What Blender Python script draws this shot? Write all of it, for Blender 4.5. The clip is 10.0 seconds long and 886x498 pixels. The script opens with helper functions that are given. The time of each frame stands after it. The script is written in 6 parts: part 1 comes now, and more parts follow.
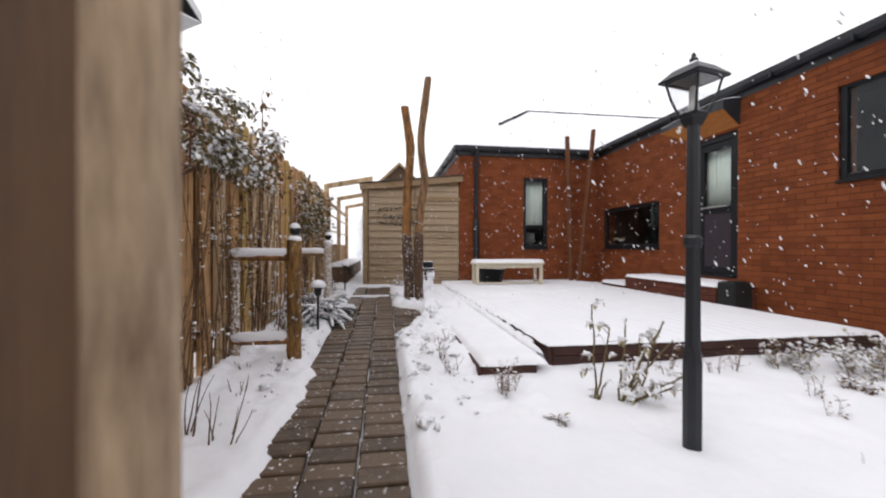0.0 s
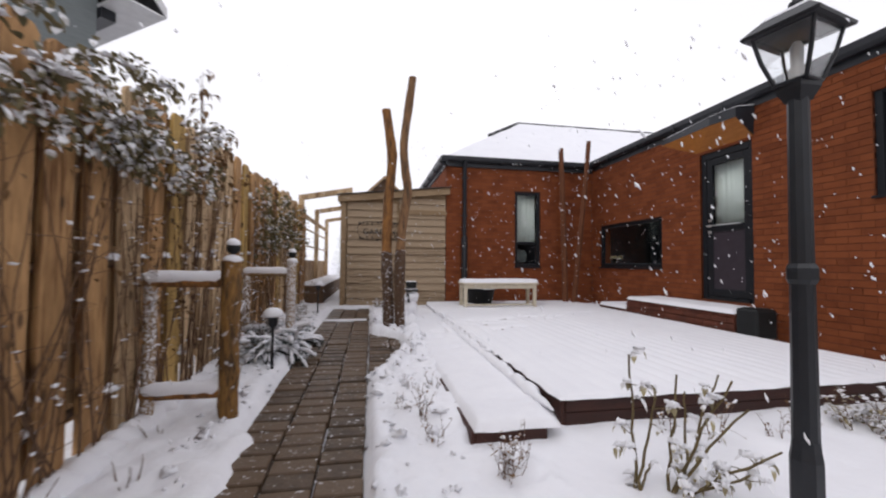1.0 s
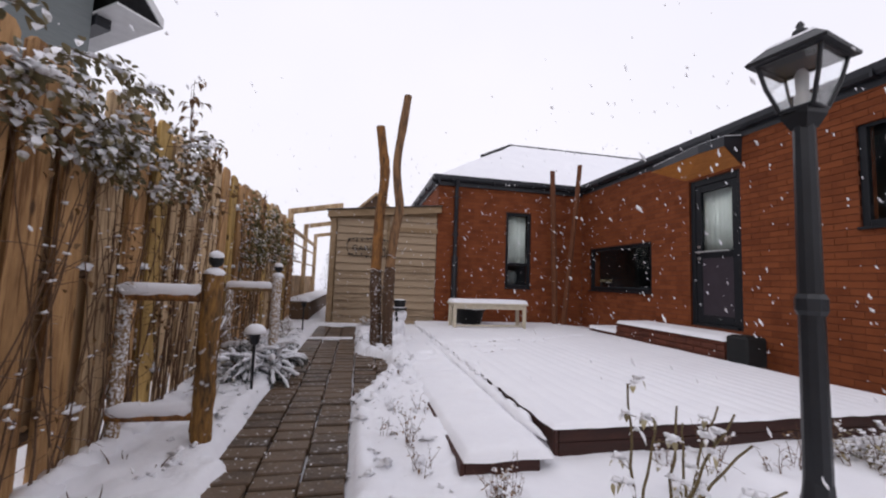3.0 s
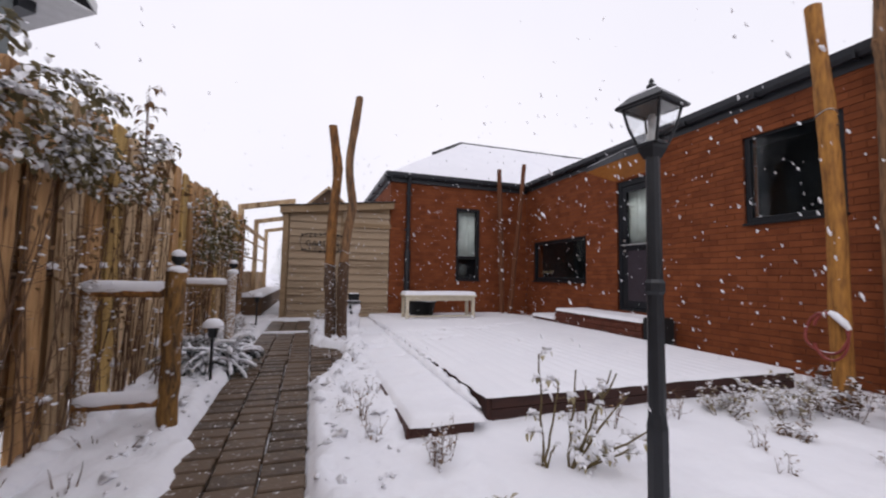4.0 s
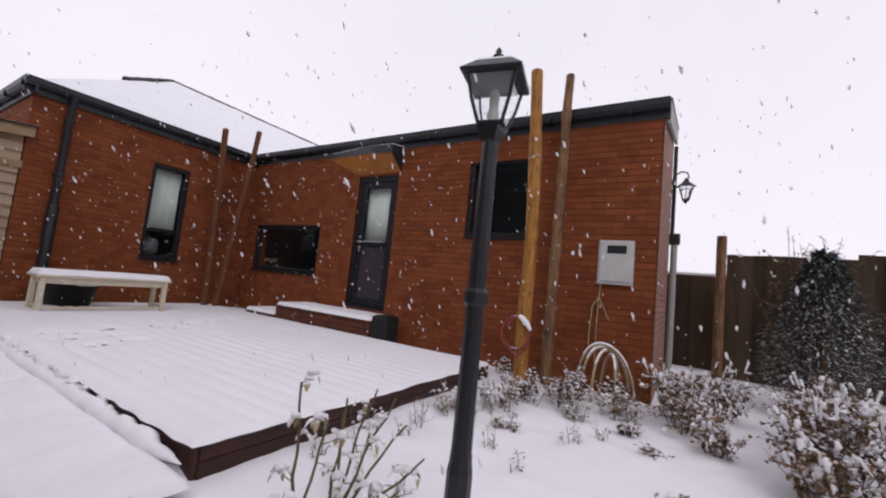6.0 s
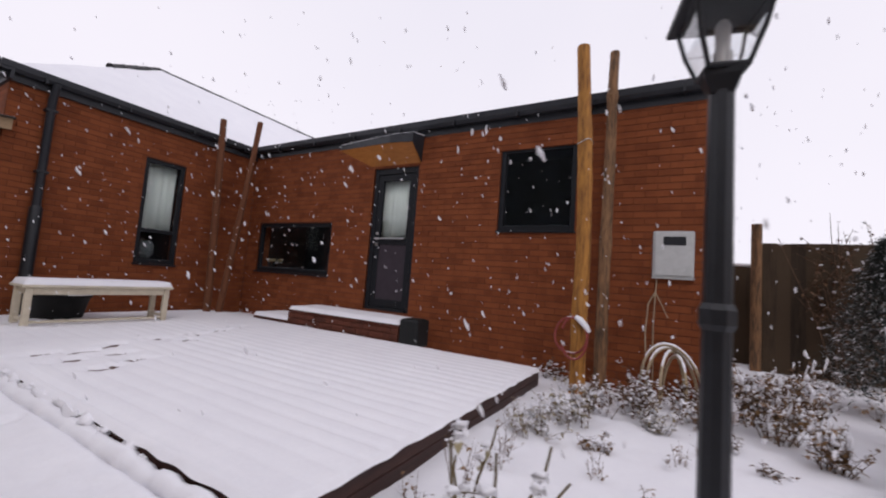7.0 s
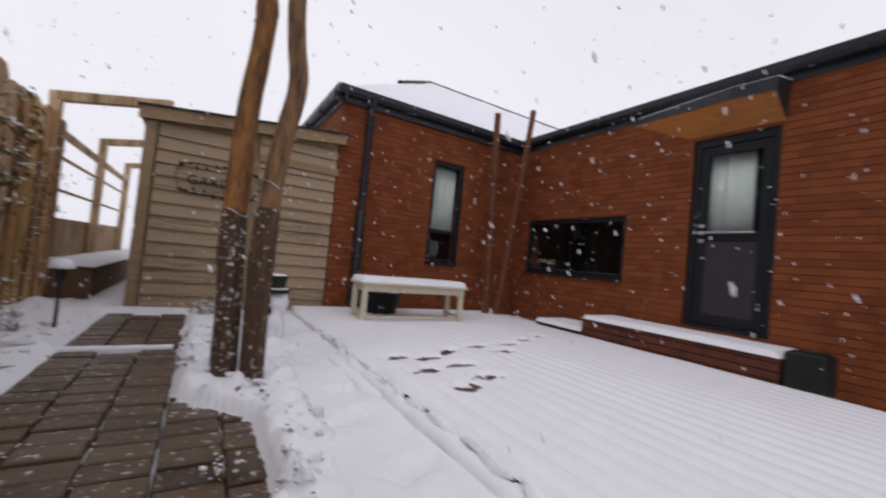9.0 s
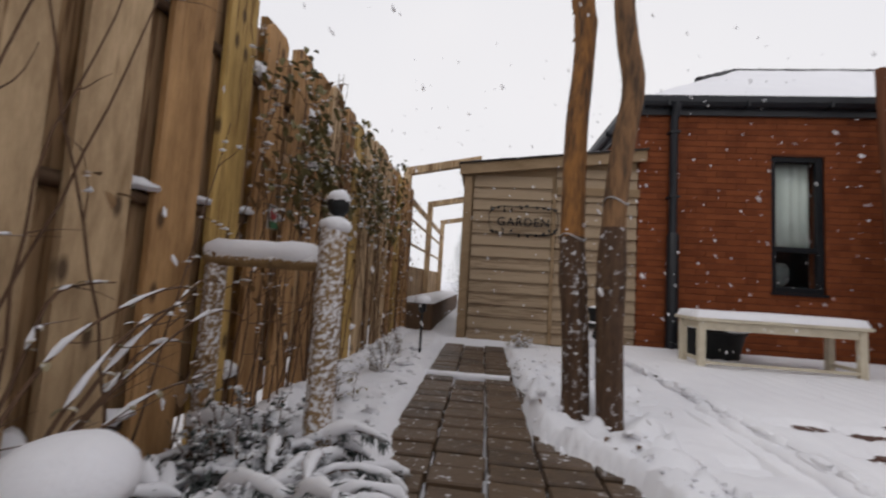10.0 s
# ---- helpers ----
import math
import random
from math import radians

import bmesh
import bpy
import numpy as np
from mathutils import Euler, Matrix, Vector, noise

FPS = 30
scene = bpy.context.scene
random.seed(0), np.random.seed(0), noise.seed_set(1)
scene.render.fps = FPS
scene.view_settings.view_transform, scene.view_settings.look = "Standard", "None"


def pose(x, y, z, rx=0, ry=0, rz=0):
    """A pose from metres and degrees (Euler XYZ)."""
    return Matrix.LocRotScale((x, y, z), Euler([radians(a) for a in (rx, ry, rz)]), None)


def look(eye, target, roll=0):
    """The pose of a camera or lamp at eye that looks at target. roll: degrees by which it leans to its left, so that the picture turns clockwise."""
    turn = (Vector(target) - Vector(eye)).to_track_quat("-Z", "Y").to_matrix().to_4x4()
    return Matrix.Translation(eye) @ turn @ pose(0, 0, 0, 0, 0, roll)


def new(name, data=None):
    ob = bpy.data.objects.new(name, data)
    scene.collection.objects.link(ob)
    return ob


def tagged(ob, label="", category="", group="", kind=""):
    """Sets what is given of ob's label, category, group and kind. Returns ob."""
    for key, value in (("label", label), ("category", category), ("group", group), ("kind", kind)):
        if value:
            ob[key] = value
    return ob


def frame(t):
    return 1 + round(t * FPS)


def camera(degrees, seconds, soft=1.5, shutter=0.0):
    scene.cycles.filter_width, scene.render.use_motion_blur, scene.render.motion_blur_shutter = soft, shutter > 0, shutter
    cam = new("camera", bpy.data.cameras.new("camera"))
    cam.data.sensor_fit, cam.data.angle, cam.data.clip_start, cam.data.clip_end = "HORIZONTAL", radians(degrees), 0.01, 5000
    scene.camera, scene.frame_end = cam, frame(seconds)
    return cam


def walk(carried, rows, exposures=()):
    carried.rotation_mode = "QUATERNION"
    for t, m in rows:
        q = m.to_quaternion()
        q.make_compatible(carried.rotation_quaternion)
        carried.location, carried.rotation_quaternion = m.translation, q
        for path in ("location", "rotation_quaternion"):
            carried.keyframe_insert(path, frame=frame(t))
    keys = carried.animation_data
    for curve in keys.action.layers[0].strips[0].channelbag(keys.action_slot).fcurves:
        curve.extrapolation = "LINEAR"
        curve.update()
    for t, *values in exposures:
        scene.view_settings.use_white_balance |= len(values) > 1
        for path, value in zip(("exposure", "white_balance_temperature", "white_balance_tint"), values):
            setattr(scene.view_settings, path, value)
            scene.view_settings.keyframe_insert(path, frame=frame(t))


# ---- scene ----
cam = camera(96.5, 10.0, soft=2.1, shutter=0.25)
PATH = [
    (0, (0.512, 0.886, 0.862), (0.802, 2.865, 0.855), 0.1),
    (0.5, (0.556, 1.192, 0.87), (0.774, 3.179, 0.943), 1.2),
    (1, (0.635, 1.561, 0.917), (0.992, 3.528, 0.987), 0.5),
    (1.5, (0.663, 1.912, 0.917), (1.318, 3.8, 1.001), 1.2),
    (2, (0.689, 2.017, 0.94), (1.168, 3.955, 1.068), 0.2),
    (2.2, (0.678, 1.994, 0.929), (1.126, 3.937, 1.081), 0.3),
    (3.3, (0.619, 1.488, 0.916), (1.023, 3.44, 1.082), 2.3),
    (3.5, (0.618, 1.41, 0.91), (1.008, 3.367, 1.033), 1.2),
    (4, (0.6, 1.285, 0.92), (1.227, 3.179, 1.058), 1.1),
    (4.5, (0.649, 1.311, 0.926), (1.518, 3.101, 1.128), 0.3),
    (5, (0.724, 1.44, 0.894), (1.889, 3.055, 1.073), 1.6),
    (5.5, (0.749, 1.662, 0.884), (2.325, 2.885, 1.033), 5.0),
    (5.7, (0.722, 1.79, 0.915), (2.397, 2.872, 1.069), 4.8),
    (6.8, (0.85, 2.517, 0.932), (2.547, 3.556, 1.133), 6.9),
    (7, (0.816, 2.689, 0.931), (2.546, 3.681, 1.088), 4.3),
    (7.5, (0.798, 3.109, 0.914), (2.4, 4.298, 1.066), 6.6),
    (8, (0.827, 3.488, 0.901), (2.265, 4.874, 1.009), 4.2),
    (8.5, (0.771, 3.857, 0.923), (2.192, 5.26, 1.023), 3.8),
    (9, (0.692, 4.232, 0.858), (1.728, 5.941, 0.929), 5.6),
    (9.5, (0.575, 4.523, 0.859), (0.86, 6.489, 1.089), 5.2),
    (10, (0.338, 4.676, 0.752), (0.126, 6.658, 0.91), 3.5),
]
LIGHT = [(0.0, 0.40, 6500, 10), (0.5, 0.38, 6500, 10), (1.0, 0.12, 6400, 13), (2.0, 0.0, 6300, 16), (4.5, -0.03, 6350, 17), (5.5, -0.08, 6400, 19), (8.0, -0.11, 6350, 18), (9.0, -0.15, 6350, 15), (10.0, -0.16, 6550, 11)]
walk(cam, [(t, look(eye, target, roll)) for t, eye, target, roll in PATH], LIGHT)

# ---- light ----
wd = bpy.data.worlds.new("overcast_sky")
scene.world = wd
wd.use_nodes = True
_n, _l = wd.node_tree.nodes, wd.node_tree.links
_sky = _n.new("ShaderNodeTexSky")
_sky.sky_type, _sky.sun_disc = "NISHITA", False
_sky.sun_elevation, _sky.sun_rotation = radians(43), radians(235)
_hs = _n.new("ShaderNodeHueSaturation")
_hs.inputs["Saturation"].default_value = 0.15
_hs.inputs["Value"].default_value = 0.10
_l.new(_sky.outputs[0], _hs.inputs["Color"])
_cl = _n.new("ShaderNodeTexNoise")
_cl.inputs["Scale"].default_value, _cl.inputs["Detail"].default_value = 1.2, 3
_cr = _n.new("ShaderNodeValToRGB")
_cr.color_ramp.elements[0].position, _cr.color_ramp.elements[0].color = 0.3, (0.88, 0.885, 0.93, 1)
_cr.color_ramp.elements[1].position, _cr.color_ramp.elements[1].color = 0.7, (0.97, 0.965, 0.99, 1)
_l.new(_cl.outputs["Fac"], _cr.inputs["Fac"])
_mx = _n.new("ShaderNodeMix")
_mx.data_type = "RGBA"
_mx.inputs["Factor"].default_value = 0.9
_l.new(_hs.outputs[0], _mx.inputs["A"])
_l.new(_cr.outputs[0], _mx.inputs["B"])
_bg = _n["Background"]
_l.new(_mx.outputs["Result"], _bg.inputs["Color"])
_bg.inputs["Strength"].default_value = 1.07

sun = new("sun", bpy.data.lights.new("sun", "SUN"))
sun.data.energy, sun.data.angle, sun.data.color = 0.55, radians(25), (1.0, 0.97, 0.93)
sun.matrix_world = look((0, 0, 0), (0.58, 0.40, -0.65))

# ---- materials ----
TREE = {}


def mat(name, a, b=None, scale=8.0, rough=0.7, bump=0.15, bscale=60.0, stretch=(1, 1, 1), metal=0.0, vary=0.0, island=False, snow=None, blotch=0.35, spec=0.3, knots=False, half=None, snow_scale=22):
    """A surface: two colours mixed by broad and fine grain, relief, piece-by-piece variation, and settled snow on its upward faces."""
    m = bpy.data.materials.new(name)
    m.use_nodes = True
    nt = m.node_tree
    N, L = nt.nodes, nt.links
    bs = N["Principled BSDF"]
    b = b or tuple(c * 0.7 for c in a)
    geo = N.new("ShaderNodeNewGeometry")
    mp = N.new("ShaderNodeMapping")
    mp.inputs["Scale"].default_value = stretch
    L.new(geo.outputs["Position"], mp.inputs["Vector"])
    n1 = N.new("ShaderNodeTexNoise")
    n1.inputs["Scale"].default_value, n1.inputs["Detail"].default_value = scale, 5
    n1.inputs["Roughness"].default_value = 0.65
    L.new(mp.outputs[0], n1.inputs["Vector"])
    n2 = N.new("ShaderNodeTexNoise")
    n2.inputs["Scale"].default_value, n2.inputs["Detail"].default_value = bscale, 4
    L.new(mp.outputs[0], n2.inputs["Vector"])
    add = N.new("ShaderNodeMath")
    add.operation = "MULTIPLY_ADD"
    L.new(n2.outputs["Fac"], add.inputs[0])
    add.inputs[1].default_value = blotch
    L.new(n1.outputs["Fac"], add.inputs[2])
    last = add.outputs[0]
    if vary:
        src = geo.outputs["Random Per Island"] if island else N.new("ShaderNodeObjectInfo").outputs["Random"]
        ad2 = N.new("ShaderNodeMath")
        ad2.operation = "MULTIPLY_ADD"
        L.new(src, ad2.inputs[0])
        ad2.inputs[1].default_value = vary
        L.new(last, ad2.inputs[2])
        last = ad2.outputs[0]
    cr = N.new("ShaderNodeValToRGB")
    mid = 0.5 + blotch * 0.5 + vary * 0.5
    half = half or 0.25 + vary * 0.3
    cr.color_ramp.elements[0].position, cr.color_ramp.elements[0].color = mid - half, (*b, 1)
    cr.color_ramp.elements[1].position, cr.color_ramp.elements[1].color = mid + half, (*a, 1)
    L.new(last, cr.inputs["Fac"])
    col = cr.outputs[0]
    bs.inputs["Roughness"].default_value = rough
    bs.inputs["Metallic"].default_value = metal
    bs.inputs["Specular IOR Level"].default_value = spec
    if snow is not None:
        sx = N.new("ShaderNodeSeparateXYZ")
        L.new(geo.outputs["Normal"], sx.inputs[0])
        n3 = N.new("ShaderNodeTexNoise")
        n3.inputs["Scale"].default_value, n3.inputs["Detail"].default_value = snow_scale, 4
        L.new(geo.outputs["Position"], n3.inputs["Vector"])
        ma = N.new("ShaderNodeMath")
        ma.operation = "MULTIPLY_ADD"
        L.new(n3.outputs["Fac"], ma.inputs[0])
        ma.inputs[1].default_value = 1.6
        L.new(sx.outputs["Z"], ma.inputs[2])
        mr = N.new("ShaderNodeMapRange")
        mr.inputs["From Min"].default_value, mr.inputs["From Max"].default_value = snow, snow + 0.25
        L.new(ma.outputs[0], mr.inputs["Value"])
        mx = N.new("ShaderNodeMix")
        mx.data_type = "RGBA"
        L.new(mr.outputs[0], mx.inputs["Factor"])
        L.new(col, mx.inputs["A"])
        mx.inputs["B"].default_value = (0.80, 0.80, 0.83, 1)
        col = mx.outputs["Result"]
    if knots:
        mk = N.new("ShaderNodeMapping")
        mk.inputs["Scale"].default_value = (1.0, 5.2, 2.3)
        L.new(geo.outputs["Position"], mk.inputs["Vector"])
        sw, cw = N.new("ShaderNodeSeparateXYZ"), N.new("ShaderNodeCombineXYZ")
        L.new(mk.outputs[0], sw.inputs[0])
        L.new(sw.outputs["Y"], cw.inputs["X"])
        L.new(sw.outputs["Z"], cw.inputs["Y"])
        vo = N.new("ShaderNodeTexVoronoi")
        vo.voronoi_dimensions = "2D"
        vo.inputs["Scale"].default_value = 1.0
        L.new(cw.outputs[0], vo.inputs["Vector"])
        # broad damp and weathered patches running down the grain
        mw = N.new("ShaderNodeMapping")
        mw.inputs["Scale"].default_value = (7.0, 7.0, 1.6)
        L.new(geo.outputs["Position"], mw.inputs["Vector"])
        nw = N.new("ShaderNodeTexNoise")
        nw.inputs["Scale"].default_value, nw.inputs["Detail"].default_value = 1.0, 6
        nw.inputs["Roughness"].default_value = 0.7
        L.new(mw.outputs[0], nw.inputs["Vector"])
        rw = N.new("ShaderNodeValToRGB")
        rw.color_ramp.elements[0].position, rw.color_ramp.elements[0].color = 0.36, (0.66, 0.61, 0.56, 1)
        rw.color_ramp.elements[1].position, rw.color_ramp.elements[1].color = 0.64, (1.40, 1.42, 1.44, 1)
        L.new(nw.outputs["Fac"], rw.inputs["Fac"])
        mwx = N.new("ShaderNodeMix")
        mwx.data_type, mwx.blend_type = "RGBA", "MULTIPLY"
        mwx.inputs["Factor"].default_value = 1.0
        L.new(col, mwx.inputs["A"])
        L.new(rw.outputs[0], mwx.inputs["B"])
        col = mwx.outputs["Result"]
        kr = N.new("ShaderNodeMapRange")
        kr.inputs["From Min"].default_value, kr.inputs["From Max"].default_value = 0.045, 0.10
        kr.inputs["To Min"].default_value, kr.inputs["To Max"].default_value = 0.85, 0.0
        L.new(vo.outputs["Distance"], kr.inputs["Value"])
        mk2 = N.new("ShaderNodeMix")
        mk2.data_type = "RGBA"
        L.new(kr.outputs[0], mk2.inputs["Factor"])
        L.new(col, mk2.inputs["A"])
        mk2.inputs["B"].default_value = (0.055, 0.03, 0.016, 1)
        col = mk2.outputs["Result"]
    L.new(col, bs.inputs["Base Color"])
    if bump:
        bp = N.new("ShaderNodeBump")
        bp.inputs["Strength"].default_value, bp.inputs["Distance"].default_value = bump, 0.01
        L.new(add.outputs[0], bp.inputs["Height"])
        L.new(bp.outputs[0], bs.inputs["Normal"])
    return m


def glass_mat(name, tint=(0.9, 0.95, 0.95), rough=0.0, ior=1.45):
    m = bpy.data.materials.new(name)
    m.use_nodes = True
    bs = m.node_tree.nodes["Principled BSDF"]
    bs.inputs["Base Color"].default_value = (*tint, 1)
    bs.inputs["Transmission Weight"].default_value = 1.0
    bs.inputs["Roughness"].default_value = rough
    bs.inputs["IOR"].default_value = ior
    return m


M_SNOW = mat("snow", (0.84, 0.84, 0.87), (0.78, 0.78, 0.82), 3.0, 0.75, 0.6, 40, spec=0.2)
M_SNOW_GND = mat("snow_ground", (0.84, 0.84, 0.87), (0.79, 0.79, 0.83), 2.0, 0.75, 1.0, 22, spec=0.2)
M_BRICK = mat("red_brick", (0.212, 0.062, 0.0225), (0.125, 0.034, 0.013), 4, 0.85, 0.45, 90, vary=0.36, spec=0.15)
M_BRICK_J = mat("red_brick_joined", (0.212, 0.062, 0.0225), (0.125, 0.034, 0.013), 4, 0.85, 0.45, 90, vary=0.36, island=True, spec=0.15)
M_MORTAR = mat("mortar", (0.17, 0.055, 0.024), (0.095, 0.03, 0.015), 20, 0.95, 0.3, 120)
M_RENDER = mat("orange_render", (0.33, 0.12, 0.06), (0.24, 0.08, 0.04), 3, 0.9, 0.3, 80)
M_BLACK = mat("black_painted_metal", (0.014, 0.016, 0.02), (0.008, 0.009, 0.012), 12, 0.42, 0.08, 80, spec=0.4)
M_FRAME = mat("anthracite_frame", (0.012, 0.014, 0.017), (0.008, 0.009, 0.012), 9, 0.5, 0.04, 70, spec=0.25)
M_GUTTER = mat("dark_gutter", (0.028, 0.03, 0.036), (0.016, 0.018, 0.022), 6, 0.4, 0.1, 40, snow=2.05)
M_TILE = mat("dark_roof_tile", (0.04, 0.038, 0.04), (0.02, 0.02, 0.022), 6, 0.7, 0.3, 40)
M_SOFFIT = mat("varnished_soffit", (0.50, 0.20, 0.045), (0.32, 0.115, 0.026), 6, 0.5, 0.15, 40, stretch=(6, 1, 6))
M_FENCE = mat("weathered_fence_board", (0.48, 0.345, 0.205), (0.23, 0.14, 0.072), 3, 0.8, 0.8, 16, stretch=(4, 4, 0.22), vary=0.22, blotch=0.9, knots=True, half=0.19)
M_FENCE_W = mat("orange_fence_board", (0.42, 0.245, 0.11), (0.19, 0.095, 0.038), 3, 0.8, 0.8, 16, stretch=(4, 4, 0.22), vary=0.22, blotch=0.9, knots=True, half=0.19)
M_FENCE_Y = mat("yellowed_fence_board", (0.44, 0.29, 0.10), (0.22, 0.13, 0.045), 3, 0.8, 0.8, 16, stretch=(4, 4, 0.22), vary=0.22, blotch=0.9, knots=True, half=0.19)
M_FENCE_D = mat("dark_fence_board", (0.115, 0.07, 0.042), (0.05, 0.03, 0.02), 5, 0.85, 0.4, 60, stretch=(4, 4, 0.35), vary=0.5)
# same wood as the front boards, with the gaps' shade mixed into its colour
M_FENCE_B = mat("shade_tinted_fence_board", (0.42, 0.275, 0.15), (0.20, 0.115, 0.058), 3, 0.85, 0.6, 16, stretch=(4, 4, 0.22), vary=0.3, blotch=0.9, half=0.22)
M_BOUND = mat("dark_boundary_board", (0.065, 0.043, 0.025), (0.022, 0.015, 0.010), 4, 0.85, 0.6, 30, stretch=(4, 4, 0.5), vary=0.5)
# brick lightened in colour for grazing sky reflection and its light mortar
M_PALEBRICK = mat("pale_sky_sheen_brick", (0.33, 0.19, 0.145), (0.22, 0.12, 0.09), 5, 0.9, 0.3, 80, vary=0.2, island=True)
M_POST = mat("log_rail_post", (0.26, 0.135, 0.038), (0.06, 0.034, 0.017), 6, 0.8, 0.9, 18, stretch=(3, 3, 0.8), snow=0.98, blotch=0.7, half=0.2)
M_LOG = mat("round_log", (0.29, 0.13, 0.038), (0.07, 0.036, 0.018), 6, 0.8, 1.0, 18, stretch=(3, 3, 0.5), snow=1.75, blotch=0.7, half=0.19)
M_LOG_GREY = mat("grey_log", (0.25, 0.135, 0.065), (0.075, 0.046, 0.028), 6, 0.85, 1.0, 18, stretch=(3, 3, 0.5), snow=1.8, blotch=0.7, half=0.19)
M_LOG_OR = mat("peeled_log", (0.44, 0.20, 0.04), (0.17, 0.07, 0.018), 5, 0.7, 0.8, 16, stretch=(3, 3, 0.5), snow=1.8, blotch=0.7, half=0.2)
M_LOG_RED = mat("reddish_log", (0.16, 0.06, 0.025), (0.09, 0.032, 0.015), 6, 0.8, 0.5, 40, stretch=(3, 3, 0.5))
M_SHED = mat("pale_clapboard", (0.34, 0.255, 0.17), (0.19, 0.132, 0.082), 5, 0.8, 0.5, 14, stretch=(0.35, 4, 6), vary=0.3, blotch=0.7, half=0.26)
M_SHED_T = mat("shed_trim", (0.34, 0.24, 0.145), (0.21, 0.14, 0.075), 5, 0.8, 0.3, 50, stretch=(0.6, 4, 2))
M_FELT = mat("roof_felt", (0.05, 0.045, 0.04), (0.025, 0.022, 0.02), 12, 0.95, 0.5, 90, snow=1.75)
M_PAVER = mat("brown_paver", (0.112, 0.072, 0.043), (0.036, 0.023, 0.014), 9, 0.5, 0.6, 80, vary=0.5, spec=0.35, snow=1.985, snow_scale=30)
M_DECK = mat("dark_brown_decking", (0.085, 0.036, 0.022), (0.04, 0.018, 0.012), 5, 0.6, 0.4, 60, stretch=(5, 0.5, 5), vary=0.35)
M_DECKF = mat("deck_fascia", (0.055, 0.019, 0.013), (0.016, 0.008, 0.007), 5, 0.6, 0.4, 60, stretch=(0.5, 5, 3), vary=0.3)
M_STEP = mat("dark_red_step_brick", (0.12, 0.036, 0.02), (0.06, 0.02, 0.012), 8, 0.8, 0.3, 80, vary=0.4, island=True)
M_CREAM = mat("cream_paint", (0.66, 0.60, 0.47), (0.50, 0.44, 0.33), 10, 0.5, 0.12, 50, stretch=(1, 1, 1))
M_METER = mat("grey_meter_box", (0.52, 0.53, 0.52), (0.42, 0.43, 0.42), 10, 0.5, 0.05, 60)
M_STEM = mat("brown_stem", (0.17, 0.10, 0.06), (0.08, 0.045, 0.028), 30, 0.85, 0.3, 90, snow=1.75)
M_STEM_BARE = mat("bare_stem", (0.13, 0.07, 0.04), (0.06, 0.03, 0.02), 30, 0.85, 0.3, 90, snow=1.9)
M_LEAF = mat("frosted_green_leaf", (0.20, 0.165, 0.085), (0.075, 0.068, 0.034), 12, 0.6, 0.2, 60, vary=0.6, island=True, snow=0.95)
M_LEAF_G = mat("olive_climber_leaf", (0.15, 0.125, 0.05), (0.05, 0.046, 0.02), 12, 0.6, 0.2, 60, vary=0.6, island=True, snow=1.5)
M_LEAF_BR = mat("withered_leaf", (0.22, 0.125, 0.055), (0.085, 0.048, 0.024), 12, 0.7, 0.2, 60, vary=0.6, island=True, snow=1.78)
M_LEAF_PALE = mat("pale_frosted_leaf", (0.30, 0.25, 0.15), (0.15, 0.12, 0.07), 12, 0.7, 0.2, 60, vary=0.6, island=True, snow=1.62)
M_LEAF_DK = mat("dark_shrub_leaf", (0.13, 0.07, 0.036), (0.04, 0.023, 0.013), 12, 0.8, 0.2, 60, vary=0.6, island=True, snow=1.9)
M_CONIFER = mat("blue_green_conifer", (0.055, 0.065, 0.06), (0.025, 0.032, 0.03), 12, 0.75, 0.2, 60, vary=0.5, island=True, snow=1.6)
M_WALLGREY = mat("grey_green_cladding", (0.17, 0.19, 0.19), (0.13, 0.145, 0.145), 4, 0.7, 0.1, 50, stretch=(1, 1, 6))
M_WHITE = mat("white_bargeboard", (0.62, 0.62, 0.62), (0.5, 0.5, 0.5), 6, 0.5, 0.05, 40)
# room surfaces: the gloom of an unlit interior is put into this colour
M_DARKROOM = mat("painted_dim_room", (0.07, 0.08, 0.095), (0.05, 0.056, 0.066), 2, 0.9, 0.0)
M_CURTAIN = mat("pale_curtain", (0.74, 0.77, 0.71), (0.62, 0.65, 0.60), 4, 0.9, 0.1, 20, stretch=(8, 8, 0.3))
M_DOORPANEL = mat("door_panel", (0.045, 0.035, 0.045), (0.03, 0.024, 0.03), 6, 0.45, 0.05)
M_STEEL = mat("brushed_steel", (0.6, 0.6, 0.6), (0.5, 0.5, 0.5), 20, 0.3, 0.05, 80, metal=1.0)
M_RUST = mat("rusty_wire", (0.12, 0.055, 0.03), (0.06, 0.03, 0.02), 30, 0.8, 0.3, 90, snow=1.75)
M_BLACKWIRE = mat("black_wire", (0.012, 0.012, 0.014), (0.008, 0.008, 0.01), 30, 0.5, 0.1)
M_RED = mat("red_hose", (0.30, 0.06, 0.05), (0.2, 0.04, 0.035), 20, 0.5, 0.1, snow=1.45)
M_CANE = mat("pale_cane", (0.45, 0.36, 0.24), (0.3, 0.23, 0.14), 20, 0.7, 0.2, snow=1.4)
M_POT = mat("dark_glazed_pot", (0.013, 0.014, 0.015), (0.007, 0.008, 0.008), 10, 0.6, 0.1)
M_FASCIA_GREY = mat("grey_verge", (0.36, 0.36, 0.34), (0.28, 0.28, 0.27), 8, 0.6, 0.1)
M_TAG_G = mat("green_tag", (0.05, 0.2, 0.09), (0.04, 0.15, 0.07), 30, 0.5, 0.0)
M_TAG_R = mat("red_flower_print", (0.5, 0.06, 0.06), (0.4, 0.05, 0.05), 30, 0.5, 0.0)
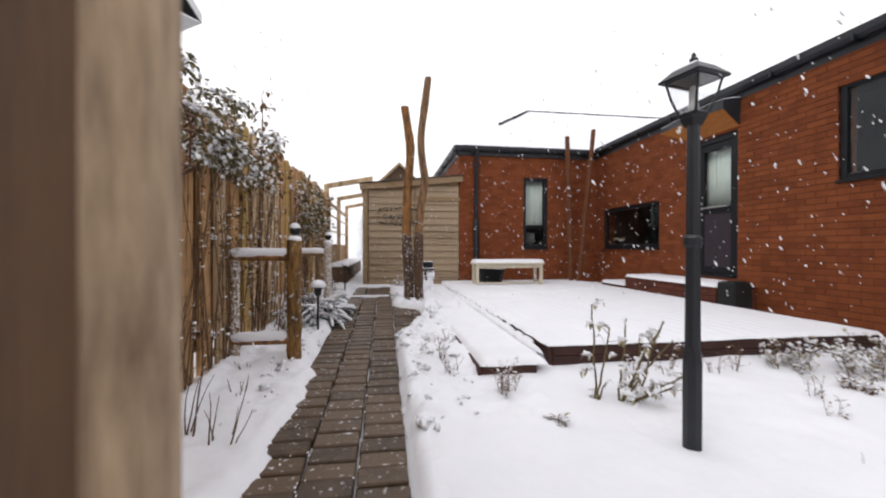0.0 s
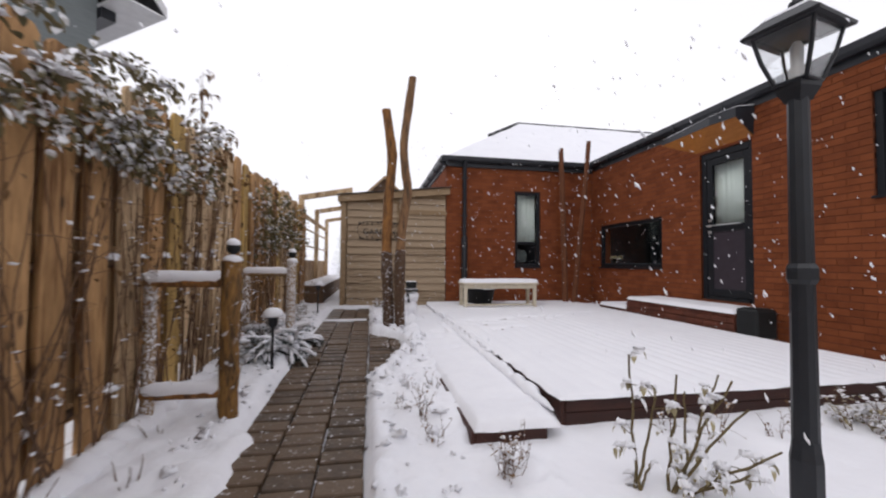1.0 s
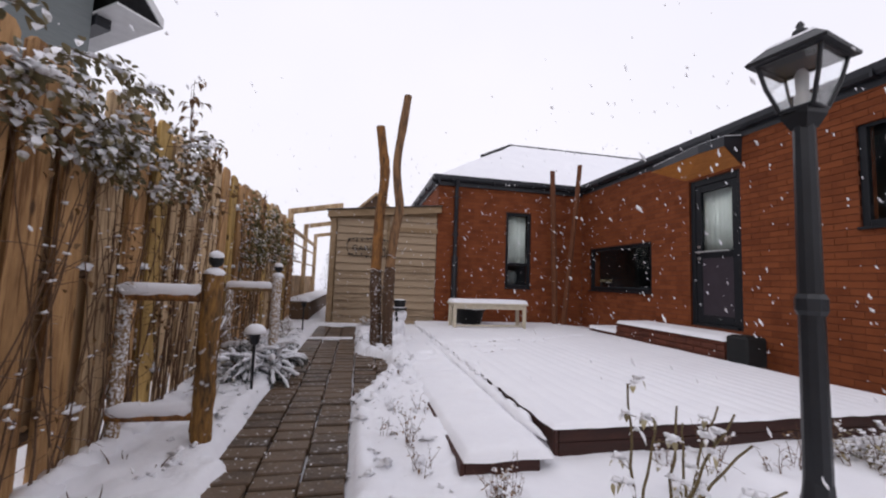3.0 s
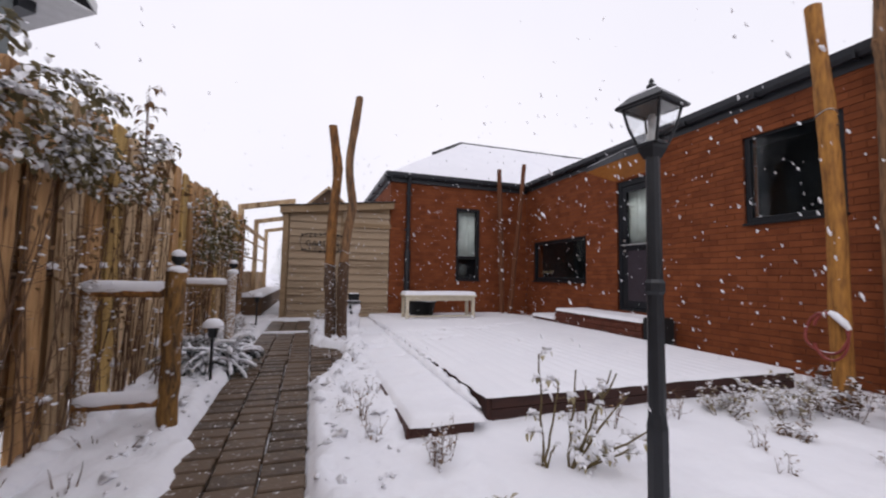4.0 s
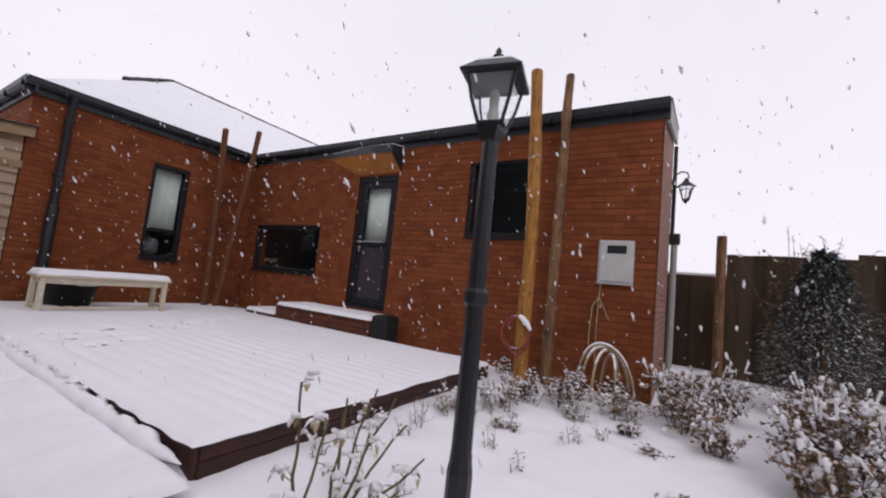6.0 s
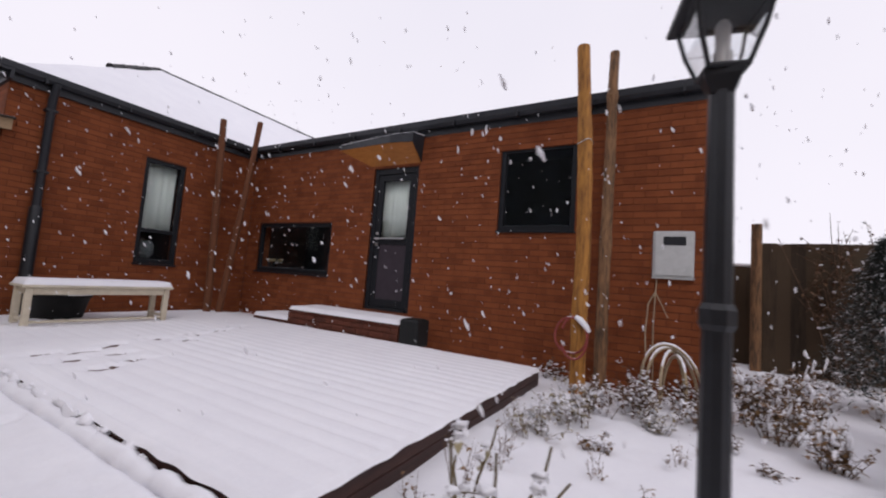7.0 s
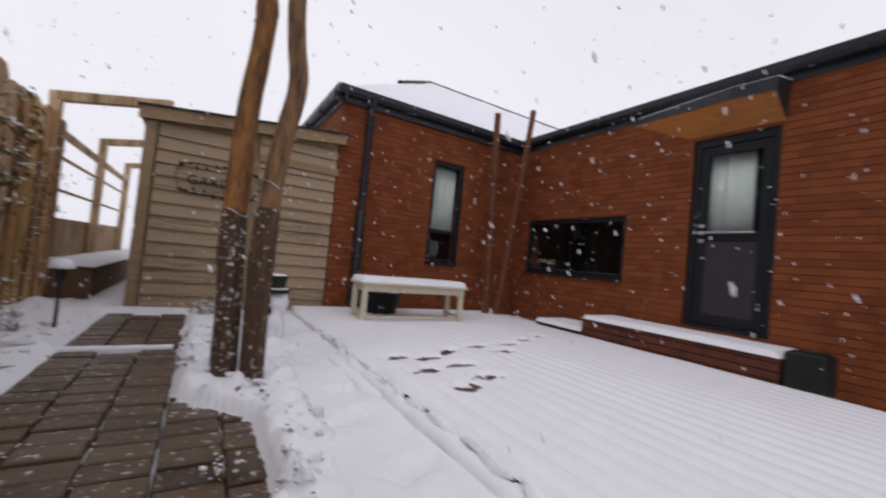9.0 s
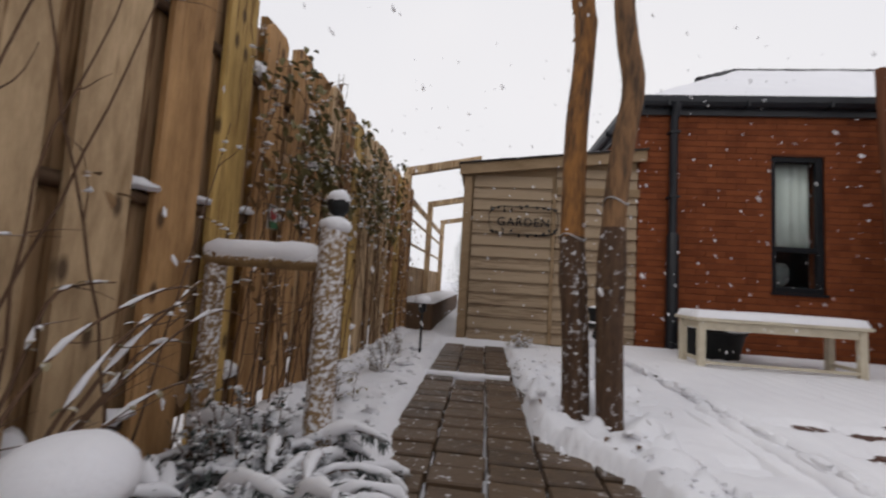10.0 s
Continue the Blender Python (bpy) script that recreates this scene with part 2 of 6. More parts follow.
M_TAG_Y = mat("yellow_flower_print", (0.65, 0.4, 0.04), (0.55, 0.33, 0.04), 30, 0.5, 0.0)
M_SAWN = mat("rough_sawn_timber", (0.44, 0.33, 0.22), (0.13, 0.085, 0.055), 9, 0.85, 1.0, 50, stretch=(3, 3, 0.5), half=0.2)
M_GLASS = glass_mat("window_glass", ior=1.27)
M_LGLASS = glass_mat("lantern_glass", (0.96, 0.97, 0.98), 0.02)


# ---- mesh building ----
class Geo:
    """Gathers verts and faces for one mesh."""

    def __init__(self):
        self.v, self.f, self.m, self.s = [], [], [], []

    def add(self, vs, fs, mi=0, smooth=False):
        o = len(self.v)
        self.v.extend(tuple(p) for p in vs)
        self.f.extend(tuple(i + o for i in q) for q in fs)
        self.m.extend([mi] * len(fs))
        self.s.extend([smooth] * len(fs))

    def box(self, x0, y0, z0, x1, y1, z1, mi=0):
        vs = [(x, y, z) for z in (z0, z1) for y in (y0, y1) for x in (x0, x1)]
        self.add(vs, [(0, 2, 3, 1), (4, 5, 7, 6), (0, 1, 5, 4), (2, 6, 7, 3), (0, 4, 6, 2), (1, 3, 7, 5)], mi)

    def cbox(self, x0, y0, z0, x1, y1, z1, c=0.006, mi=0):
        """A box with chamfered edges."""
        c = min(c, (x1 - x0) * 0.45, (y1 - y0) * 0.45, (z1 - z0) * 0.45)
        lo, hi = (x0, y0, z0), (x1, y1, z1)
        ids, vs = {}, []
        for sx in (0, 1):
            for sy in (0, 1):
                for sz in (0, 1):
                    s = (sx, sy, sz)
                    for ax in range(3):
                        p = []
                        for k in range(3):
                            base = hi[k] if s[k] else lo[k]
                            p.append(base if k == ax else base + (-c if s[k] else c))
                        ids[s, ax] = len(vs)
                        vs.append(p)
        fs = []
        for ax in range(3):
            u, w = [k for k in range(3) if k != ax]
            for sd in (0, 1):
                q = []
                for a, b in ((0, 0), (1, 0), (1, 1), (0, 1)):
                    s = [0, 0, 0]
                    s[ax], s[u], s[w] = sd, a, b
                    q.append(ids[tuple(s), ax])
                flip = (sd == 0) != (ax == 1)
                fs.append(tuple(reversed(q)) if flip else tuple(q))
            for a in (0, 1):
                for b in (0, 1):
                    s0, s1 = [0, 0, 0], [0, 0, 0]
                    s0[u], s0[w], s1[u], s1[w], s1[ax] = a, b, a, b, 1
                    q = [ids[tuple(s0), u], ids[tuple(s1), u], ids[tuple(s1), w], ids[tuple(s0), w]]
                    fs.append(tuple(q))
        for sx in (0, 1):
            for sy in (0, 1):
                for sz in (0, 1):
                    fs.append(tuple(ids[(sx, sy, sz), k] for k in range(3)))
        self.add(vs, fs, mi)

    def prism(self, poly, z0, z1, mi=0):
        """A flat polygon given in x, y, thickened from z0 to z1."""
        n = len(poly)
        vs = [(x, y, z0) for x, y in poly] + [(x, y, z1) for x, y in poly]
        fs = [tuple(reversed(range(n))), tuple(range(n, 2 * n))] + [(i, (i + 1) % n, n + (i + 1) % n, n + i) for i in range(n)]
        self.add(vs, fs, mi)

    def tube(self, pts, rad, n=8, mi=0, caps=True, smooth=True):
        pts = [Vector(p) for p in pts]
        if not hasattr(rad, "__len__"):
            rad = [rad] * len(pts)
        vs, fs = [], []
        ref = None
        for i, p in enumerate(pts):
            d = (pts[min(i + 1, len(pts) - 1)] - pts[max(i - 1, 0)]).normalized()
            if ref is None:
                ref = Vector((1, 0, 0)) if abs(d.x) < 0.8 else Vector((0, 1, 0))
            a = (ref - d * ref.dot(d)).normalized()
            ref = a
            b = d.cross(a)
            for k in range(n):
                t = 2 * math.pi * k / n
                vs.append(p + (a * math.cos(t) + b * math.sin(t)) * rad[i])
        for i in range(len(pts) - 1):
            for k in range(n):
                k2 = (k + 1) % n
                fs.append((i * n + k, i * n + k2, (i + 1) * n + k2, (i + 1) * n + k))
        self.add(vs, fs, mi, smooth)
        if caps:
            o = (len(pts) - 1) * n
            self.add(vs[:n], [tuple(reversed(range(n)))], mi)
            self.add(vs[o:], [tuple(range(n))], mi)

    def ball(self, c, r, seg=8, rings=5, mi=0, wob=0.0, low=-1.0):
        """An ellipsoid, uneven by wob, cut off below low."""
        rx, ry, rz = r if hasattr(r, "__len__") else (r, r, r)
        vs, fs = [], []
        for j in range(rings + 1):
            ph = -math.pi / 2 + math.pi * j / rings
            for k in range(seg):
                t = 2 * math.pi * k / seg
                d = Vector((math.cos(ph) * math.cos(t), math.cos(ph) * math.sin(t), max(math.sin(ph), low)))
                w = 1 + (wob * noise.noise(Vector(c) * 3.1 + d * 1.7) if wob else 0)
                vs.append((c[0] + d.x * rx * w, c[1] + d.y * ry * w, c[2] + d.z * rz * w))
        for j in range(rings):
            for k in range(seg):
                k2 = (k + 1) % seg
                fs.append((j * seg + k, j * seg + k2, (j + 1) * seg + k2, (j + 1) * seg + k))
        self.add(vs, fs, mi, True)

    def leaf(self, p, d, up, ln, wd_, mi=0, bend=0.25):
        """A folded, drooping oval leaf; a very slim one is a plain needle."""
        p, d = Vector(p), Vector(d).normalized()
        s = d.cross(Vector(up))
        s = s.normalized() if s.length > 1e-4 else Vector((1, 0, 0))
        n = s.cross(d)
        if wd_ > ln * 0.35:
            rows = [(0.0, 0.0), (0.16, 0.34), (0.42, 0.5), (0.72, 0.40), (1.0, 0.0)]
            vs = []
            for t, h in rows:
                c = p + d * ln * (t - 0.12 * t * t) - n * ln * bend * 1.3 * t * t
                vs += [c] if h == 0 else [c + s * wd_ * h + n * wd_ * h * 0.3, c, c - s * wd_ * h + n * wd_ * h * 0.3]
            fs = [(0, 2, 1), (0, 3, 2), (1, 2, 5, 4), (2, 3, 6, 5), (4, 5, 8, 7), (5, 6, 9, 8), (7, 8, 10), (8, 9, 10)]
            self.add(vs, fs, mi, True)
            return
        mid = p + d * ln * 0.5
        tip = p + d * ln - n * ln * bend
        self.add([p, mid + s * wd_ / 2 + n * wd_ * 0.18, mid - s * wd_ / 2 + n * wd_ * 0.18, tip, mid], [(0, 4, 1), (0, 2, 4), (4, 3, 1), (2, 3, 4)], mi)

    def lathe(self, c, prof, n=16, mi=0, smooth=True):
        """A turned form: radius and height pairs round the upright through c."""
        vs, fs = [], []
        for r, z in prof:
            for k in range(n):
                t = 2 * math.pi * k / n + math.pi / n
                vs.append((c[0] + r * math.cos(t), c[1] + r * math.sin(t), c[2] + z))
        for j in range(len(prof) - 1):
            for k in range(n):
                k2 = (k + 1) % n
                fs.append((j * n + k, j * n + k2, (j + 1) * n + k2, (j + 1) * n + k))
        self.add(vs, fs, mi, smooth)
        self.add(vs[:n], [tuple(reversed(range(n)))], mi)
        self.add(vs[-n:], [tuple(range(n))], mi)

    def data(self, name, mats):
        me = bpy.data.meshes.new(name)
        me.from_pydata(self.v, [], self.f)
        for q in mats if isinstance(mats, (list, tuple)) else [mats]:
            me.materials.append(q)
        me.polygons.foreach_set("material_index", self.m)
        me.polygons.foreach_set("use_smooth", self.s)
        me.update()
        return me


def thing(name, base, label, category, group="", kind=""):
    ob = new(name)
    ob.location = base
    ob.empty_display_size = 0.1
    ob["base"] = 1
    return tagged(ob, label, category, group, kind)


def part(name, geo, material, parent=None, label="", kind=""):
    """One mesh under a thing or part, with world places."""
    ob = new(name, geo.data(name, material) if isinstance(geo, Geo) else geo)
    if parent is not None:
        ob.parent = parent
        m = Matrix.Translation(parent.location) if parent.data is None else Matrix.Identity(4)
        ob.matrix_parent_inverse = m.inverted()
    return tagged(ob, label, kind=kind)


def solo(name, geo, material, label, category="", group="", kind=""):
    ob = new(name, geo.data(name, material))
    return tagged(ob, label, category, group, kind)


def gz(y):
    """The garden's gentle rise along y."""
    return -0.125 + 0.14 * min(max((y - 2.6) / 4.4, 0), 1)


def fbm(x, y, z=0.0):
    return noise.noise((x, y, z)) + 0.5 * noise.noise((2.1 * x, 2.1 * y, z + 5)) + 0.25 * noise.noise((4.3 * x, 4.3 * y, z + 9))


# ---- ground, path ----
PATH_L, PATH_R = -0.09, 0.62


def path_right(y):
    """Where the snow begins beside the path; it bays out by the logs."""
    bay = 0.36 * min(max((y - 5.05) / 0.6, 0.0), 1.0) * min(max((6.78 - y) / 0.4, 0.0), 1.0)
    return PATH_R + bay + 0.02 * noise.noise((y * 5, 3.3, 0))


def snow_depth(x, y):
    """How far the snow lies above (or the soil below) the paving."""
    left = PATH_L + 0.02 + 0.05 * fbm(y * 2.3, 1.7) + 0.03 * fbm(y * 9, 4.4) + (0.06 if y < 4 else 0.0) + 0.10 * math.exp(-((y - 6.1) / 0.45) ** 2)
    right = path_right(y)
    if 0.0 < y < 9.55 and x < right + 0.2:
        far = max(left - x, x - right)
        if y > 7.9:
            far = max(-0.12 - x, x - 0.62) + 0.05 * fbm(x * 4, y * 4)
        t = min(max((far + 0.02) / 0.09, 0), 1)
        rag = 0.02 * fbm(x * 9, y * 9, 2)
        return -0.055 + (0.095 + rag) * t * t * (3 - 2 * t)
    return 0.04


def ground_z(x, y):
    z = gz(y) + snow_depth(x, y)
    if -1.0 < x < 9 and -1 < y < 12 and snow_depth(x, y) > 0:
        z += 0.020 * fbm(x * 1.3, y * 1.3) + 0.009 * fbm(x * 6, y * 6, 4) + (0.035 * abs(fbm(x * 7, y * 7, 11)) if x < -0.1 else 0)
        if 0.62 < x < 1.5 and 3 < y < 8.5:
            k = min(max((y - 4.4) / 1.2, 0.2), 1) * min(max((8.0 - y) / 0.5, 0.15), 1)
            z += 0.045 * max(0, fbm(x * 2.6, y * 2.6, 7)) + (0.4 + 0.6 * k) * (0.12 * abs(fbm(x * 5.2, y * 5.2, 8)) + 0.03 * fbm(x * 11, y * 11, 3) - 0.025)
            # a rounded heap thrown up along the path's edge
            e = x - path_right(y)
            if 0 < e < 0.3:
                z += k * 0.05 * math.sin(math.pi * min(e / 0.3, 1) ** 0.6) * (0.7 + 0.6 * fbm(x * 4, y * 4, 14))
        # snow banked up round the low step
        d = math.hypot(max(0.95 - x, 0, x - 1.74), max(4.05 - y, 0, y - 8.2))
        t = min(max(1 - d / 0.34, 0), 1)
        t = t * t * (3 - 2 * t)
        if snow_depth(x, y) > 0.02 and x < 1.8:
            z += t * max(0.0, -0.002 + 0.014 * fbm(x * 3, y * 3, 6) - z) + t * 0.022 * abs(fbm(x * 8, y * 8, 3))
        if 1.29 < x < 1.56 and 3.77 < y < 7.3 or 1.84 < x < 4.84 and y > 3.86:
            z = min(z, -0.07)
    return z


def axis(lo, hi, step, far):
    inner = list(np.arange(lo, hi + step / 2, step))
    outer = [0.3, 0.8, 1.6, 3, 6, 12, 25, 60, far]
    return [lo - d for d in reversed(outer)] + inner + [hi + d for d in outer]


GX, GY = axis(-1.0, 6.0, 0.036, 300), axis(0.6, 10.2, 0.036, 300)
g = Geo()
g.v = [(x, y, ground_z(x, y)) for y in GY for x in GX]
w = len(GX)
g.f = [(j * w + i, j * w + i + 1, (j + 1) * w + i + 1, (j + 1) * w + i) for j in range(len(GY) - 1) for i in range(w - 1)]
g.m, g.s = [0] * len(g.f), [True] * len(g.f)
solo("ground", g, M_SNOW_GND, "snow-covered garden ground with soft uneven drifts", "snowy ground", kind="structure")

# ---- house ----
XA, YB, YE = 5.50, 9.68, 2.25
EAVE = 3.0
W1 = (3.685, 4.268, 0.85, 2.48)
W2 = (7.505, 9.35, 0.865, 1.737)
DOOR = (5.872, 6.70, 0.42, 2.57)
W3 = (3.645, 4.607, 1.615, 2.685)


def cells(u0, u1, z0, z1, holes):
    """The wall's solid rectangles round its openings."""
    us = sorted({u0, u1, *[h for o in holes for h in o[:2]]})
    out = []
    for a, b in zip(us, us[1:]):
        mid = (a + b) / 2
        z = z0
        for o in sorted((o for o in holes if o[0] < mid < o[1]), key=lambda o: o[2]):
            if o[2] > z:
                out.append((a, b, z, o[2]))
            z = o[3]
        out.append((a, b, z, z1))
    return out


def courses(u0, u1, z0, z1, holes, ch=0.075, ln=0.225, joint=0.010, perp=0.004):
    """Brick rectangles in running bond, cut round the openings."""
    out, row, z = [], 0, z0
    while z < z1 - 0.02:
        top = min(z + ch - joint, z1)
        mid = (z + top) / 2
        spans, a = [], u0
        for o in sorted(o for o in holes if o[2] < mid < o[3]):
            spans.append((a, o[0]))
            a = o[1]
        spans.append((a, u1))
        for s, e in spans:
            u = u0 - (ln / 2 if row % 2 else 0)
            while u < e:
                p, q = max(u, s), min(u + ln - perp, e)
                if q - p > 0.02:
                    out.append((p, q, z, top))
                u += ln
        z += ch
        row += 1
    return out


def brick_wall(name, label, axis_name, face, u0, u1, z0, z1, holes, thick=0.25, near=None, side=1, face_mat=None):
    """A cored wall with proud bricks. axis_name is the direction of the face's normal; near picks the bricks that are objects of their own."""
    core = Geo()
    f0, f1 = (face + 0.0045 * side, face + thick * side)
    f0, f1 = min(f0, f1), max(f0, f1)
    for a, b, c, d in cells(u0, u1, z0, z1, holes):
        if axis_name == "x":
            core.box(f0, a, c, f1, b, d)
        else:
            core.box(a, f0, c, b, f1, d)
    wall = solo(name, core, M_MORTAR, label, "brick wall", kind="structure")
    rest, shared, count = Geo(), {}, 0
    rnd = random.Random(name)
    for p, q, c, d in courses(u0, u1, z0, z1, holes):
        pr = rnd.uniform(0.0, 0.003)
        if near and near(p, c) and count < 300 and abs(q - p - 0.222) < 1e-6:
            key = round(d - c, 4)
            if key not in shared:
                b = Geo()
                if axis_name == "x":
                    b.cbox(0, 0, 0, 0.03, 0.222, d - c, 0.003)
                else:
                    b.cbox(0, 0, 0, 0.222, 0.03, d - c, 0.003)
                shared[key] = b.data("brick", M_BRICK)
            ob = part("brick", shared[key], None, wall)
            ob.location = (face - pr, p, c) if axis_name == "x" else (p, face - pr, c)
            count += 1
        elif axis_name == "x":
            s0, s1 = sorted((face - pr * side, face + 0.03 * side))
            rest.cbox(s0, p, c, s1, q, d, 0.003)
        else:
            rest.cbox(p, face - pr, c, q, face + 0.03, d, 0.003)
    part("brickwork", rest, face_mat or M_BRICK_J, wall, kind="stuff")
    return wall


brick_wall("wall_east", "long red brick garden wall of the house with dark joints", "x", XA, YE, YB, -0.12, EAVE, [W2, DOOR, W3], near=lambda p, c: 2.3 < p < 5.8 and 0.55 < c < 1.9)
brick_wall("wall_north", "red brick house wall behind the snowy deck", "y", YB, 2.17, XA, -0.05, EAVE, [W1])
brick_wall("wall_end", "brick end wall of the house, coloured pale for sky sheen and light mortar", "y", YE - 0.015, XA + 0.004, 8.2, -0.12, EAVE, [], face_mat=M_PALEBRICK)
brick_wall("wall_side", "red brick side wall of the house beside the shed", "x", 2.17, YB + 0.03, 14.5, 1.6, EAVE, [], side=1)
g = Geo()
g.box(8.0, YE + 0.25, -0.1, 8.2, 14.5, 3.7)
g.box(2.2, 14.3, -0.1, 8.0, 14.5, 3.0)
solo("wall_back", g, M_RENDER, "plain rear walls closing the house", "house wall", kind="structure")
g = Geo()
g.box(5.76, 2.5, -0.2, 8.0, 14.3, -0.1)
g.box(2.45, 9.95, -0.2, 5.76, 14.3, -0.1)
solo("floor_inside", g, M_DARKROOM, "floor inside the house, coloured dark as if unlit", "floor", kind="structure")
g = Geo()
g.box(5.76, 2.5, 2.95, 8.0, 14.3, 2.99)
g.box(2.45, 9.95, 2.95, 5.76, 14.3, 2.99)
solo("ceiling_inside", g, M_DARKROOM, "ceiling inside the house, coloured dark as if unlit", "ceiling", kind="structure")
# partitions added behind the glass, coloured dark so the windows look unlit
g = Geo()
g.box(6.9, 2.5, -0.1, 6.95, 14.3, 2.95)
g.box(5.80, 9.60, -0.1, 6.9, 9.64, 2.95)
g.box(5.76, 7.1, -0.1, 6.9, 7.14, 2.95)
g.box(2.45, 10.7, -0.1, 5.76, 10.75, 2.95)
solo("wall_inner", g, M_DARKROOM, "added partition walls inside the house, coloured dark as if unlit", "inner wall", kind="structure")

# roofs
ZE, RX, RY, RZ = 3.14, 4.67, 12.12, 4.88
x0, y0, x1, y1 = 2.05, 9.55, 13.0, 14.69
roof = thing("roof", (6, 11, 3.1), "snow-covered hipped roof with dark ridge tiles", "roof", kind="structure")


def hip(dz, inset=0.0):
    a = Geo()
    vs = [(x0 + inset, y0 + inset, ZE + dz), (x1, y0 + inset, ZE + dz), (x1, y1, ZE + dz), (x0 + inset, y1, ZE + dz), (RX, RY, RZ + dz), (x1, RY, RZ + dz)]
    a.add(vs, [(0, 1, 5, 4), (0, 4, 3), (3, 4, 5, 2), (1, 2, 5), (0, 3, 2, 1)])
    return a


part("roof_tiles", hip(-0.06), M_TILE, roof)
# snow blanket, thicker and softly uneven
g = Geo()
nu, nv = 44, 12
vs = []
for j in range(nv + 1):
    s = j / nv
    for i in range(nu + 1):
        t = i / nu
        xl = x0 + 0.05 + (RX - x0) * s
        x = xl + (x1 - xl) * t
        y = y0 + 0.05 + (RY - y0 - 0.10) * s
        z = ZE + (RZ - ZE) * s - 0.005 + 0.02 * fbm(x * 1.5, y * 1.5, 3)
        if j == 0:
            z -= 0.03
        vs.append((x, y, z))
g.add(vs, [(j * (nu + 1) + i, j * (nu + 1) + i + 1, (j + 1) * (nu + 1) + i + 1, (j + 1) * (nu + 1) + i) for j in range(nv) for i in range(nu)], 0, True)
vs = []
for j in range(nv + 1):
    s = j / nv
    for i in range(13):
        t = i / 12
        y = y0 + 0.05 + (RY - y0) * s + (y1 - y0 - 2 * (RY - y0) * s) * t
        vs.append((x0 + 0.05 + (RX - x0 - 0.08) * s, y, ZE + (RZ - ZE) * s - 0.03))
g.add(vs, [(j * 13 + i + 1, j * 13 + i, (j + 1) * 13 + i, (j + 1) * 13 + i + 1) for j in range(nv) for i in range(12)], 0, True)
part("roof_snow", g, M_SNOW, roof, "smooth white snow blanket")
ridge_mesh = Geo()
ridge_mesh.lathe((0, 0, 0), [(0.06, 0), (0.055, 0.42), (0.065, 0.425), (0.065, 0.45)], 8)
ridge_data = ridge_mesh.data("ridge_tile", M_TILE)
for i in range(18):
    ob = part("ridge_tile", ridge_data, None, roof)
    ob.matrix_basis = pose(RX + 0.45 * i, RY, RZ - 0.01, 0, 90, 0)
hipdir = Vector((x0 - RX, y0 - RY, ZE - RZ))
for i in range(4):
    p = Vector((RX, RY, RZ - 0.01)) + hipdir * (0.015 + i * 0.105)
    ob = part("ridge_tile", ridge_data, None, roof)
    ob.matrix_basis = Matrix.Translation(p) @ hipdir.to_track_quat("Z", "Y").to_matrix().to_4x4()
# wing roof, flat, with its gutters


def pitched(xa, za, xb, zb, lo_, hi_, ya, yb):
    """A sloping slab that climbs from xa, za to xb, zb between ya and yb."""
    q = Geo()
    vs = [(x, y, z) for y in (ya, yb) for x, z in ((xa, za + lo_), (xb, zb + lo_), (xb, zb + hi_), (xa, za + hi_))]
    q.add(vs, [(0, 1, 2, 3), (7, 6, 5, 4), (0, 4, 5, 1), (1, 5, 6, 2), (2, 6, 7, 3), (3, 7, 4, 0)])
    return q


part("wing_roof", pitched(XA + 0.03, 3.02, 8.3, 3.76, 0.0, 0.10, YE - 0.028, YB + 1.0), M_FELT, roof)
part("wing_snow", pitched(XA + 0.06, 3.02, 8.28, 3.76, 0.104, 0.15, YE, YB + 0.9), M_SNOW, roof)
part("verge_board", pitched(XA + 0.02, 2.94, 8.26, 3.68, 0.0, 0.25, YE - 0.066, YE - 0.03), M_FASCIA_GREY, roof, "grey verge board")
part("verge_trim", pitched(XA + 0.02, 3.192, 8.26, 3.932, 0.0, 0.03, YE - 0.075, YE - 0.025), M_GUTTER, roof)
# gable takes the same brick with the sky sheen in its colour
q = Geo()
q.add([(x, y, z) for y in (YE - 0.012, YE + 0.24) for x, z in ((XA + 0.02, 3.0), (8.2, 3.0), (8.2, 3.74), (XA + 0.02, 3.018))], [(0, 1, 2, 3), (7, 6, 5, 4), (0, 4, 5, 1), (1, 5, 6, 2), (2, 6, 7, 3), (3, 7, 4, 0)])
solo("wall_gable", q, M_PALEBRICK, "pale brick gable under the sloping verge", "house wall", kind="structure")


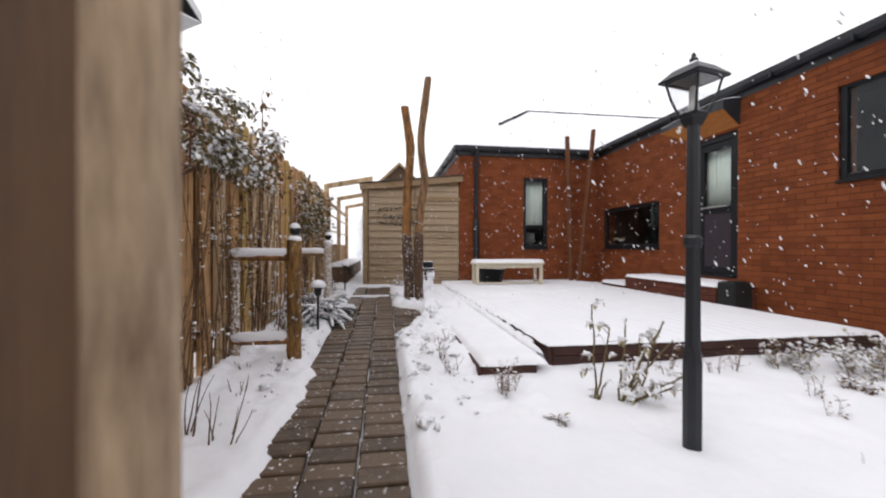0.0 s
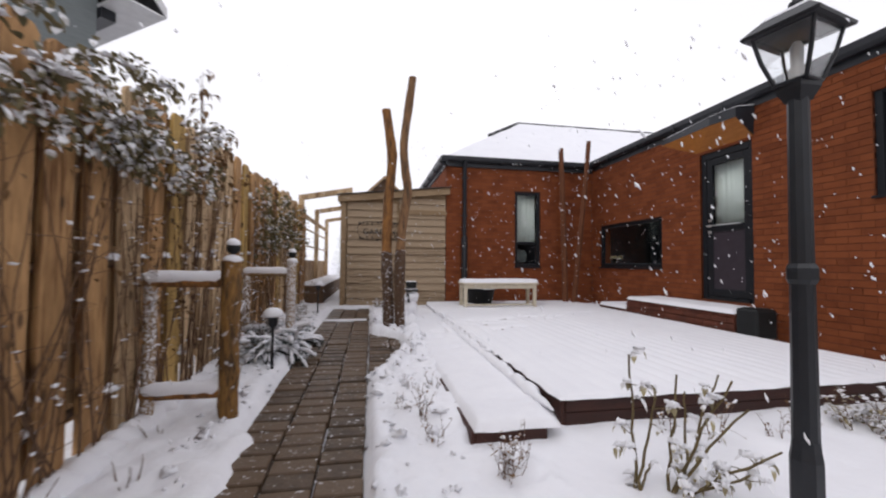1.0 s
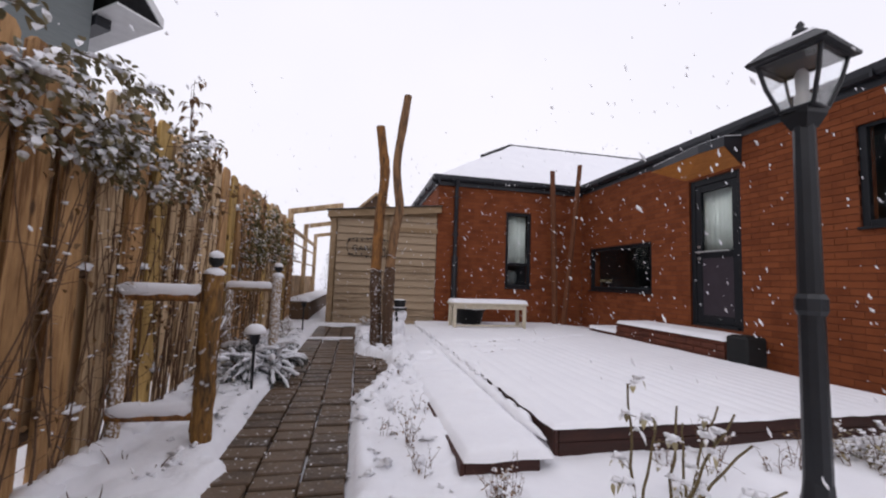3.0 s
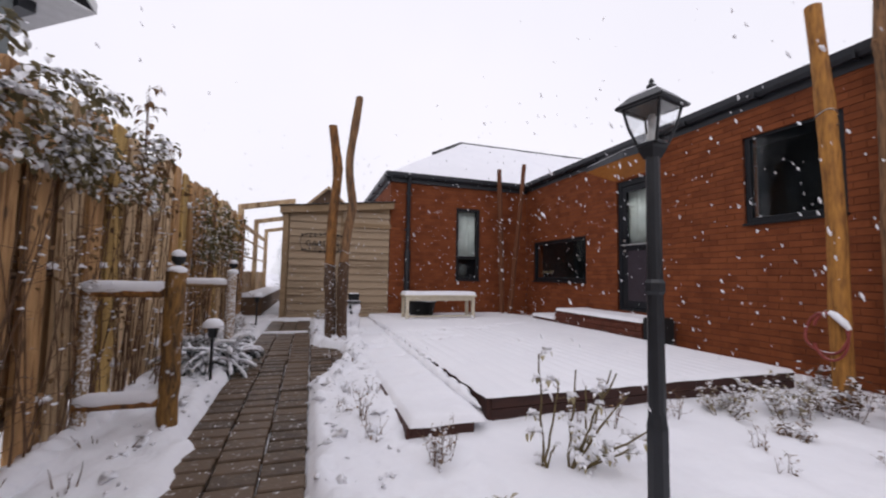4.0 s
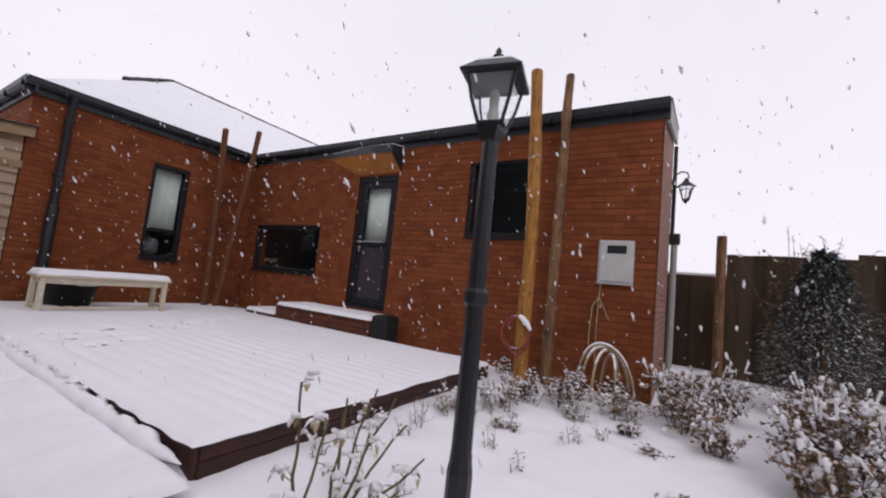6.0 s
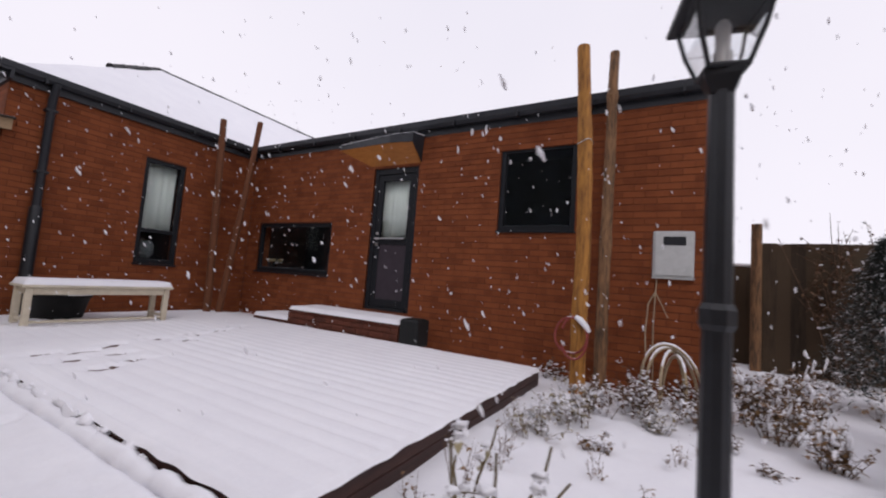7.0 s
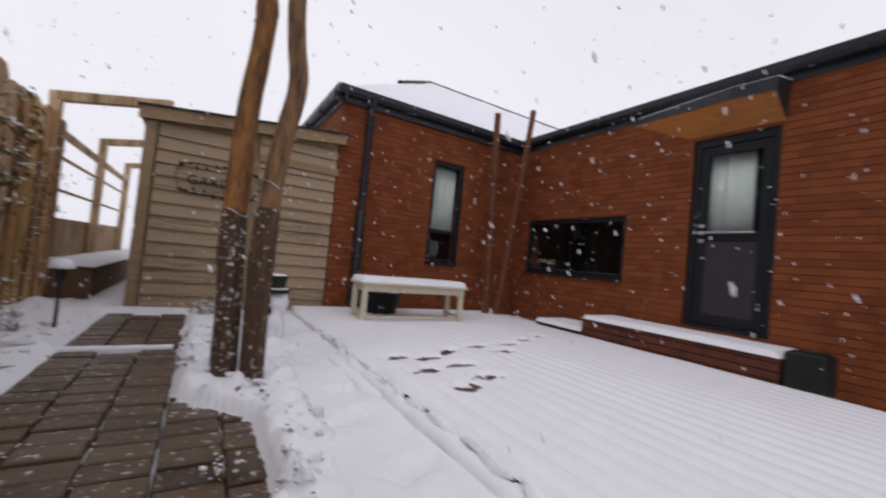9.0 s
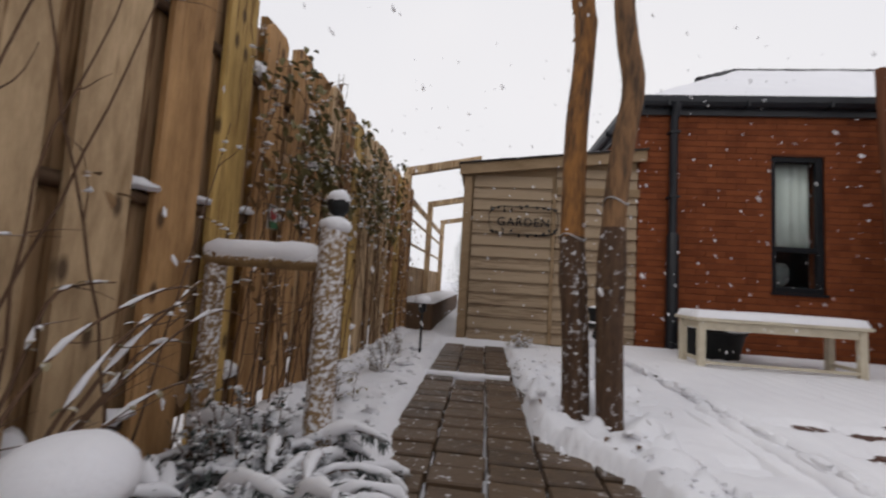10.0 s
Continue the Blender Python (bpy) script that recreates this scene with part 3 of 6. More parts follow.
def gutter(a, b, out):
    """Fascia board and half-round gutter from a to b, hung on the side out."""
    gt = thing("gutter", a, "dark grey roof gutter on a black fascia board", "gutter", "roof gutters")
    a, b, out = Vector(a), Vector(b), Vector(out)
    d = (b - a).normalized()
    prof = [(0.0, -0.20), (0.03, -0.20), (0.03, -0.09), (0.05, -0.115), (0.10, -0.11), (0.135, -0.075), (0.14, 0.0), (0.128, 0.0), (0.118, -0.06), (0.09, -0.09), (0.05, -0.09), (0.03, -0.02), (0.0, -0.02)]
    n = len(prof)
    vs = [p + out * u + Vector((0, 0, v)) for p in (a, b) for u, v in prof]
    fs = [(k, (k + 1) % n, n + (k + 1) % n, n + k) for k in range(n)] + [tuple(range(n)), tuple(reversed(range(n, 2 * n)))]
    q = Geo()
    q.add(vs, fs)
    part("channel", q, M_GUTTER, gt)
    ln = (b - a).length
    br = Geo()
    br.box(-0.012, -0.147, -0.10, 0.012, -0.02, -0.012)
    bd = br.data("bracket", M_BLACK)
    k = 0.4
    ang = math.atan2(-out.x, out.y) + math.pi
    while k < ln:
        p = a + d * k
        ob = part("bracket", bd, None, gt)
        ob.matrix_basis = Matrix.Translation((p.x, p.y, p.z - 0.03)) @ pose(0, 0, 0, 0, 0, math.degrees(ang))
        k += 0.9
    return gt


gutter((XA + 0.02, YE - 0.06, 3.18), (XA + 0.02, YB - 0.13, 3.18), (-1, 0, 0))
gutter((2.05, YB - 0.01, 3.15), (XA + 0.02, YB - 0.01, 3.15), (0, -1, 0))
gutter((2.17, 14.6, 3.15), (2.17, YB - 0.14, 3.15), (-1, 0, 0))

# porch canopy over the door
canopy = thing("porch_canopy", (XA, 6.4, 2.8), "triangular dark porch canopy with a varnished wooden soffit", "porch canopy")
top = [(XA, 7.50, 3.03), (5.22, 6.24, 2.975), (5.23, 5.84, 2.965), (XA, 5.82, 3.0)]
bot = [(XA, 7.50, 2.95), (5.22, 6.24, 2.85), (5.23, 5.84, 2.83), (XA, 5.84, 2.61), (XA, 6.76, 2.61)]
g = Geo()
g.add(bot + top, [(5, 6, 7, 8), (0, 1, 6, 5), (1, 2, 7, 6), (2, 3, 8, 7)])
part("fascia", g, M_GUTTER, canopy)
g = Geo()
b2 = [(x + (0.012 if x < XA else 0), y + (0.012 if y < 6 else 0), z - 0.002) for x, y, z in bot]
g.add(b2 + [(x, y, z + 0.02) for x, y, z in b2], [(4, 3, 2, 1), (4, 1, 0), (6, 7, 8, 9), (5, 6, 9), (0, 1, 6, 5), (1, 2, 7, 6), (2, 3, 8, 7), (3, 4, 9, 8), (4, 0, 5, 9)])
part("soffit", g, M_SOFFIT, canopy, "orange-brown varnished boards")
g = Geo()
g.add([(x, y, z + 0.003) for x, y, z in top] + [(x + (0.02 if x < XA else 0), y, z + 0.014) for x, y, z in top], [(3, 2, 1, 0), (4, 5, 6, 7), (0, 1, 5, 4), (1, 2, 6, 5), (2, 3, 7, 6), (3, 0, 4, 7)])
part("snow_cap", g, M_SNOW, canopy)


def window(name, normal, plane, u0, u1, z0, z1, label, mullions=(), transoms=()):
    """A dark frame set in its opening, with glass."""
    win = thing(name, ((u0 + u1) / 2, plane, z0) if normal == "y" else (plane, (u0 + u1) / 2, z0), label, "window", kind="structure")

    def bar(nm, a, b, c, d, f0=0.025, f1=0.09, mt=M_FRAME):
        q = Geo()
        if normal == "y":
            q.cbox(a, plane + f0, c, b, plane + f1, d, 0.005)
        else:
            q.cbox(plane + f0, a, c, plane + f1, b, d, 0.005)
        return part(nm, q, mt, win)

    w = 0.065
    bar("jamb", u0, u0 + w, z0, z1)
    bar("jamb", u1 - w, u1, z0, z1)
    bar("head", u0 + w, u1 - w, z1 - w, z1)
    bar("sill_frame", u0 + w, u1 - w, z0, z0 + w)
    for t in transoms:
        bar("transom", u0 + w, u1 - w, t - 0.03, t + 0.03, 0.03, 0.085)
    for t in mullions:
        bar("mullion", t - 0.03, t + 0.03, z0 + w, z1 - w, 0.03, 0.085)
    edges = [z0 + w, *transoms, z1 - w]
    for a, b in zip(edges, edges[1:]):
        q = Geo()
        if normal == "y":
            q.box(u0 + w - 0.01, plane + 0.055, a, u1 - w + 0.01, plane + 0.067, b)
        else:
            q.box(plane + 0.055, u0 + w - 0.01, a, plane + 0.067, u1 - w + 0.01, b)
        part("pane", q, M_GLASS, win).visible_shadow = False
    q = Geo()
    if normal == "y":
        q.cbox(u0 - 0.01, plane - 0.035, z0 - 0.03, u1 + 0.01, plane + 0.1, z0 - 0.002, 0.004)
    else:
        q.cbox(plane - 0.035, u0 - 0.01, z0 - 0.03, plane + 0.1, u1 + 0.01, z0 - 0.002, 0.004)
    part("window_sill", q, M_FRAME, win)
    return win


window("window_1", "y", YB, *W1, "tall narrow dark-framed window with a pale blind", transoms=(1.36,))
window("window_2", "x", XA, *W2, "low wide dark-framed window with unlit room behind")
window("window_3", "x", XA, *W3, "dark-framed picture window with a slim inner sash")


def blind(name, normal, plane, u0, u1, z0, z1, label):
    q = Geo()
    n = 24
    vs = []
    for z in (z0, z1):
        for i in range(n + 1):
            u = u0 + (u1 - u0) * i / n
            d = plane + 0.02 * noise.noise((i * 0.35, u0, 0))
            vs.append((u, d, z) if normal == "y" else (d, u, z))
    q.add(vs, [(i, i + 1, n + 2 + i, n + 1 + i) for i in range(n)], 0, True)
    ob = solo(name, q, M_CURTAIN, label, "curtain")
    md = ob.modifiers.new("thick", "SOLIDIFY")
    md.thickness = 0.004
    return ob


blind("window_blind", "y", YB + 0.16, W1[0] + 0.05, W1[1] - 0.06, 1.36, 2.46, "pale greenish fabric blind behind the tall window")
blind("door_curtain", "x", XA + 0.17, 6.13, 6.60, 1.50, 2.52, "pale curtain hung behind the glazed door")
# a few sill plants and a pale cushion behind the glass
g = Geo()
rnd = random.Random(5)
g.lathe((XA + 0.2, 9.1, 0.94), [(0.05, 0), (0.065, 0.10)], 12)
for i in range(40):
    a, e = rnd.uniform(0, 6.28), rnd.uniform(0.1, 1.3)
    d = Vector((math.cos(a) * math.cos(e), math.sin(a) * math.cos(e), math.sin(e)))
    g.leaf((XA + 0.2, 9.1 + rnd.uniform(-0.2, 0.2), 1.03), d, (0, 0, 1), 0.10, 0.04, 1)
sill_plant = solo("potted_plant", g, [M_POT, M_LEAF_PALE], "pale succulent plants in a pot on the inner window sill", "plant")
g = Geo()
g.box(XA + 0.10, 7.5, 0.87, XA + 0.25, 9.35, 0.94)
solo("inner_sill", g, M_DARKROOM, "inner sill of the low window, coloured dark as if unlit", "window sill", kind="structure")
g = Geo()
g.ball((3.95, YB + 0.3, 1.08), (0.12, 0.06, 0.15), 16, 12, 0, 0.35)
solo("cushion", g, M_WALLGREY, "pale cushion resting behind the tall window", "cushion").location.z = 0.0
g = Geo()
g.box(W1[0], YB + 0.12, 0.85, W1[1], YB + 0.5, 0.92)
solo("inner_sill", g, M_DARKROOM, "inner sill of the tall window, coloured dark as if unlit", "window sill", kind="structure")

# door
u0, u1, z0, z1 = DOOR
door = thing("door_1", (XA, 6.3, z0), "dark half-glazed garden door with a steel bar handle", "door", kind="structure")


def dbar(nm, a, b, c, d, f0, f1, mt=M_FRAME, lab="", par=None):
    q = Geo()
    q.cbox(XA + f0, a, c, XA + f1, b, d, 0.005)
    return part(nm, q, mt, par or door, lab)


dbar("jamb", u0, u0 + 0.07, z0, z1, 0.03, 0.13)
dbar("jamb", u1 - 0.07, u1, z0, z1, 0.03, 0.13)
dbar("head", u0 + 0.07, u1 - 0.07, z1 - 0.09, z1, 0.03, 0.13)
dbar("threshold", u0 + 0.07, u1 - 0.07, z0, z0 + 0.04, 0.0, 0.14)
a, b = u0 + 0.075, u1 - 0.075
dbar("stile", a, a + 0.09, z0 + 0.045, z1 - 0.095, 0.045, 0.10)
dbar("stile", b - 0.09, b, z0 + 0.045, z1 - 0.095, 0.045, 0.10)
dbar("rail", a + 0.09, b - 0.09, 1.40, 1.50, 0.045, 0.10)
dbar("rail", a + 0.09, b - 0.09, z1 - 0.19, z1 - 0.095, 0.045, 0.10)
dbar("rail", a + 0.09, b - 0.09, z0 + 0.045, z0 + 0.16, 0.045, 0.10)
dbar("panel", a + 0.085, b - 0.085, z0 + 0.15, 1.41, 0.06, 0.085, M_DOORPANEL, "dull plum-grey door panel")
dbar("pane", a + 0.085, b - 0.085, 1.49, z1 - 0.18, 0.066, 0.078, M_GLASS).visible_shadow = False
q = Geo()
q.tube([(XA + 0.0, b - 0.03, 1.49), (XA + 0.0, a + 0.1, 1.49)], 0.010, 8)
q.tube([(XA + 0.0, b - 0.06, 1.49), (XA + 0.05, b - 0.06, 1.49)], 0.008, 8)
q.tube([(XA + 0.0, a + 0.14, 1.49), (XA + 0.05, a + 0.14, 1.49)], 0.008, 8)
part("door_handle", q, M_STEEL, door, "horizontal steel bar handle")
q = Geo()
for z in (1.40, 1.49, 1.57):
    q.cbox(XA + 0.036, b - 0.075, z - 0.02, XA + 0.045, b - 0.02, z + 0.02, 0.004)
part("lock_plate", q, M_STEEL, door)

# downpipe on the north wall
dp = thing("downpipe", (2.55, YB, 0.0), "dark downpipe with a thick lower sleeve on the brick wall", "downpipe")
q = Geo()
q.tube([(2.55, YB - 0.13, 3.06), (2.55, YB - 0.12, 2.98), (2.55, YB - 0.06, 2.86), (2.55, YB - 0.06, 1.45)], 0.045, 12)
part("pipe", q, M_GUTTER, dp)
q = Geo()
q.tube([(2.55, YB - 0.07, 1.48), (2.55, YB - 0.07, 1.44), (2.55, YB - 0.07, 0.05)], [0.05, 0.066, 0.066], 12)
part("sleeve", q, M_BLACK, dp)
for z in (2.7, 1.9):
    q = Geo()
    q.cbox(2.49, YB - 0.11, z, 2.61, YB, z + 0.03, 0.004)
    part("bracket", q, M_BLACK, dp)
# end wall fittings
dp2 = thing("downpipe", (8.12, YE, 0.0), "pale downpipe at the end wall with a dark hopper", "downpipe")
q = Geo()
q.tube([(8.12, YE - 0.09, 1.95), (8.12, YE - 0.09, -0.1)], 0.05, 10)
part("pipe", q, M_FASCIA_GREY, dp2)
q = Geo()
q.cbox(8.04, YE - 0.17, 1.95, 8.20, YE - 0.01, 2.12, 0.01)
part("hopper", q, M_BLACK, dp2)
q = Geo()
q.tube([(8.19, YE - 0.05, 3.62), (8.19, YE - 0.05, 2.1)], 0.03, 8)
part("upper_pipe", q, M_BLACK, dp2)
wl = thing("wall_lantern", (7.9, YE, 3.0), "black wall lantern on a scrolled bracket", "wall lamp")
LZ = 2.98
q = Geo()
q.tube([(7.95, YE, LZ - 0.12), (7.95, YE - 0.05, LZ + 0.06), (7.95, YE - 0.14, LZ + 0.13), (7.95, YE - 0.23, LZ + 0.11), (7.95, YE - 0.25, LZ + 0.03), (7.95, YE - 0.20, LZ + 0.01)], 0.013, 6)
q.tube([(7.95, YE, LZ - 0.2), (7.95, YE - 0.12, LZ - 0.10), (7.95, YE - 0.22, LZ + 0.0)], 0.01, 6)
part("bracket", q, M_BLACK, wl)
q = Geo()
q.lathe((7.95, YE - 0.22, LZ - 0.40), [(0.008, 0), (0.02, 0.03), (0.045, 0.05), (0.055, 0.08)], 6, 0, False)
part("cage", q, M_BLACK, wl)
q = Geo()
q.lathe((7.95, YE - 0.22, LZ - 0.12), [(0.14, 0), (0.13, 0.015), (0.06, 0.07), (0.03, 0.09), (0.04, 0.11), (0.012, 0.14)], 6, 0, False)
part("hood", q, M_BLACK, wl)
for k in range(6):
    q = Geo()
    an = k * math.pi / 3
    q.tube([(7.95 + 0.055 * math.cos(an), YE - 0.22 + 0.055 * math.sin(an), LZ - 0.32), (7.95 + 0.115 * math.cos(an), YE - 0.22 + 0.115 * math.sin(an), LZ - 0.12)], 0.006, 5)
    part("cage_bar", q, M_BLACK, wl)
q = Geo()
q.lathe((7.95, YE - 0.22, LZ - 0.32), [(0.05, 0), (0.108, 0.195)], 6, 0, False)
part("glass", q, M_LGLASS, wl)
# meter box
mb = thing("meter_box", (XA, 2.65, 1.13), "pale grey meter box with a dark viewing slot on brick", "meter box")
q = Geo()
q.cbox(XA - 0.035, 2.465, 1.13, XA + 0.02, 2.835, 1.61, 0.012)
body = part("body", q, M_METER, mb)
q = Geo()
q.cbox(XA - 0.045, 2.485, 1.15, XA - 0.034, 2.815, 1.59, 0.006)
mdoor = part("door", q, M_METER, mb)
q = Geo()
q.box(XA - 0.048, 2.54, 1.46, XA - 0.0445, 2.74, 1.55)
part("viewing_slot", q, M_BLACK, mdoor, "dark glazed slot")
q = Geo()
q.cbox(XA - 0.06, 2.46, 1.115, XA, 2.84, 1.13, 0.004)
part("drip_edge", q, M_METER, mb)
q = Geo()
q.tube([(XA - 0.02, 2.79, 1.13), (XA - 0.03, 2.80, 0.9), (XA - 0.02, 2.81, 0.6), (XA - 0.04, 2.80, 0.2), (XA - 0.05, 2.8, -0.08)], 0.006, 6)
q.tube([(XA - 0.025, 2.80, 0.97), (XA - 0.04, 2.86, 0.85), (XA - 0.03, 2.88, 0.55), (XA - 0.05, 2.87, 0.35)], 0.007, 6)
q.tube([(XA - 0.025, 2.80, 0.97), (XA - 0.04, 2.74, 0.85), (XA - 0.03, 2.68, 0.72)], 0.005, 6)
part("cable", q, M_CANE, mb)

# ---- deck and steps ----
DX0, DX1, DY0, DY1 = 1.80, 4.86, 3.80, 9.62
deck = thing("deck", (3.3, 6.7, -0.1), "dark brown timber deck buried under smooth snow", "deck")
bd = Geo()
bd.cbox(0, 0, 0, 0.134, DY1 - DY0 - 0.03, 0.026, 0.004)
bdata = bd.data("board", M_DECK)
k = 0
while DX0 + 0.14 * k + 0.13 < DX1:
    ob = part("board", bdata, None, deck)
    ob.location = (DX0 + 0.14 * k, DY0 + 0.03, 0.072 + 0.002 * noise.noise((k * 1.7, 0, 0)))
    k += 1
for a, b, nm in (((DX0, DY0, -0.10), (DX1, DY0 + 0.028, 0.02), "front_board"), ((DX0, DY0 - 0.004, 0.024), (DX1, DY0 + 0.026, 0.098), "front_board"), ((DX0 - 0.03, DY0, -0.1), (DX0 - 0.002, DY1, 0.098), "side_board"), ((DX1 + 0.002, DY0, -0.1), (DX1 + 0.03, DY1, 0.098), "side_board")):
    q = Geo()
    q.cbox(*a, *b, 0.005)
    part(nm, q, M_DECKF, deck)

STEPS = [(2.08, 6.60, 0.25), (2.42, 6.68, 0.1), (2.55, 7.08, 0.5), (2.28, 6.9, 0.3), (3.14, 7.02, 0.2), (3.42, 7.28, 0.4), (2.95, 7.22, 0.2), (3.75, 7.45, 0.3), (2.0, 6.95, 0.2), (4.1, 7.6, 0.3), (1.48, 5.62, 0.35), (1.40, 6.15, 0.5), (1.52, 6.55, 0.2), (2.16, 6.22, 0.3), (2.46, 6.38, 0.1)]


def trodden(x, y):
    """How much of the snow is pressed away by shoe prints."""
    best = 0.0
    for cx, cy, an in STEPS:
        c, s = math.cos(an), math.sin(an)
        u, v = (x - cx) * c + (y - cy) * s, -(x - cx) * s + (y - cy) * c
        d = (u / 0.165) ** 2 + (v / 0.08) ** 2
        d += 0.9 * noise.noise((x * 13, y * 13, 1))
        best = max(best, min(max((1.25 - d) / 0.6, 0), 1))
    return best


def snow_sheet(x0, x1, y0, y1, base, thick, step, dents=False, grooves=False, seed=0.0, rough=0.006, floor=-0.006):
    """A snow layer with rounded rim, faint board lines and prints."""
    q = Geo()
    nx, ny = int((x1 - x0) / step), int((y1 - y0) / step)
    vs = []
    for j in range(ny + 1):
        for i in range(nx + 1):
            x, y = x0 + (x1 - x0) * i / nx, y0 + (y1 - y0) * j / ny
            e = min(x - x0, x1 - x, y - y0, y1 - y)
            r = min(max(e / 0.05, 0), 1)
            z = base + thick * math.sqrt(max(1 - (1 - r) ** 2, 0)) + (rough * fbm(x * 2, y * 2, seed) + (rough - 0.006) * (abs(fbm(x * 6, y * 6, seed + 3)) - 0.2)) * r
            if grooves and r > 0.9:
                fade = min(max(0.5 + 0.9 * noise.noise((x * 0.9, y * 0.5, 3.3)), 0), 1)
                z -= 0.024 * fade * math.exp(-((((x - x0) / 0.14) % 1.0 - 0.5) / 0.13) ** 2)
            if dents:
                z -= (z - base - floor + 0.014 * noise.noise((x * 21, y * 21, 6))) * trodden(x, y)
            if e < 1e-6:
                wob = 0.018 * noise.noise((x * 7, y * 7, seed))
                x, y = x + (wob if x1 - x0 > 1 else 0), y + wob
            vs.append((x, y, z))
    w = nx + 1
    q.add(vs, [(j * w + i, j * w + i + 1, (j + 1) * w + i + 1, (j + 1) * w + i) for j in range(ny) for i in range(nx)], 0, True)
    return q


solo("deck_snow", snow_sheet(DX0 - 0.045, DX1 + 0.03, DY0 - 0.015, DY1 - 0.01, 0.100, 0.028, 0.024, True, True), M_SNOW, "thin snow layer on the deck with board lines and shoe prints", "snow", kind="structure")

low = thing("low_deck", (1.42, 5.6, -0.1), "low timber step along the deck, covered with snow", "deck step")
for i in range(3):
    q = Geo()
    q.cbox(1.215 + 0.135 * i, 3.69, -0.02, 1.215 + 0.135 * i + 0.129, 7.40, 0.006, 0.004)
    part("board", q, M_DECK, low)
q = Geo()
q.cbox(1.205, 3.66, -0.14, 1.62, 3.688, 0.007, 0.005)
part("front_board", q, M_DECKF, low)
q = Geo()
q.cbox(1.18, 3.66, -0.14, 1.204, 7.40, 0.007, 0.005)
part("side_board", q, M_DECKF, low)
solo("step_snow", snow_sheet(1.195, 1.70, 3.645, 7.42, 0.007, 0.042, 0.022, True, False, 4.0, 0.022, 0.016), M_SNOW, "rounded snow layer lying on the low step", "snow", kind="structure")


def lumps(name, x0, x1, y0, y1, z, n, seed, label, r=(0.02, 0.06)):
    q, rr = Geo(), random.Random(seed)
    for i in range(n):
        x, y = rr.uniform(x0, x1), rr.uniform(y0, y1)
        s = rr.uniform(*r)
        zz = z if z is not None else ground_z(x, y)
        q.ball((x, y, zz), (s, s * rr.uniform(0.8, 1.3), s * 0.55), 7, 4, 0, 0.5)
    ob = solo(name, q, M_SNOW, label, "snow", kind="stuff")
    return ob


lumps("snow_clods", 0.64, 1.2, 4.6, 8.3, None, 130, 3, "trodden snow crumbs beside the path", (0.006, 0.022))
q = Geo()
q.tube([(1.725 + 0.012 * fbm(i * 0.21, 3.0), 3.74 + 0.03 * i, 0.042 + 0.012 * fbm(i * 0.13, 8.0)) for i in range(2, 126)], [(0.046 + 0.020 * fbm(i * 0.17, 1.0)) * min(1, (i - 1.7) / 9, (125.5 - i) / 6) for i in range(2, 126)], 9)
solo("snow_ridge", q, M_SNOW, "uneven snow ridge banked along the deck's edge", "snow", kind="structure")


# snow that bridges the gap under the deck's edge, fuller towards the house
q = Geo()
rr = random.Random(31)
for i in range(300):
    y = rr.uniform(4.6, 9.4)
    if rr.random() < min(max((y - 4.4) / 2.6, 0.15), 1):
        s = rr.uniform(0.018, 0.036)
        q.ball((DX0 - 0.045 + rr.uniform(-0.012, 0.012), y, rr.uniform(0.055, 0.098)), (s * 0.8, s * rr.uniform(1.2, 2.6), s * 0.75), 8, 6, 0, 0.9)
solo("edge_snow", q, M_SNOW, "snow slumped over the deck's edge", "snow", kind="stuff")


def brick_step(name, y0, y1, zt, label):
    st = thing(name, (5.2, (y0 + y1) / 2, 0), label, "step")
    core = Geo()
    core.box(4.89, y0 + 0.01, -0.1, 5.485, y1 - 0.01, zt - 0.03)
    part("core", core, M_MORTAR, st)
    q = Geo()
    for p, e, c, d in courses(y0, y1, 0.0, zt - 0.028, []):
        q.cbox(4.87, p, c, 4.92, e, d, 0.003)
    for p, e, c, d in courses(4.87, 5.47, 0.0, zt - 0.028, []):
        q.cbox(p + 0.052, y0, c, e + 0.02, y0 + 0.05, d, 0.003)
    part("brickwork", q, M_STEP, st, kind="stuff")
    part("snow_cap", snow_sheet(4.85, 5.49, y0 - 0.01, y1 + 0.01, zt - 0.03, 0.05, 0.04, False, False, y0), M_SNOW, st)


brick_step("door_step", 5.57, 7.58, 0.37, "dark brick doorstep topped with snow")
brick_step("door_step", 7.60, 8.38, 0.20, "lower dark brick step topped with snow")
q = Geo()
q.cbox(4.86, 5.28, 0.09, 5.14, 5.55, 0.42, 0.02)
q.box(4.90, 5.32, 0.415, 5.10, 5.51, 0.43)
solo("planter_box", q, M_POT, "black cube planter beside the doorstep", "planter")

# ---- bench, tub, snow figure ----
bench = thing("bench", (2.98, 8.68, 0.13), "cream painted wooden bench with snow on its seat", "bench")
for x in (2.29, 3.61):
    for y in (8.50, 8.83):
        q = Geo()
        q.cbox(x, y, 0.12, x + 0.06, y + 0.055, 0.53, 0.006)
        part("leg", q, M_CREAM, bench)
for y in (8.512, 8.845):
    q = Geo()
    q.cbox(2.35, y, 0.455, 3.61, y + 0.025, 0.53, 0.004)
    part("apron", q, M_CREAM, bench)
for x in (2.31, 3.625):
    q = Geo()
    q.cbox(x, 8.555, 0.46, x + 0.025, 8.83, 0.53, 0.004)
    part("apron", q, M_CREAM, bench)
    q = Geo()
    q.cbox(x, 8.555, 0.17, x + 0.025, 8.83, 0.20, 0.004)
    part("stretcher", q, M_CREAM, bench)
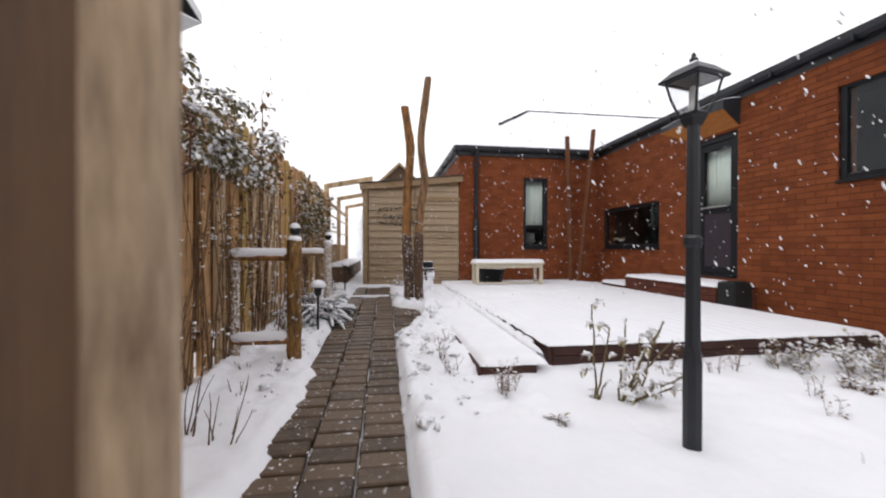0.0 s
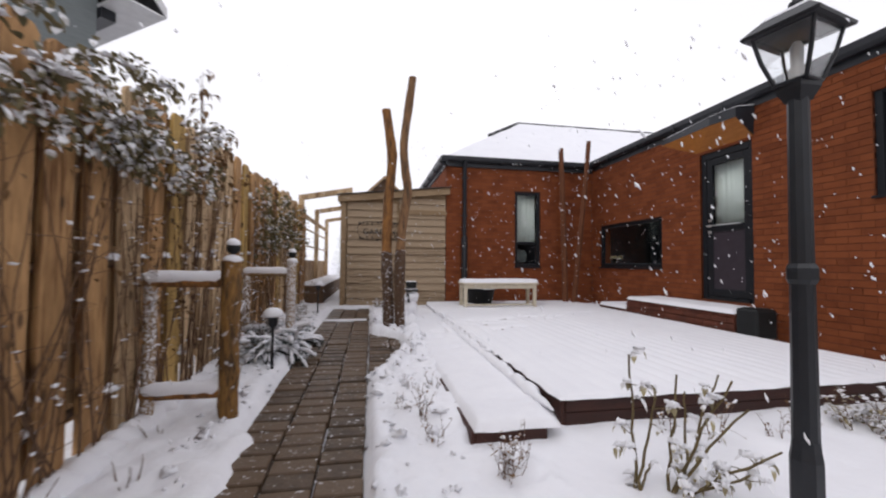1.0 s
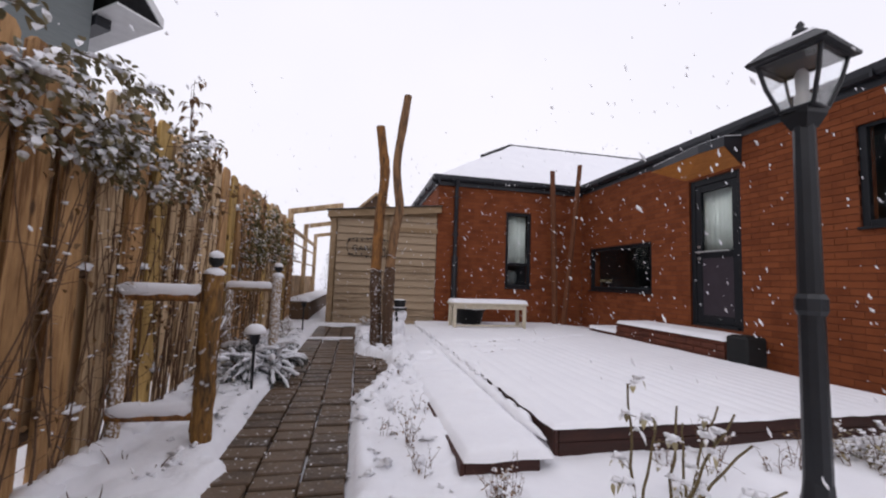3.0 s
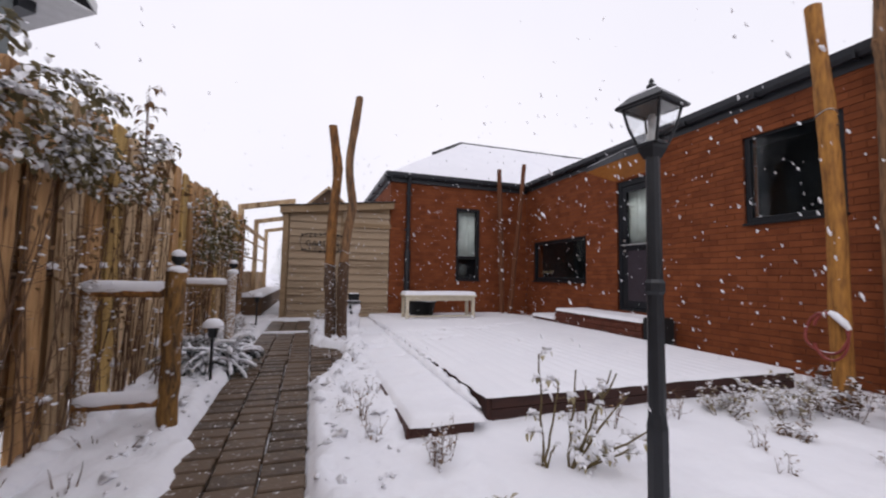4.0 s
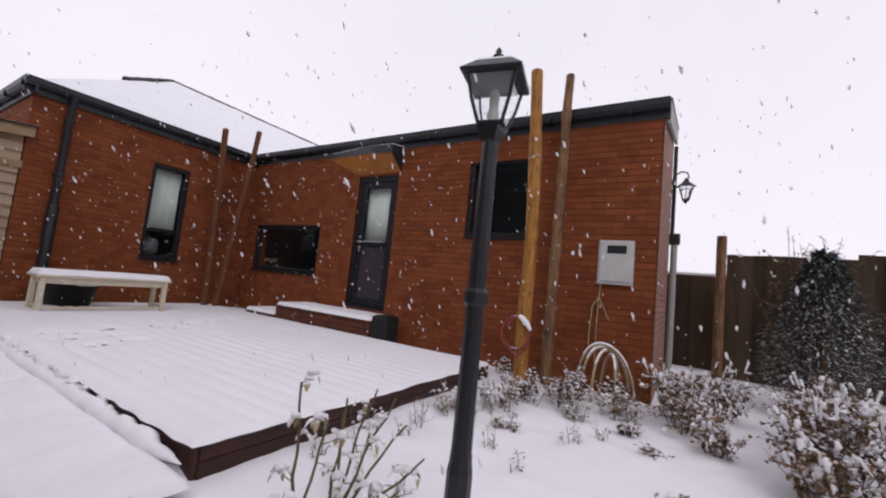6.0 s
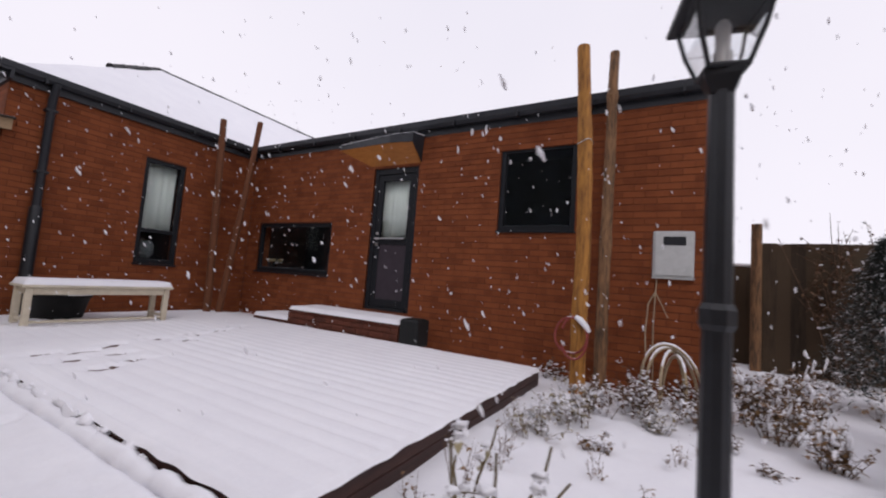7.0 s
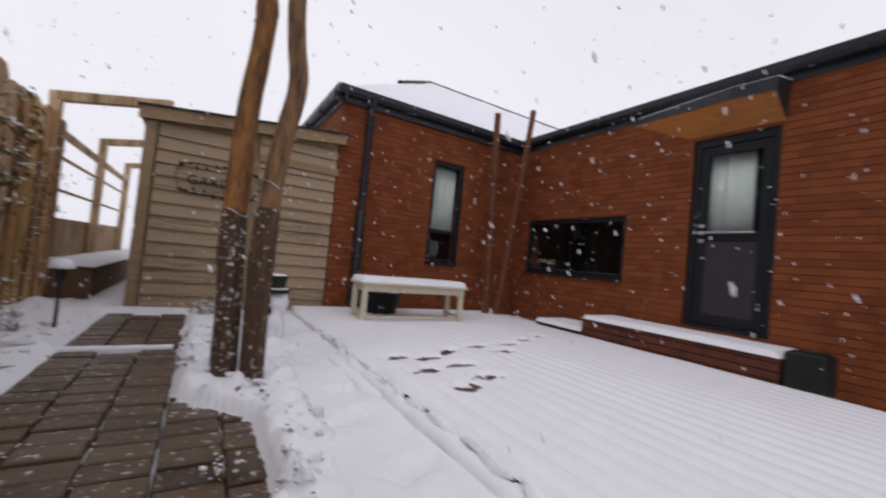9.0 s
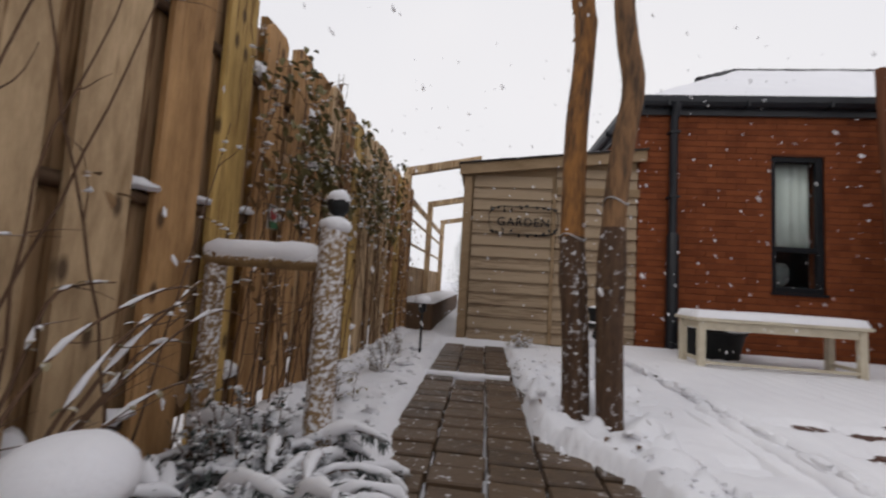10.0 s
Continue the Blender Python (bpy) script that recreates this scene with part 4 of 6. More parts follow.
for i in range(4):
    q = Geo()
    q.cbox(2.255, 8.475 + 0.105 * i, 0.532, 3.705, 8.475 + 0.105 * i + 0.10, 0.562, 0.006)
    part("slat", q, M_CREAM, bench)
q = Geo()
q.cbox(2.35, 8.51, 0.15, 3.61, 8.535, 0.175, 0.004)
part("stretcher", q, M_CREAM, bench)
solo("bench_snow", snow_sheet(2.26, 3.70, 8.475, 8.895, 0.562, 0.065, 0.03, False, False, 9.0), M_SNOW, "rounded snow lying along the bench seat", "snow", kind="structure")
tub = thing("planter_tub", (2.78, 9.22, 0.13), "round dark planter tub filled with snow", "planter")
q = Geo()
q.lathe((2.78, 9.22, 0.12), [(0.24, 0), (0.29, 0.25), (0.31, 0.26), (0.31, 0.30), (0.28, 0.30), (0.27, 0.26)], 24)
part("tub", q, M_POT, tub)
q = Geo()
q.ball((2.80, 9.20, 0.43), (0.315, 0.315, 0.05), 24, 8, 0, 0.12)
part("snow_fill", q, M_SNOW, tub)

q = Geo()
sx, sy = 1.27, 7.98
q.ball((sx, sy, 0.20), (0.118, 0.11, 0.135), 18, 12, 0, 0.2)
q.ball((sx + 0.02, sy + 0.02, 0.37), (0.118, 0.11, 0.11), 18, 12, 0, 0.15)
for lx in (-0.075, 0.0, 0.07):
    q.tube([(sx + lx, sy - 0.05, 0.0), (sx + lx, sy - 0.055, 0.10), (sx + lx * 0.8, sy - 0.03, 0.2)], [0.032, 0.037, 0.045], 10)
for lx, lz, lr in ((-0.105, 0.22, 0.045), (-0.12, 0.14, 0.04), (-0.11, 0.05, 0.055), (-0.09, 0.33, 0.036)):
    q.ball((sx + lx, sy - 0.03, lz), (lr, lr, lr * 0.9), 10, 7, 0, 0.4)
q.lathe((sx + 0.01, sy, 0.46), [(0.112, 0), (0.12, 0.008), (0.116, 0.026), (0.095, 0.03)], 18, 2)
q.lathe((sx + 0.01, sy, 0.488), [(0.105, 0), (0.11, 0.006), (0.095, 0.012)], 18, 0)
q.lathe((sx + 0.01, sy, 0.497), [(0.084, 0), (0.086, 0.05), (0.098, 0.10), (0.094, 0.112)], 18, 2)
q.lathe((sx + 0.01, sy, 0.607), [(0.09, 0), (0.075, 0.010)], 18, 0)
q.ball((sx - 0.05, sy - 0.09, 0.40), (0.026, 0.018, 0.034), 8, 5, 2, 0.8)
q.ball((sx - 0.035, sy - 0.10, 0.31), (0.02, 0.016, 0.032), 8, 5, 2, 0.8)
solo("snow_figure", q, [M_SNOW, M_TAG_G, M_POT], "small white snow figure with a black top hat", "snow figure")


# ---- natural log posts ----
def log_post(pts, r0, r1, material, label, seed, knots=4, wire=None, bark=None):
    base = pts[0]
    lp = thing("log_post", base, label, "log post", "natural log posts")
    P = [Vector(p) for p in pts]
    fine, rad = [], []
    n = 28
    rr = random.Random(seed)
    kn = [rr.uniform(0.1, 0.95) for _ in range(knots)]
    for i in range(n + 1):
        t = i / n * (len(P) - 1)
        j = min(int(t), len(P) - 2)
        s = t - j
        p0, p1, p2, p3 = P[max(j - 1, 0)], P[j], P[j + 1], P[min(j + 2, len(P) - 1)]
        c = 0.5 * ((2 * p1) + (p2 - p0) * s + (2 * p0 - 5 * p1 + 4 * p2 - p3) * s * s + (3 * p1 - p0 - 3 * p2 + p3) * s ** 3)
        fine.append(c)
        u = i / n
        r = r0 + (r1 - r0) * u
        r *= 1 + 0.05 * noise.noise((seed * 3.3, u * 7, 0)) + sum(0.13 * math.exp(-((u - k) / 0.018) ** 2) for k in kn)
        rad.append(r)
    q = Geo()
    q.tube(fine, rad, 14)
    trunk = part("trunk", q, material, lp)
    for k in kn:
        i = int(k * n)
        a = rr.uniform(0, 6.28)
        c = fine[i] + Vector((math.cos(a), math.sin(a), 0)) * rad[i] * 0.8
        q = Geo()
        q.tube([c, c + Vector((math.cos(a), math.sin(a), 0.35)) * 0.022], [0.016, 0.011], 8)
        part("knot", q, M_LOG_GREY, trunk)
    q = Geo()
    q.lathe(tuple(fine[-1] + Vector((0, 0, -0.004))), [(rad[-1] * 0.98, 0), (rad[-1] * 0.9, 0.012), (rad[-1] * 0.4, 0.016)], 14)
    part("cut_end", q, M_LOG_GREY, trunk)
    if wire:
        i = min(range(n), key=lambda i: abs(fine[i].z - wire))
        q = Geo()
        c, r = fine[i], rad[i] + 0.004
        q.tube([c + Vector((math.cos(a) * r, math.sin(a) * r, 0.02 * math.sin(a * 2))) for a in np.linspace(0, 6.3, 20)], 0.004, 5)
        part("wire_tie", q, M_STEEL, lp)
    if bark:
        q = Geo()
        i1 = min(range(n), key=lambda i: abs(fine[i].z - bark))
        q.tube(fine[:i1 + 1], [r * 1.06 for r in rad[:i1 + 1]], 12)
        part("bark", q, M_LOG_BARK, lp, "flaking dark bark with snow in it")
    return lp


M_LOG_BARK = mat("dark_bark", (0.12, 0.07, 0.04), (0.045, 0.026, 0.018), 9, 0.9, 1.0, 40, stretch=(3, 3, 0.6), snow=0.99, snow_scale=34)
log_post([(0.877, 6.98, 0.0), (0.87, 7.01, 0.47), (0.847, 7.05, 0.92), (0.85, 7.09, 1.36), (0.862, 7.12, 1.78), (0.892, 7.15, 2.1), (0.908, 7.18, 2.45), (0.87, 7.2, 2.75), (0.82, 7.23, 3.10)], 0.072, 0.064, M_LOG, "tall wavy brown log post with bark at its foot", 1, 3, 1.0, 1.0)
log_post([(1.025, 6.87, 0.0), (1.01, 6.87, 0.6), (1.02, 6.875, 1.12), (1.055, 6.88, 1.52), (1.11, 6.885, 1.88), (1.075, 6.89, 2.15), (1.05, 6.89, 2.42), (1.06, 6.89, 2.65), (1.10, 6.9, 2.96), (1.16, 6.9, 3.45)], 0.066, 0.051, M_LOG_GREY, "tall bent greyish log post standing in snow", 2, 4, 1.25, 1.15)
log_post([(4.66, 9.30, 0.05), (4.64, 9.31, 1.2), (4.61, 9.33, 2.4), (4.585, 9.34, 3.37)], 0.06, 0.05, M_LOG_RED, "reddish log post leaning by the brick corner", 3, 3)
log_post([(4.78, 9.18, 0.05), (4.86, 9.1, 1.2), (4.95, 9.03, 2.4), (5.02, 8.98, 3.44)], 0.052, 0.045, M_LOG_RED, "slanting brown log post by the brick corner", 4, 3)
log_post([(4.86, 3.42, -0.1), (4.86, 3.43, 0.65), (4.86, 3.42, 1.3), (4.85, 3.43, 1.9), (4.85, 3.46, 2.6), (4.84, 3.506, 3.43)], 0.075, 0.063, M_LOG_OR, "peeled orange log post before the brick wall", 5, 3, 2.42)
log_post([(5.31, 3.28, -0.1), (5.30, 3.28, 0.9), (5.32, 3.275, 1.8), (5.33, 3.27, 2.7), (5.31, 3.27, 3.1), (5.35, 3.267, 3.60)], 0.062, 0.05, M_LOG_GREY, "grey weathered log post before the brick wall", 6, 5)

# ---- lamp post ----
LX, LY = 1.97, 2.585
lamp = thing("lamp_post", (LX, LY, -0.09), "black garden lamp post with a four-sided glass lantern", "lamp post")
q = Geo()
q.lathe((LX, LY, -0.12), [(0.043, 0), (0.043, 0.44), (0.038, 0.47), (0.036, 0.50)], 8, 0, False)
part("base_sleeve", q, M_BLACK, lamp)
q = Geo()
q.lathe((LX, LY, 0.38), [(0.035, 0), (0.031, 0.6), (0.028, 1.075)], 10, 0, False)
part("pole", q, M_BLACK, lamp)
q = Geo()
q.lathe((LX, LY, 0.86), [(0.034, 0), (0.041, 0.015), (0.041, 0.05), (0.034, 0.065)], 8, 0, False)
part("collar", q, M_BLACK, lamp)
q = Geo()
q.lathe((LX, LY, 1.42), [(0.034, 0.02), (0.056, 0.06), (0.06, 0.078), (0.045, 0.085)], 4, 0, False)
head = part("lantern_base", q, M_BLACK, lamp)


def sq(r, z):
    """Corners of the lantern's square section, turned a little on its pole."""
    return [Vector((LX + 0.94 * r * math.cos(a), LY + 0.94 * r * math.sin(a), z)) for a in (math.pi / 4 + k * math.pi / 2 + 0.22 for k in range(4))]


lo, mi_, hi = sq(0.064, 1.50), sq(0.100, 1.58), sq(0.124, 1.665)
for k in range(4):
    q = Geo()
    q.tube([lo[k], mi_[k], hi[k]], 0.0065, 6)
    part("cage_bar", q, M_BLACK, lamp)
    q = Geo()
    k2 = (k + 1) % 4
    q.tube([hi[k], hi[k2]], 0.008, 6)
    part("upper_rim", q, M_BLACK, lamp)
    q = Geo()
    q.tube([lo[k], lo[k2]], 0.007, 6)
    part("lower_rim", q, M_BLACK, lamp)
    q = Geo()
    c = Vector((LX, LY, 1.58))
    q.add([lo[k], lo[k2], mi_[k2], mi_[k], hi[k2], hi[k]], [(0, 1, 2, 3), (3, 2, 4, 5)])
    pane = part("pane", q, M_LGLASS, lamp)
    md = pane.modifiers.new("thick", "SOLIDIFY")
    md.thickness = 0.003
    pane.visible_shadow = False
q = Geo()
for r0, za, r1, zb in ((0.157, 1.662, 0.161, 1.672), (0.161, 1.672, 0.09, 1.722), (0.09, 1.722, 0.022, 1.742)):
    A, B = sq(r0, za), sq(r1, zb)
    q.add(A + B, [(j, (j + 1) % 4, 4 + (j + 1) % 4, 4 + j) for j in range(4)])
q.add(sq(0.157, 1.662), [(3, 2, 1, 0)])
cap = part("lantern_roof", q, M_BLACK, lamp)
q = Geo()
A, B = sq(0.10, 1.716), sq(0.055, 1.735)
A2, B2 = sq(0.088, 1.727), sq(0.045, 1.742)
q.add(A2 + B2 + A, [(0, 1, 5, 4), (1, 2, 6, 5), (4, 5, 6, 7), (8, 9, 1, 0), (9, 10, 2, 1)], 0)
part("roof_snow", q, M_SNOW, cap, "thin snow on the lantern roof")
q = Geo()
q.lathe((LX, LY, 1.738), [(0.022, 0), (0.014, 0.008), (0.020, 0.018), (0.020, 0.026), (0.008, 0.036), (0.012, 0.044), (0.004, 0.058)], 10)
part("finial", q, M_BLACK, cap)
q = Geo()
q.lathe((LX, LY, 1.50), [(0.022, 0), (0.022, 0.05), (0.016, 0.055), (0.018, 0.12), (0.010, 0.135)], 10)
part("bulb", q, M_WHITE, lamp, "white frosted bulb")

# ---- fence ----
FX = -0.72
fence = thing("fence", (FX, 5, -0.1), "tall weathered hit-and-miss timber fence dusted with snow", "fence")
shapes = []
for s in range(5):
    q = Geo()
    rr = random.Random(s)
    wv = 0.18 + rr.uniform(-0.008, 0.008)
    hgt = 2.02 + rr.uniform(-0.03, 0.03)
    c = 0.03
    prof = [(0, 0), (wv, 0), (wv, hgt - c), (wv - c, hgt), (c, hgt), (0, hgt - c)]
    vs = [(x, y, z) for x in (-0.011, 0.011) for y, z in prof]
    q.add(vs, [tuple(reversed(range(6))), tuple(range(6, 12))] + [(i, (i + 1) % 6, 6 + (i + 1) % 6, 6 + i) for i in range(6)])
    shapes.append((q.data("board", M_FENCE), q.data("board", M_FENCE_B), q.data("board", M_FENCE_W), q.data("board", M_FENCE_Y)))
rr = random.Random(11)
y = -1.2
k = 0
while y < 10.0:
    ob = part("board", shapes[k % 5][(0, 2, 0, 2, 3, 0, 2, 0, 0, 2, 3, 2)[k * 7 % 12]], None, fence)
    ob.matrix_basis = pose(FX + rr.uniform(-0.004, 0.004), y + rr.uniform(-0.008, 0.008), gz(y) - 0.06 + rr.uniform(-0.02, 0.02), rr.uniform(-0.5, 0.5), 0, rr.uniform(-1.5, 1.5))
    # rear board, in the copy of the wood tinted darker for shade
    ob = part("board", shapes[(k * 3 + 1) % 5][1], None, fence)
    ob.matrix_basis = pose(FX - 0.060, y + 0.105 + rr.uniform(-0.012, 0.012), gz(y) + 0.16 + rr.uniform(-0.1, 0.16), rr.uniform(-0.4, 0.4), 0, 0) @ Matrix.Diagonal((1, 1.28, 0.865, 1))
    y += 0.26
    k += 1
for z in (0.28, 0.98, 1.62):
    q = Geo()
    yy = -1.2
    q.tube([(FX - 0.034, yy + i * 0.8, gz(yy + i * 0.8) + z) for i in range(15)], 0.024, 4)
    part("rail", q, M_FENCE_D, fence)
    q = Geo()
    for i in range(44):
        if rr.random() < 0.35:
            continue
        yc = -1.2 + 0.26 * i + 0.2175
        q.ball((FX - 0.008, yc, gz(yc) + z + 0.028), (0.034, 0.056 * rr.uniform(0.7, 1.15), 0.03 * rr.uniform(0.5, 1.6)), 12, 8, 0, 0.9, -0.3)
    part("rail_snow", q, M_SNOW, fence, kind="stuff")
y = 0.9
while y < 10.1:
    q = Geo()
    q.cbox(FX - 0.052, y - 0.045, gz(y) - 0.1, FX - 0.013, y + 0.045, gz(y) + 1.95, 0.006)
    part("post", q, M_POST, fence, "yellowed square post")
    y += 1.83
# snow drift against the fence foot
q = Geo()
for i in range(60):
    y = 1.2 + i * 0.145
    s = 0.07 + 0.05 * abs(noise.noise((y * 2, 0, 5)))
    q.ball((FX + 0.06, y, gz(y) + 0.03), (s * 1.3, 0.14, s), 8, 5, 0, 0.4)
solo("fence_drift", q, M_SNOW, "snow drifted against the foot of the fence", "snow", kind="stuff")

# crumbled snow thrown up along the path's edges
q = Geo()
for i in range(330):
    y = rr.uniform(2.9, 8.6)
    x = path_right(y) + rr.uniform(0.02, 1.0) ** 2 * 0.5 if i % 3 else PATH_L - rr.uniform(0.03, 0.3)
    s = rr.uniform(0.008, 0.03) * (1 if rr.random() < 0.25 else 0.5)
    q.ball((x, y, ground_z(x, y) + s * 0.25), (s * rr.uniform(0.8, 1.6), s * rr.uniform(0.8, 1.6), s * rr.uniform(0.5, 0.9)), 9, 7, 0, 1.6)
solo("snow_clods", q, M_SNOW, "crumbled snow clods strewn beside the paved path", "snow", kind="stuff")

# gate post and panel beside the entrance
gate = thing("gate_panel", (0.1, 1.1, -0.1), "weathered timber gate panel standing beside the entrance", "gate")
q = Geo()
q.cbox(0.379, 1.075, -0.1, 0.414, 1.10, 2.1, 0.005)
part("edge_post", q, M_SAWN, gate)
for i in range(6):
    q = Geo()
    xx = 0.378 - 0.17 * (i + 1)
    q.cbox(xx, 1.12, -0.05, xx + 0.16, 1.142, 2.0, 0.004)
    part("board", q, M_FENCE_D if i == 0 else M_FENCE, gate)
for z in (0.3, 1.7):
    q = Geo()
    q.cbox(-0.7, 1.145, z, 0.37, 1.18, z + 0.09, 0.004)
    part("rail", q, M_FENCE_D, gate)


# ---- log rails ----
def log_rail(y, label, snowy, seed):
    z0 = gz(y)
    lr = thing("log_rail", (-0.4, y, z0), label, "log rail", "log rails by the fence")
    q = Geo()
    q.tube([(-0.205 + 0.008 * noise.noise((k * 0.6, seed, 0)), y + 0.006 * noise.noise((k * 0.7, seed, 4)), z0 - 0.05 + (0.97 - z0) * k / 12) for k in range(13)], [0.056 * (1 + 0.14 * noise.noise((k * 0.8, seed, 9))) * (0.86 if snowy else 1) for k in range(13)], 14)
    part("post", q, M_POST if not snowy else M_LOG_SNOWY, lr)
    q = Geo()
    q.tube([(-0.655, y + 0.02, z0 - 0.05), (-0.655, y + 0.02, 0.82)], 0.036, 10)
    part("short_post", q, M_LOG_SNOWY, lr)
    for z in (0.79, z0 + 0.20):
        q = Geo()
        q.tube([(-0.68, y + 0.01, z), (-0.24, y + 0.01, z)], [0.034, 0.037], 10)
        bar = part("rail", q, M_LOG_SNOWY if snowy else M_LOG, lr)
        q = Geo()
        q.tube([(-0.69 + 0.045 * i, y + 0.01 + 0.006 * noise.noise((i * 0.7, z, seed)), z + 0.026) for i in range(11)], [0.024] + [0.043 + 0.008 * noise.noise((i * 1.1, seed, z)) for i in range(9)] + [0.02], 10)
        part("rail_snow", q, M_SNOW, bar)
    q = Geo()
    q.ball((-0.2, y, 0.925), (0.058, 0.058, 0.032), 12, 6, 0, 0.2)
    part("post_snow", q, M_SNOW, lr)
    q = Geo()
    q.tube([(-0.2, y + 0.01, 0.93), (-0.2, y + 0.01, 0.97)], 0.014, 8)
    q.ball((-0.2, y + 0.01, 1.0), 0.042, 12, 8)
    fin = part("finial", q, M_POT, lr, "dark round finial")
    q = Geo()
    q.ball((-0.2, y + 0.01, 1.025), (0.042, 0.042, 0.032), 12, 6, 0, 0.2)
    part("finial_snow", q, M_SNOW, fin)


M_LOG_SNOWY = mat("rimed_log", (0.34, 0.22, 0.10), (0.15, 0.09, 0.045), 6, 0.8, 0.6, 40, stretch=(3, 3, 0.5), snow=0.72, snow_scale=75)
log_rail(4.18, "round log rail with snowy bars beside the path", False, 1)
log_rail(6.04, "snow-plastered round log rail against the fence", True, 2)


# ---- mushroom lamps ----
def path_light(x, y, top_z, label):
    z0 = gz(y)
    pl = thing("path_light", (x, y, z0), label, "path light", "path lights")
    q = Geo()
    q.lathe((x, y, z0 - 0.05), [(0.012, 0), (0.012, top_z - z0 - 0.11)], 8)
    part("stake", q, M_BLACK, pl)
    q = Geo()
    q.lathe((x, y, top_z - 0.17), [(0.02, 0), (0.035, 0.02), (0.042, 0.09), (0.075, 0.095), (0.07, 0.11)], 14)
    hd = part("head", q, M_BLACK, pl)
    q = Geo()
    q.ball((x, y, top_z - 0.062), (0.082, 0.082, 0.062), 18, 10, 0, 0.08, -0.25)
    part("snow_dome", q, M_SNOW, hd, "round cap of snow")


path_light(-0.18, 5.155, 0.525, "black path light with a dome of snow, by the log rail")
path_light(-0.225, 8.43, 0.605, "black path light with a dome of snow, near the shed")

# ---- shed ----
SX0, SX1, SY, SYB = 0.06, 2.155, 9.67, 12.6


def shed_top(x):
    return 2.13 + (x - 0.0) * 0.105


shed = thing("garden_shed", (1.1, 11, 0.04), "pale clapboard garden shed with a sloping felt roof", "shed")
q = Geo()
q.add([(SX0, SY + 0.03, 0.0), (SX1, SY + 0.03, 0.0), (SX1, SYB, 0.0), (SX0, SYB, 0.0), (SX0, SY + 0.03, shed_top(SX0)), (SX1, SY + 0.03, shed_top(SX1)), (SX1, SYB, shed_top(SX1)), (SX0, SYB, shed_top(SX0))], [(0, 1, 5, 4), (1, 2, 6, 5), (2, 3, 7, 6), (3, 0, 4, 7), (4, 5, 6, 7)])
part("carcass", q, M_SHED_T, shed)
z = 0.05
while z < 2.2:
    for xa, xb in ((SX0 + 0.10, 1.135), (1.19, SX1)):
        zt = min(z + 0.150, shed_top(xa) - 0.02)
        if zt - z < 0.03:
            continue
        q = Geo()
        vs = [(xa, SY - 0.016, z), (xb, SY - 0.016, z), (xb, SY + 0.028, z), (xa, SY + 0.028, z), (xa, SY + 0.012, zt), (xb, SY + 0.012, zt), (xb, SY + 0.028, zt), (xa, SY + 0.028, zt)]
        q.add(vs, [(0, 1, 5, 4), (3, 2, 1, 0), (1, 2, 6, 5), (3, 0, 4, 7), (4, 5, 6, 7)])
        part("clapboard", q, M_SHED, shed)
    q = Geo()
    vs = [(SX0 - 0.016, SY + 0.02, z), (SX0 - 0.016, SYB, z), (SX0 + 0.02, SYB, z), (SX0 + 0.02, SY + 0.02, z), (SX0 + 0.0, SY + 0.02, z + 0.145), (SX0 + 0.0, SYB, z + 0.145)]
    q.add(vs, [(1, 0, 4, 5), (0, 1, 2, 3)])
    part("clapboard", q, M_SHED, shed)
    z += 0.148
q = Geo()
q.cbox(SX0 - 0.03, SY - 0.035, 0.0, SX0 + 0.075, SY + 0.06, shed_top(SX0) - 0.03, 0.006)
part("corner_post", q, M_SHED_T, shed)
q = Geo()
q.cbox(1.14, SY - 0.02, 0.05, 1.185, SY + 0.03, 1.95, 0.004)
part("door_edge", q, M_SHED_T, shed)
q = Geo()
q.cbox(1.19, SY - 0.03, 1.90, SX1 + 0.02, SY - 0.002, 2.0, 0.004)
part("door_head", q, M_SHED_T, shed)


def slab(xa, xb, ya, yb, lo_, hi_):
    s = Geo()
    vs = []
    for y in (ya, yb):
        for x in (xa, xb):
            vs += [(x, y, shed_top(x) + lo_), (x, y, shed_top(x) + hi_)]
    s.add(vs, [(0, 2, 3, 1), (4, 5, 7, 6), (0, 1, 5, 4), (2, 6, 7, 3), (1, 3, 7, 5), (0, 4, 6, 2)])
    return s


part("front_fascia", slab(-0.03, 2.23, SY - 0.085, SY - 0.055, -0.02, 0.115), M_SHED_T, shed)
part("roof_boards", slab(-0.02, 2.22, SY - 0.054, SYB, 0.0, 0.09), M_SHED_T, shed)
part("roof_felt", slab(-0.05, 2.25, SY - 0.11, SYB, 0.116, 0.135), M_FELT, shed)
q = Geo()
n = 40
vs = []
for j in range(7):
    for i in range(n + 1):
        x, y = -0.04 + 2.28 * i / n, SY - 0.09 + (SYB - SY) * j / 6
        vs.append((x, y, shed_top(x) + 0.137 + max(0, 0.016 + 0.02 * fbm(x * 5, y * 3, 2)) * (0.4 if j == 0 else 1)))
q.add(vs, [(j * (n + 1) + i, j * (n + 1) + i + 1, (j + 1) * (n + 1) + i + 1, (j + 1) * (n + 1) + i) for j in range(6) for i in range(n)], 0, True)
part("roof_snow", q, M_SNOW, shed)
# sign on the shed
sign = thing("garden_sign", (0.79, SY, 1.45), "black wrought sign reading GARDEN with leafy scrolls", "sign")
cu = bpy.data.curves.new("letters", "FONT")
cu.body, cu.size, cu.extrude, cu.align_x = "GARDEN", 0.15, 0.004, "CENTER"
cu.space_character = 1.12
cu.materials.append(M_BLACKWIRE)
let = new("letters", cu)
let.parent = sign
let.matrix_parent_inverse = Matrix.Translation(sign.location).inverted()
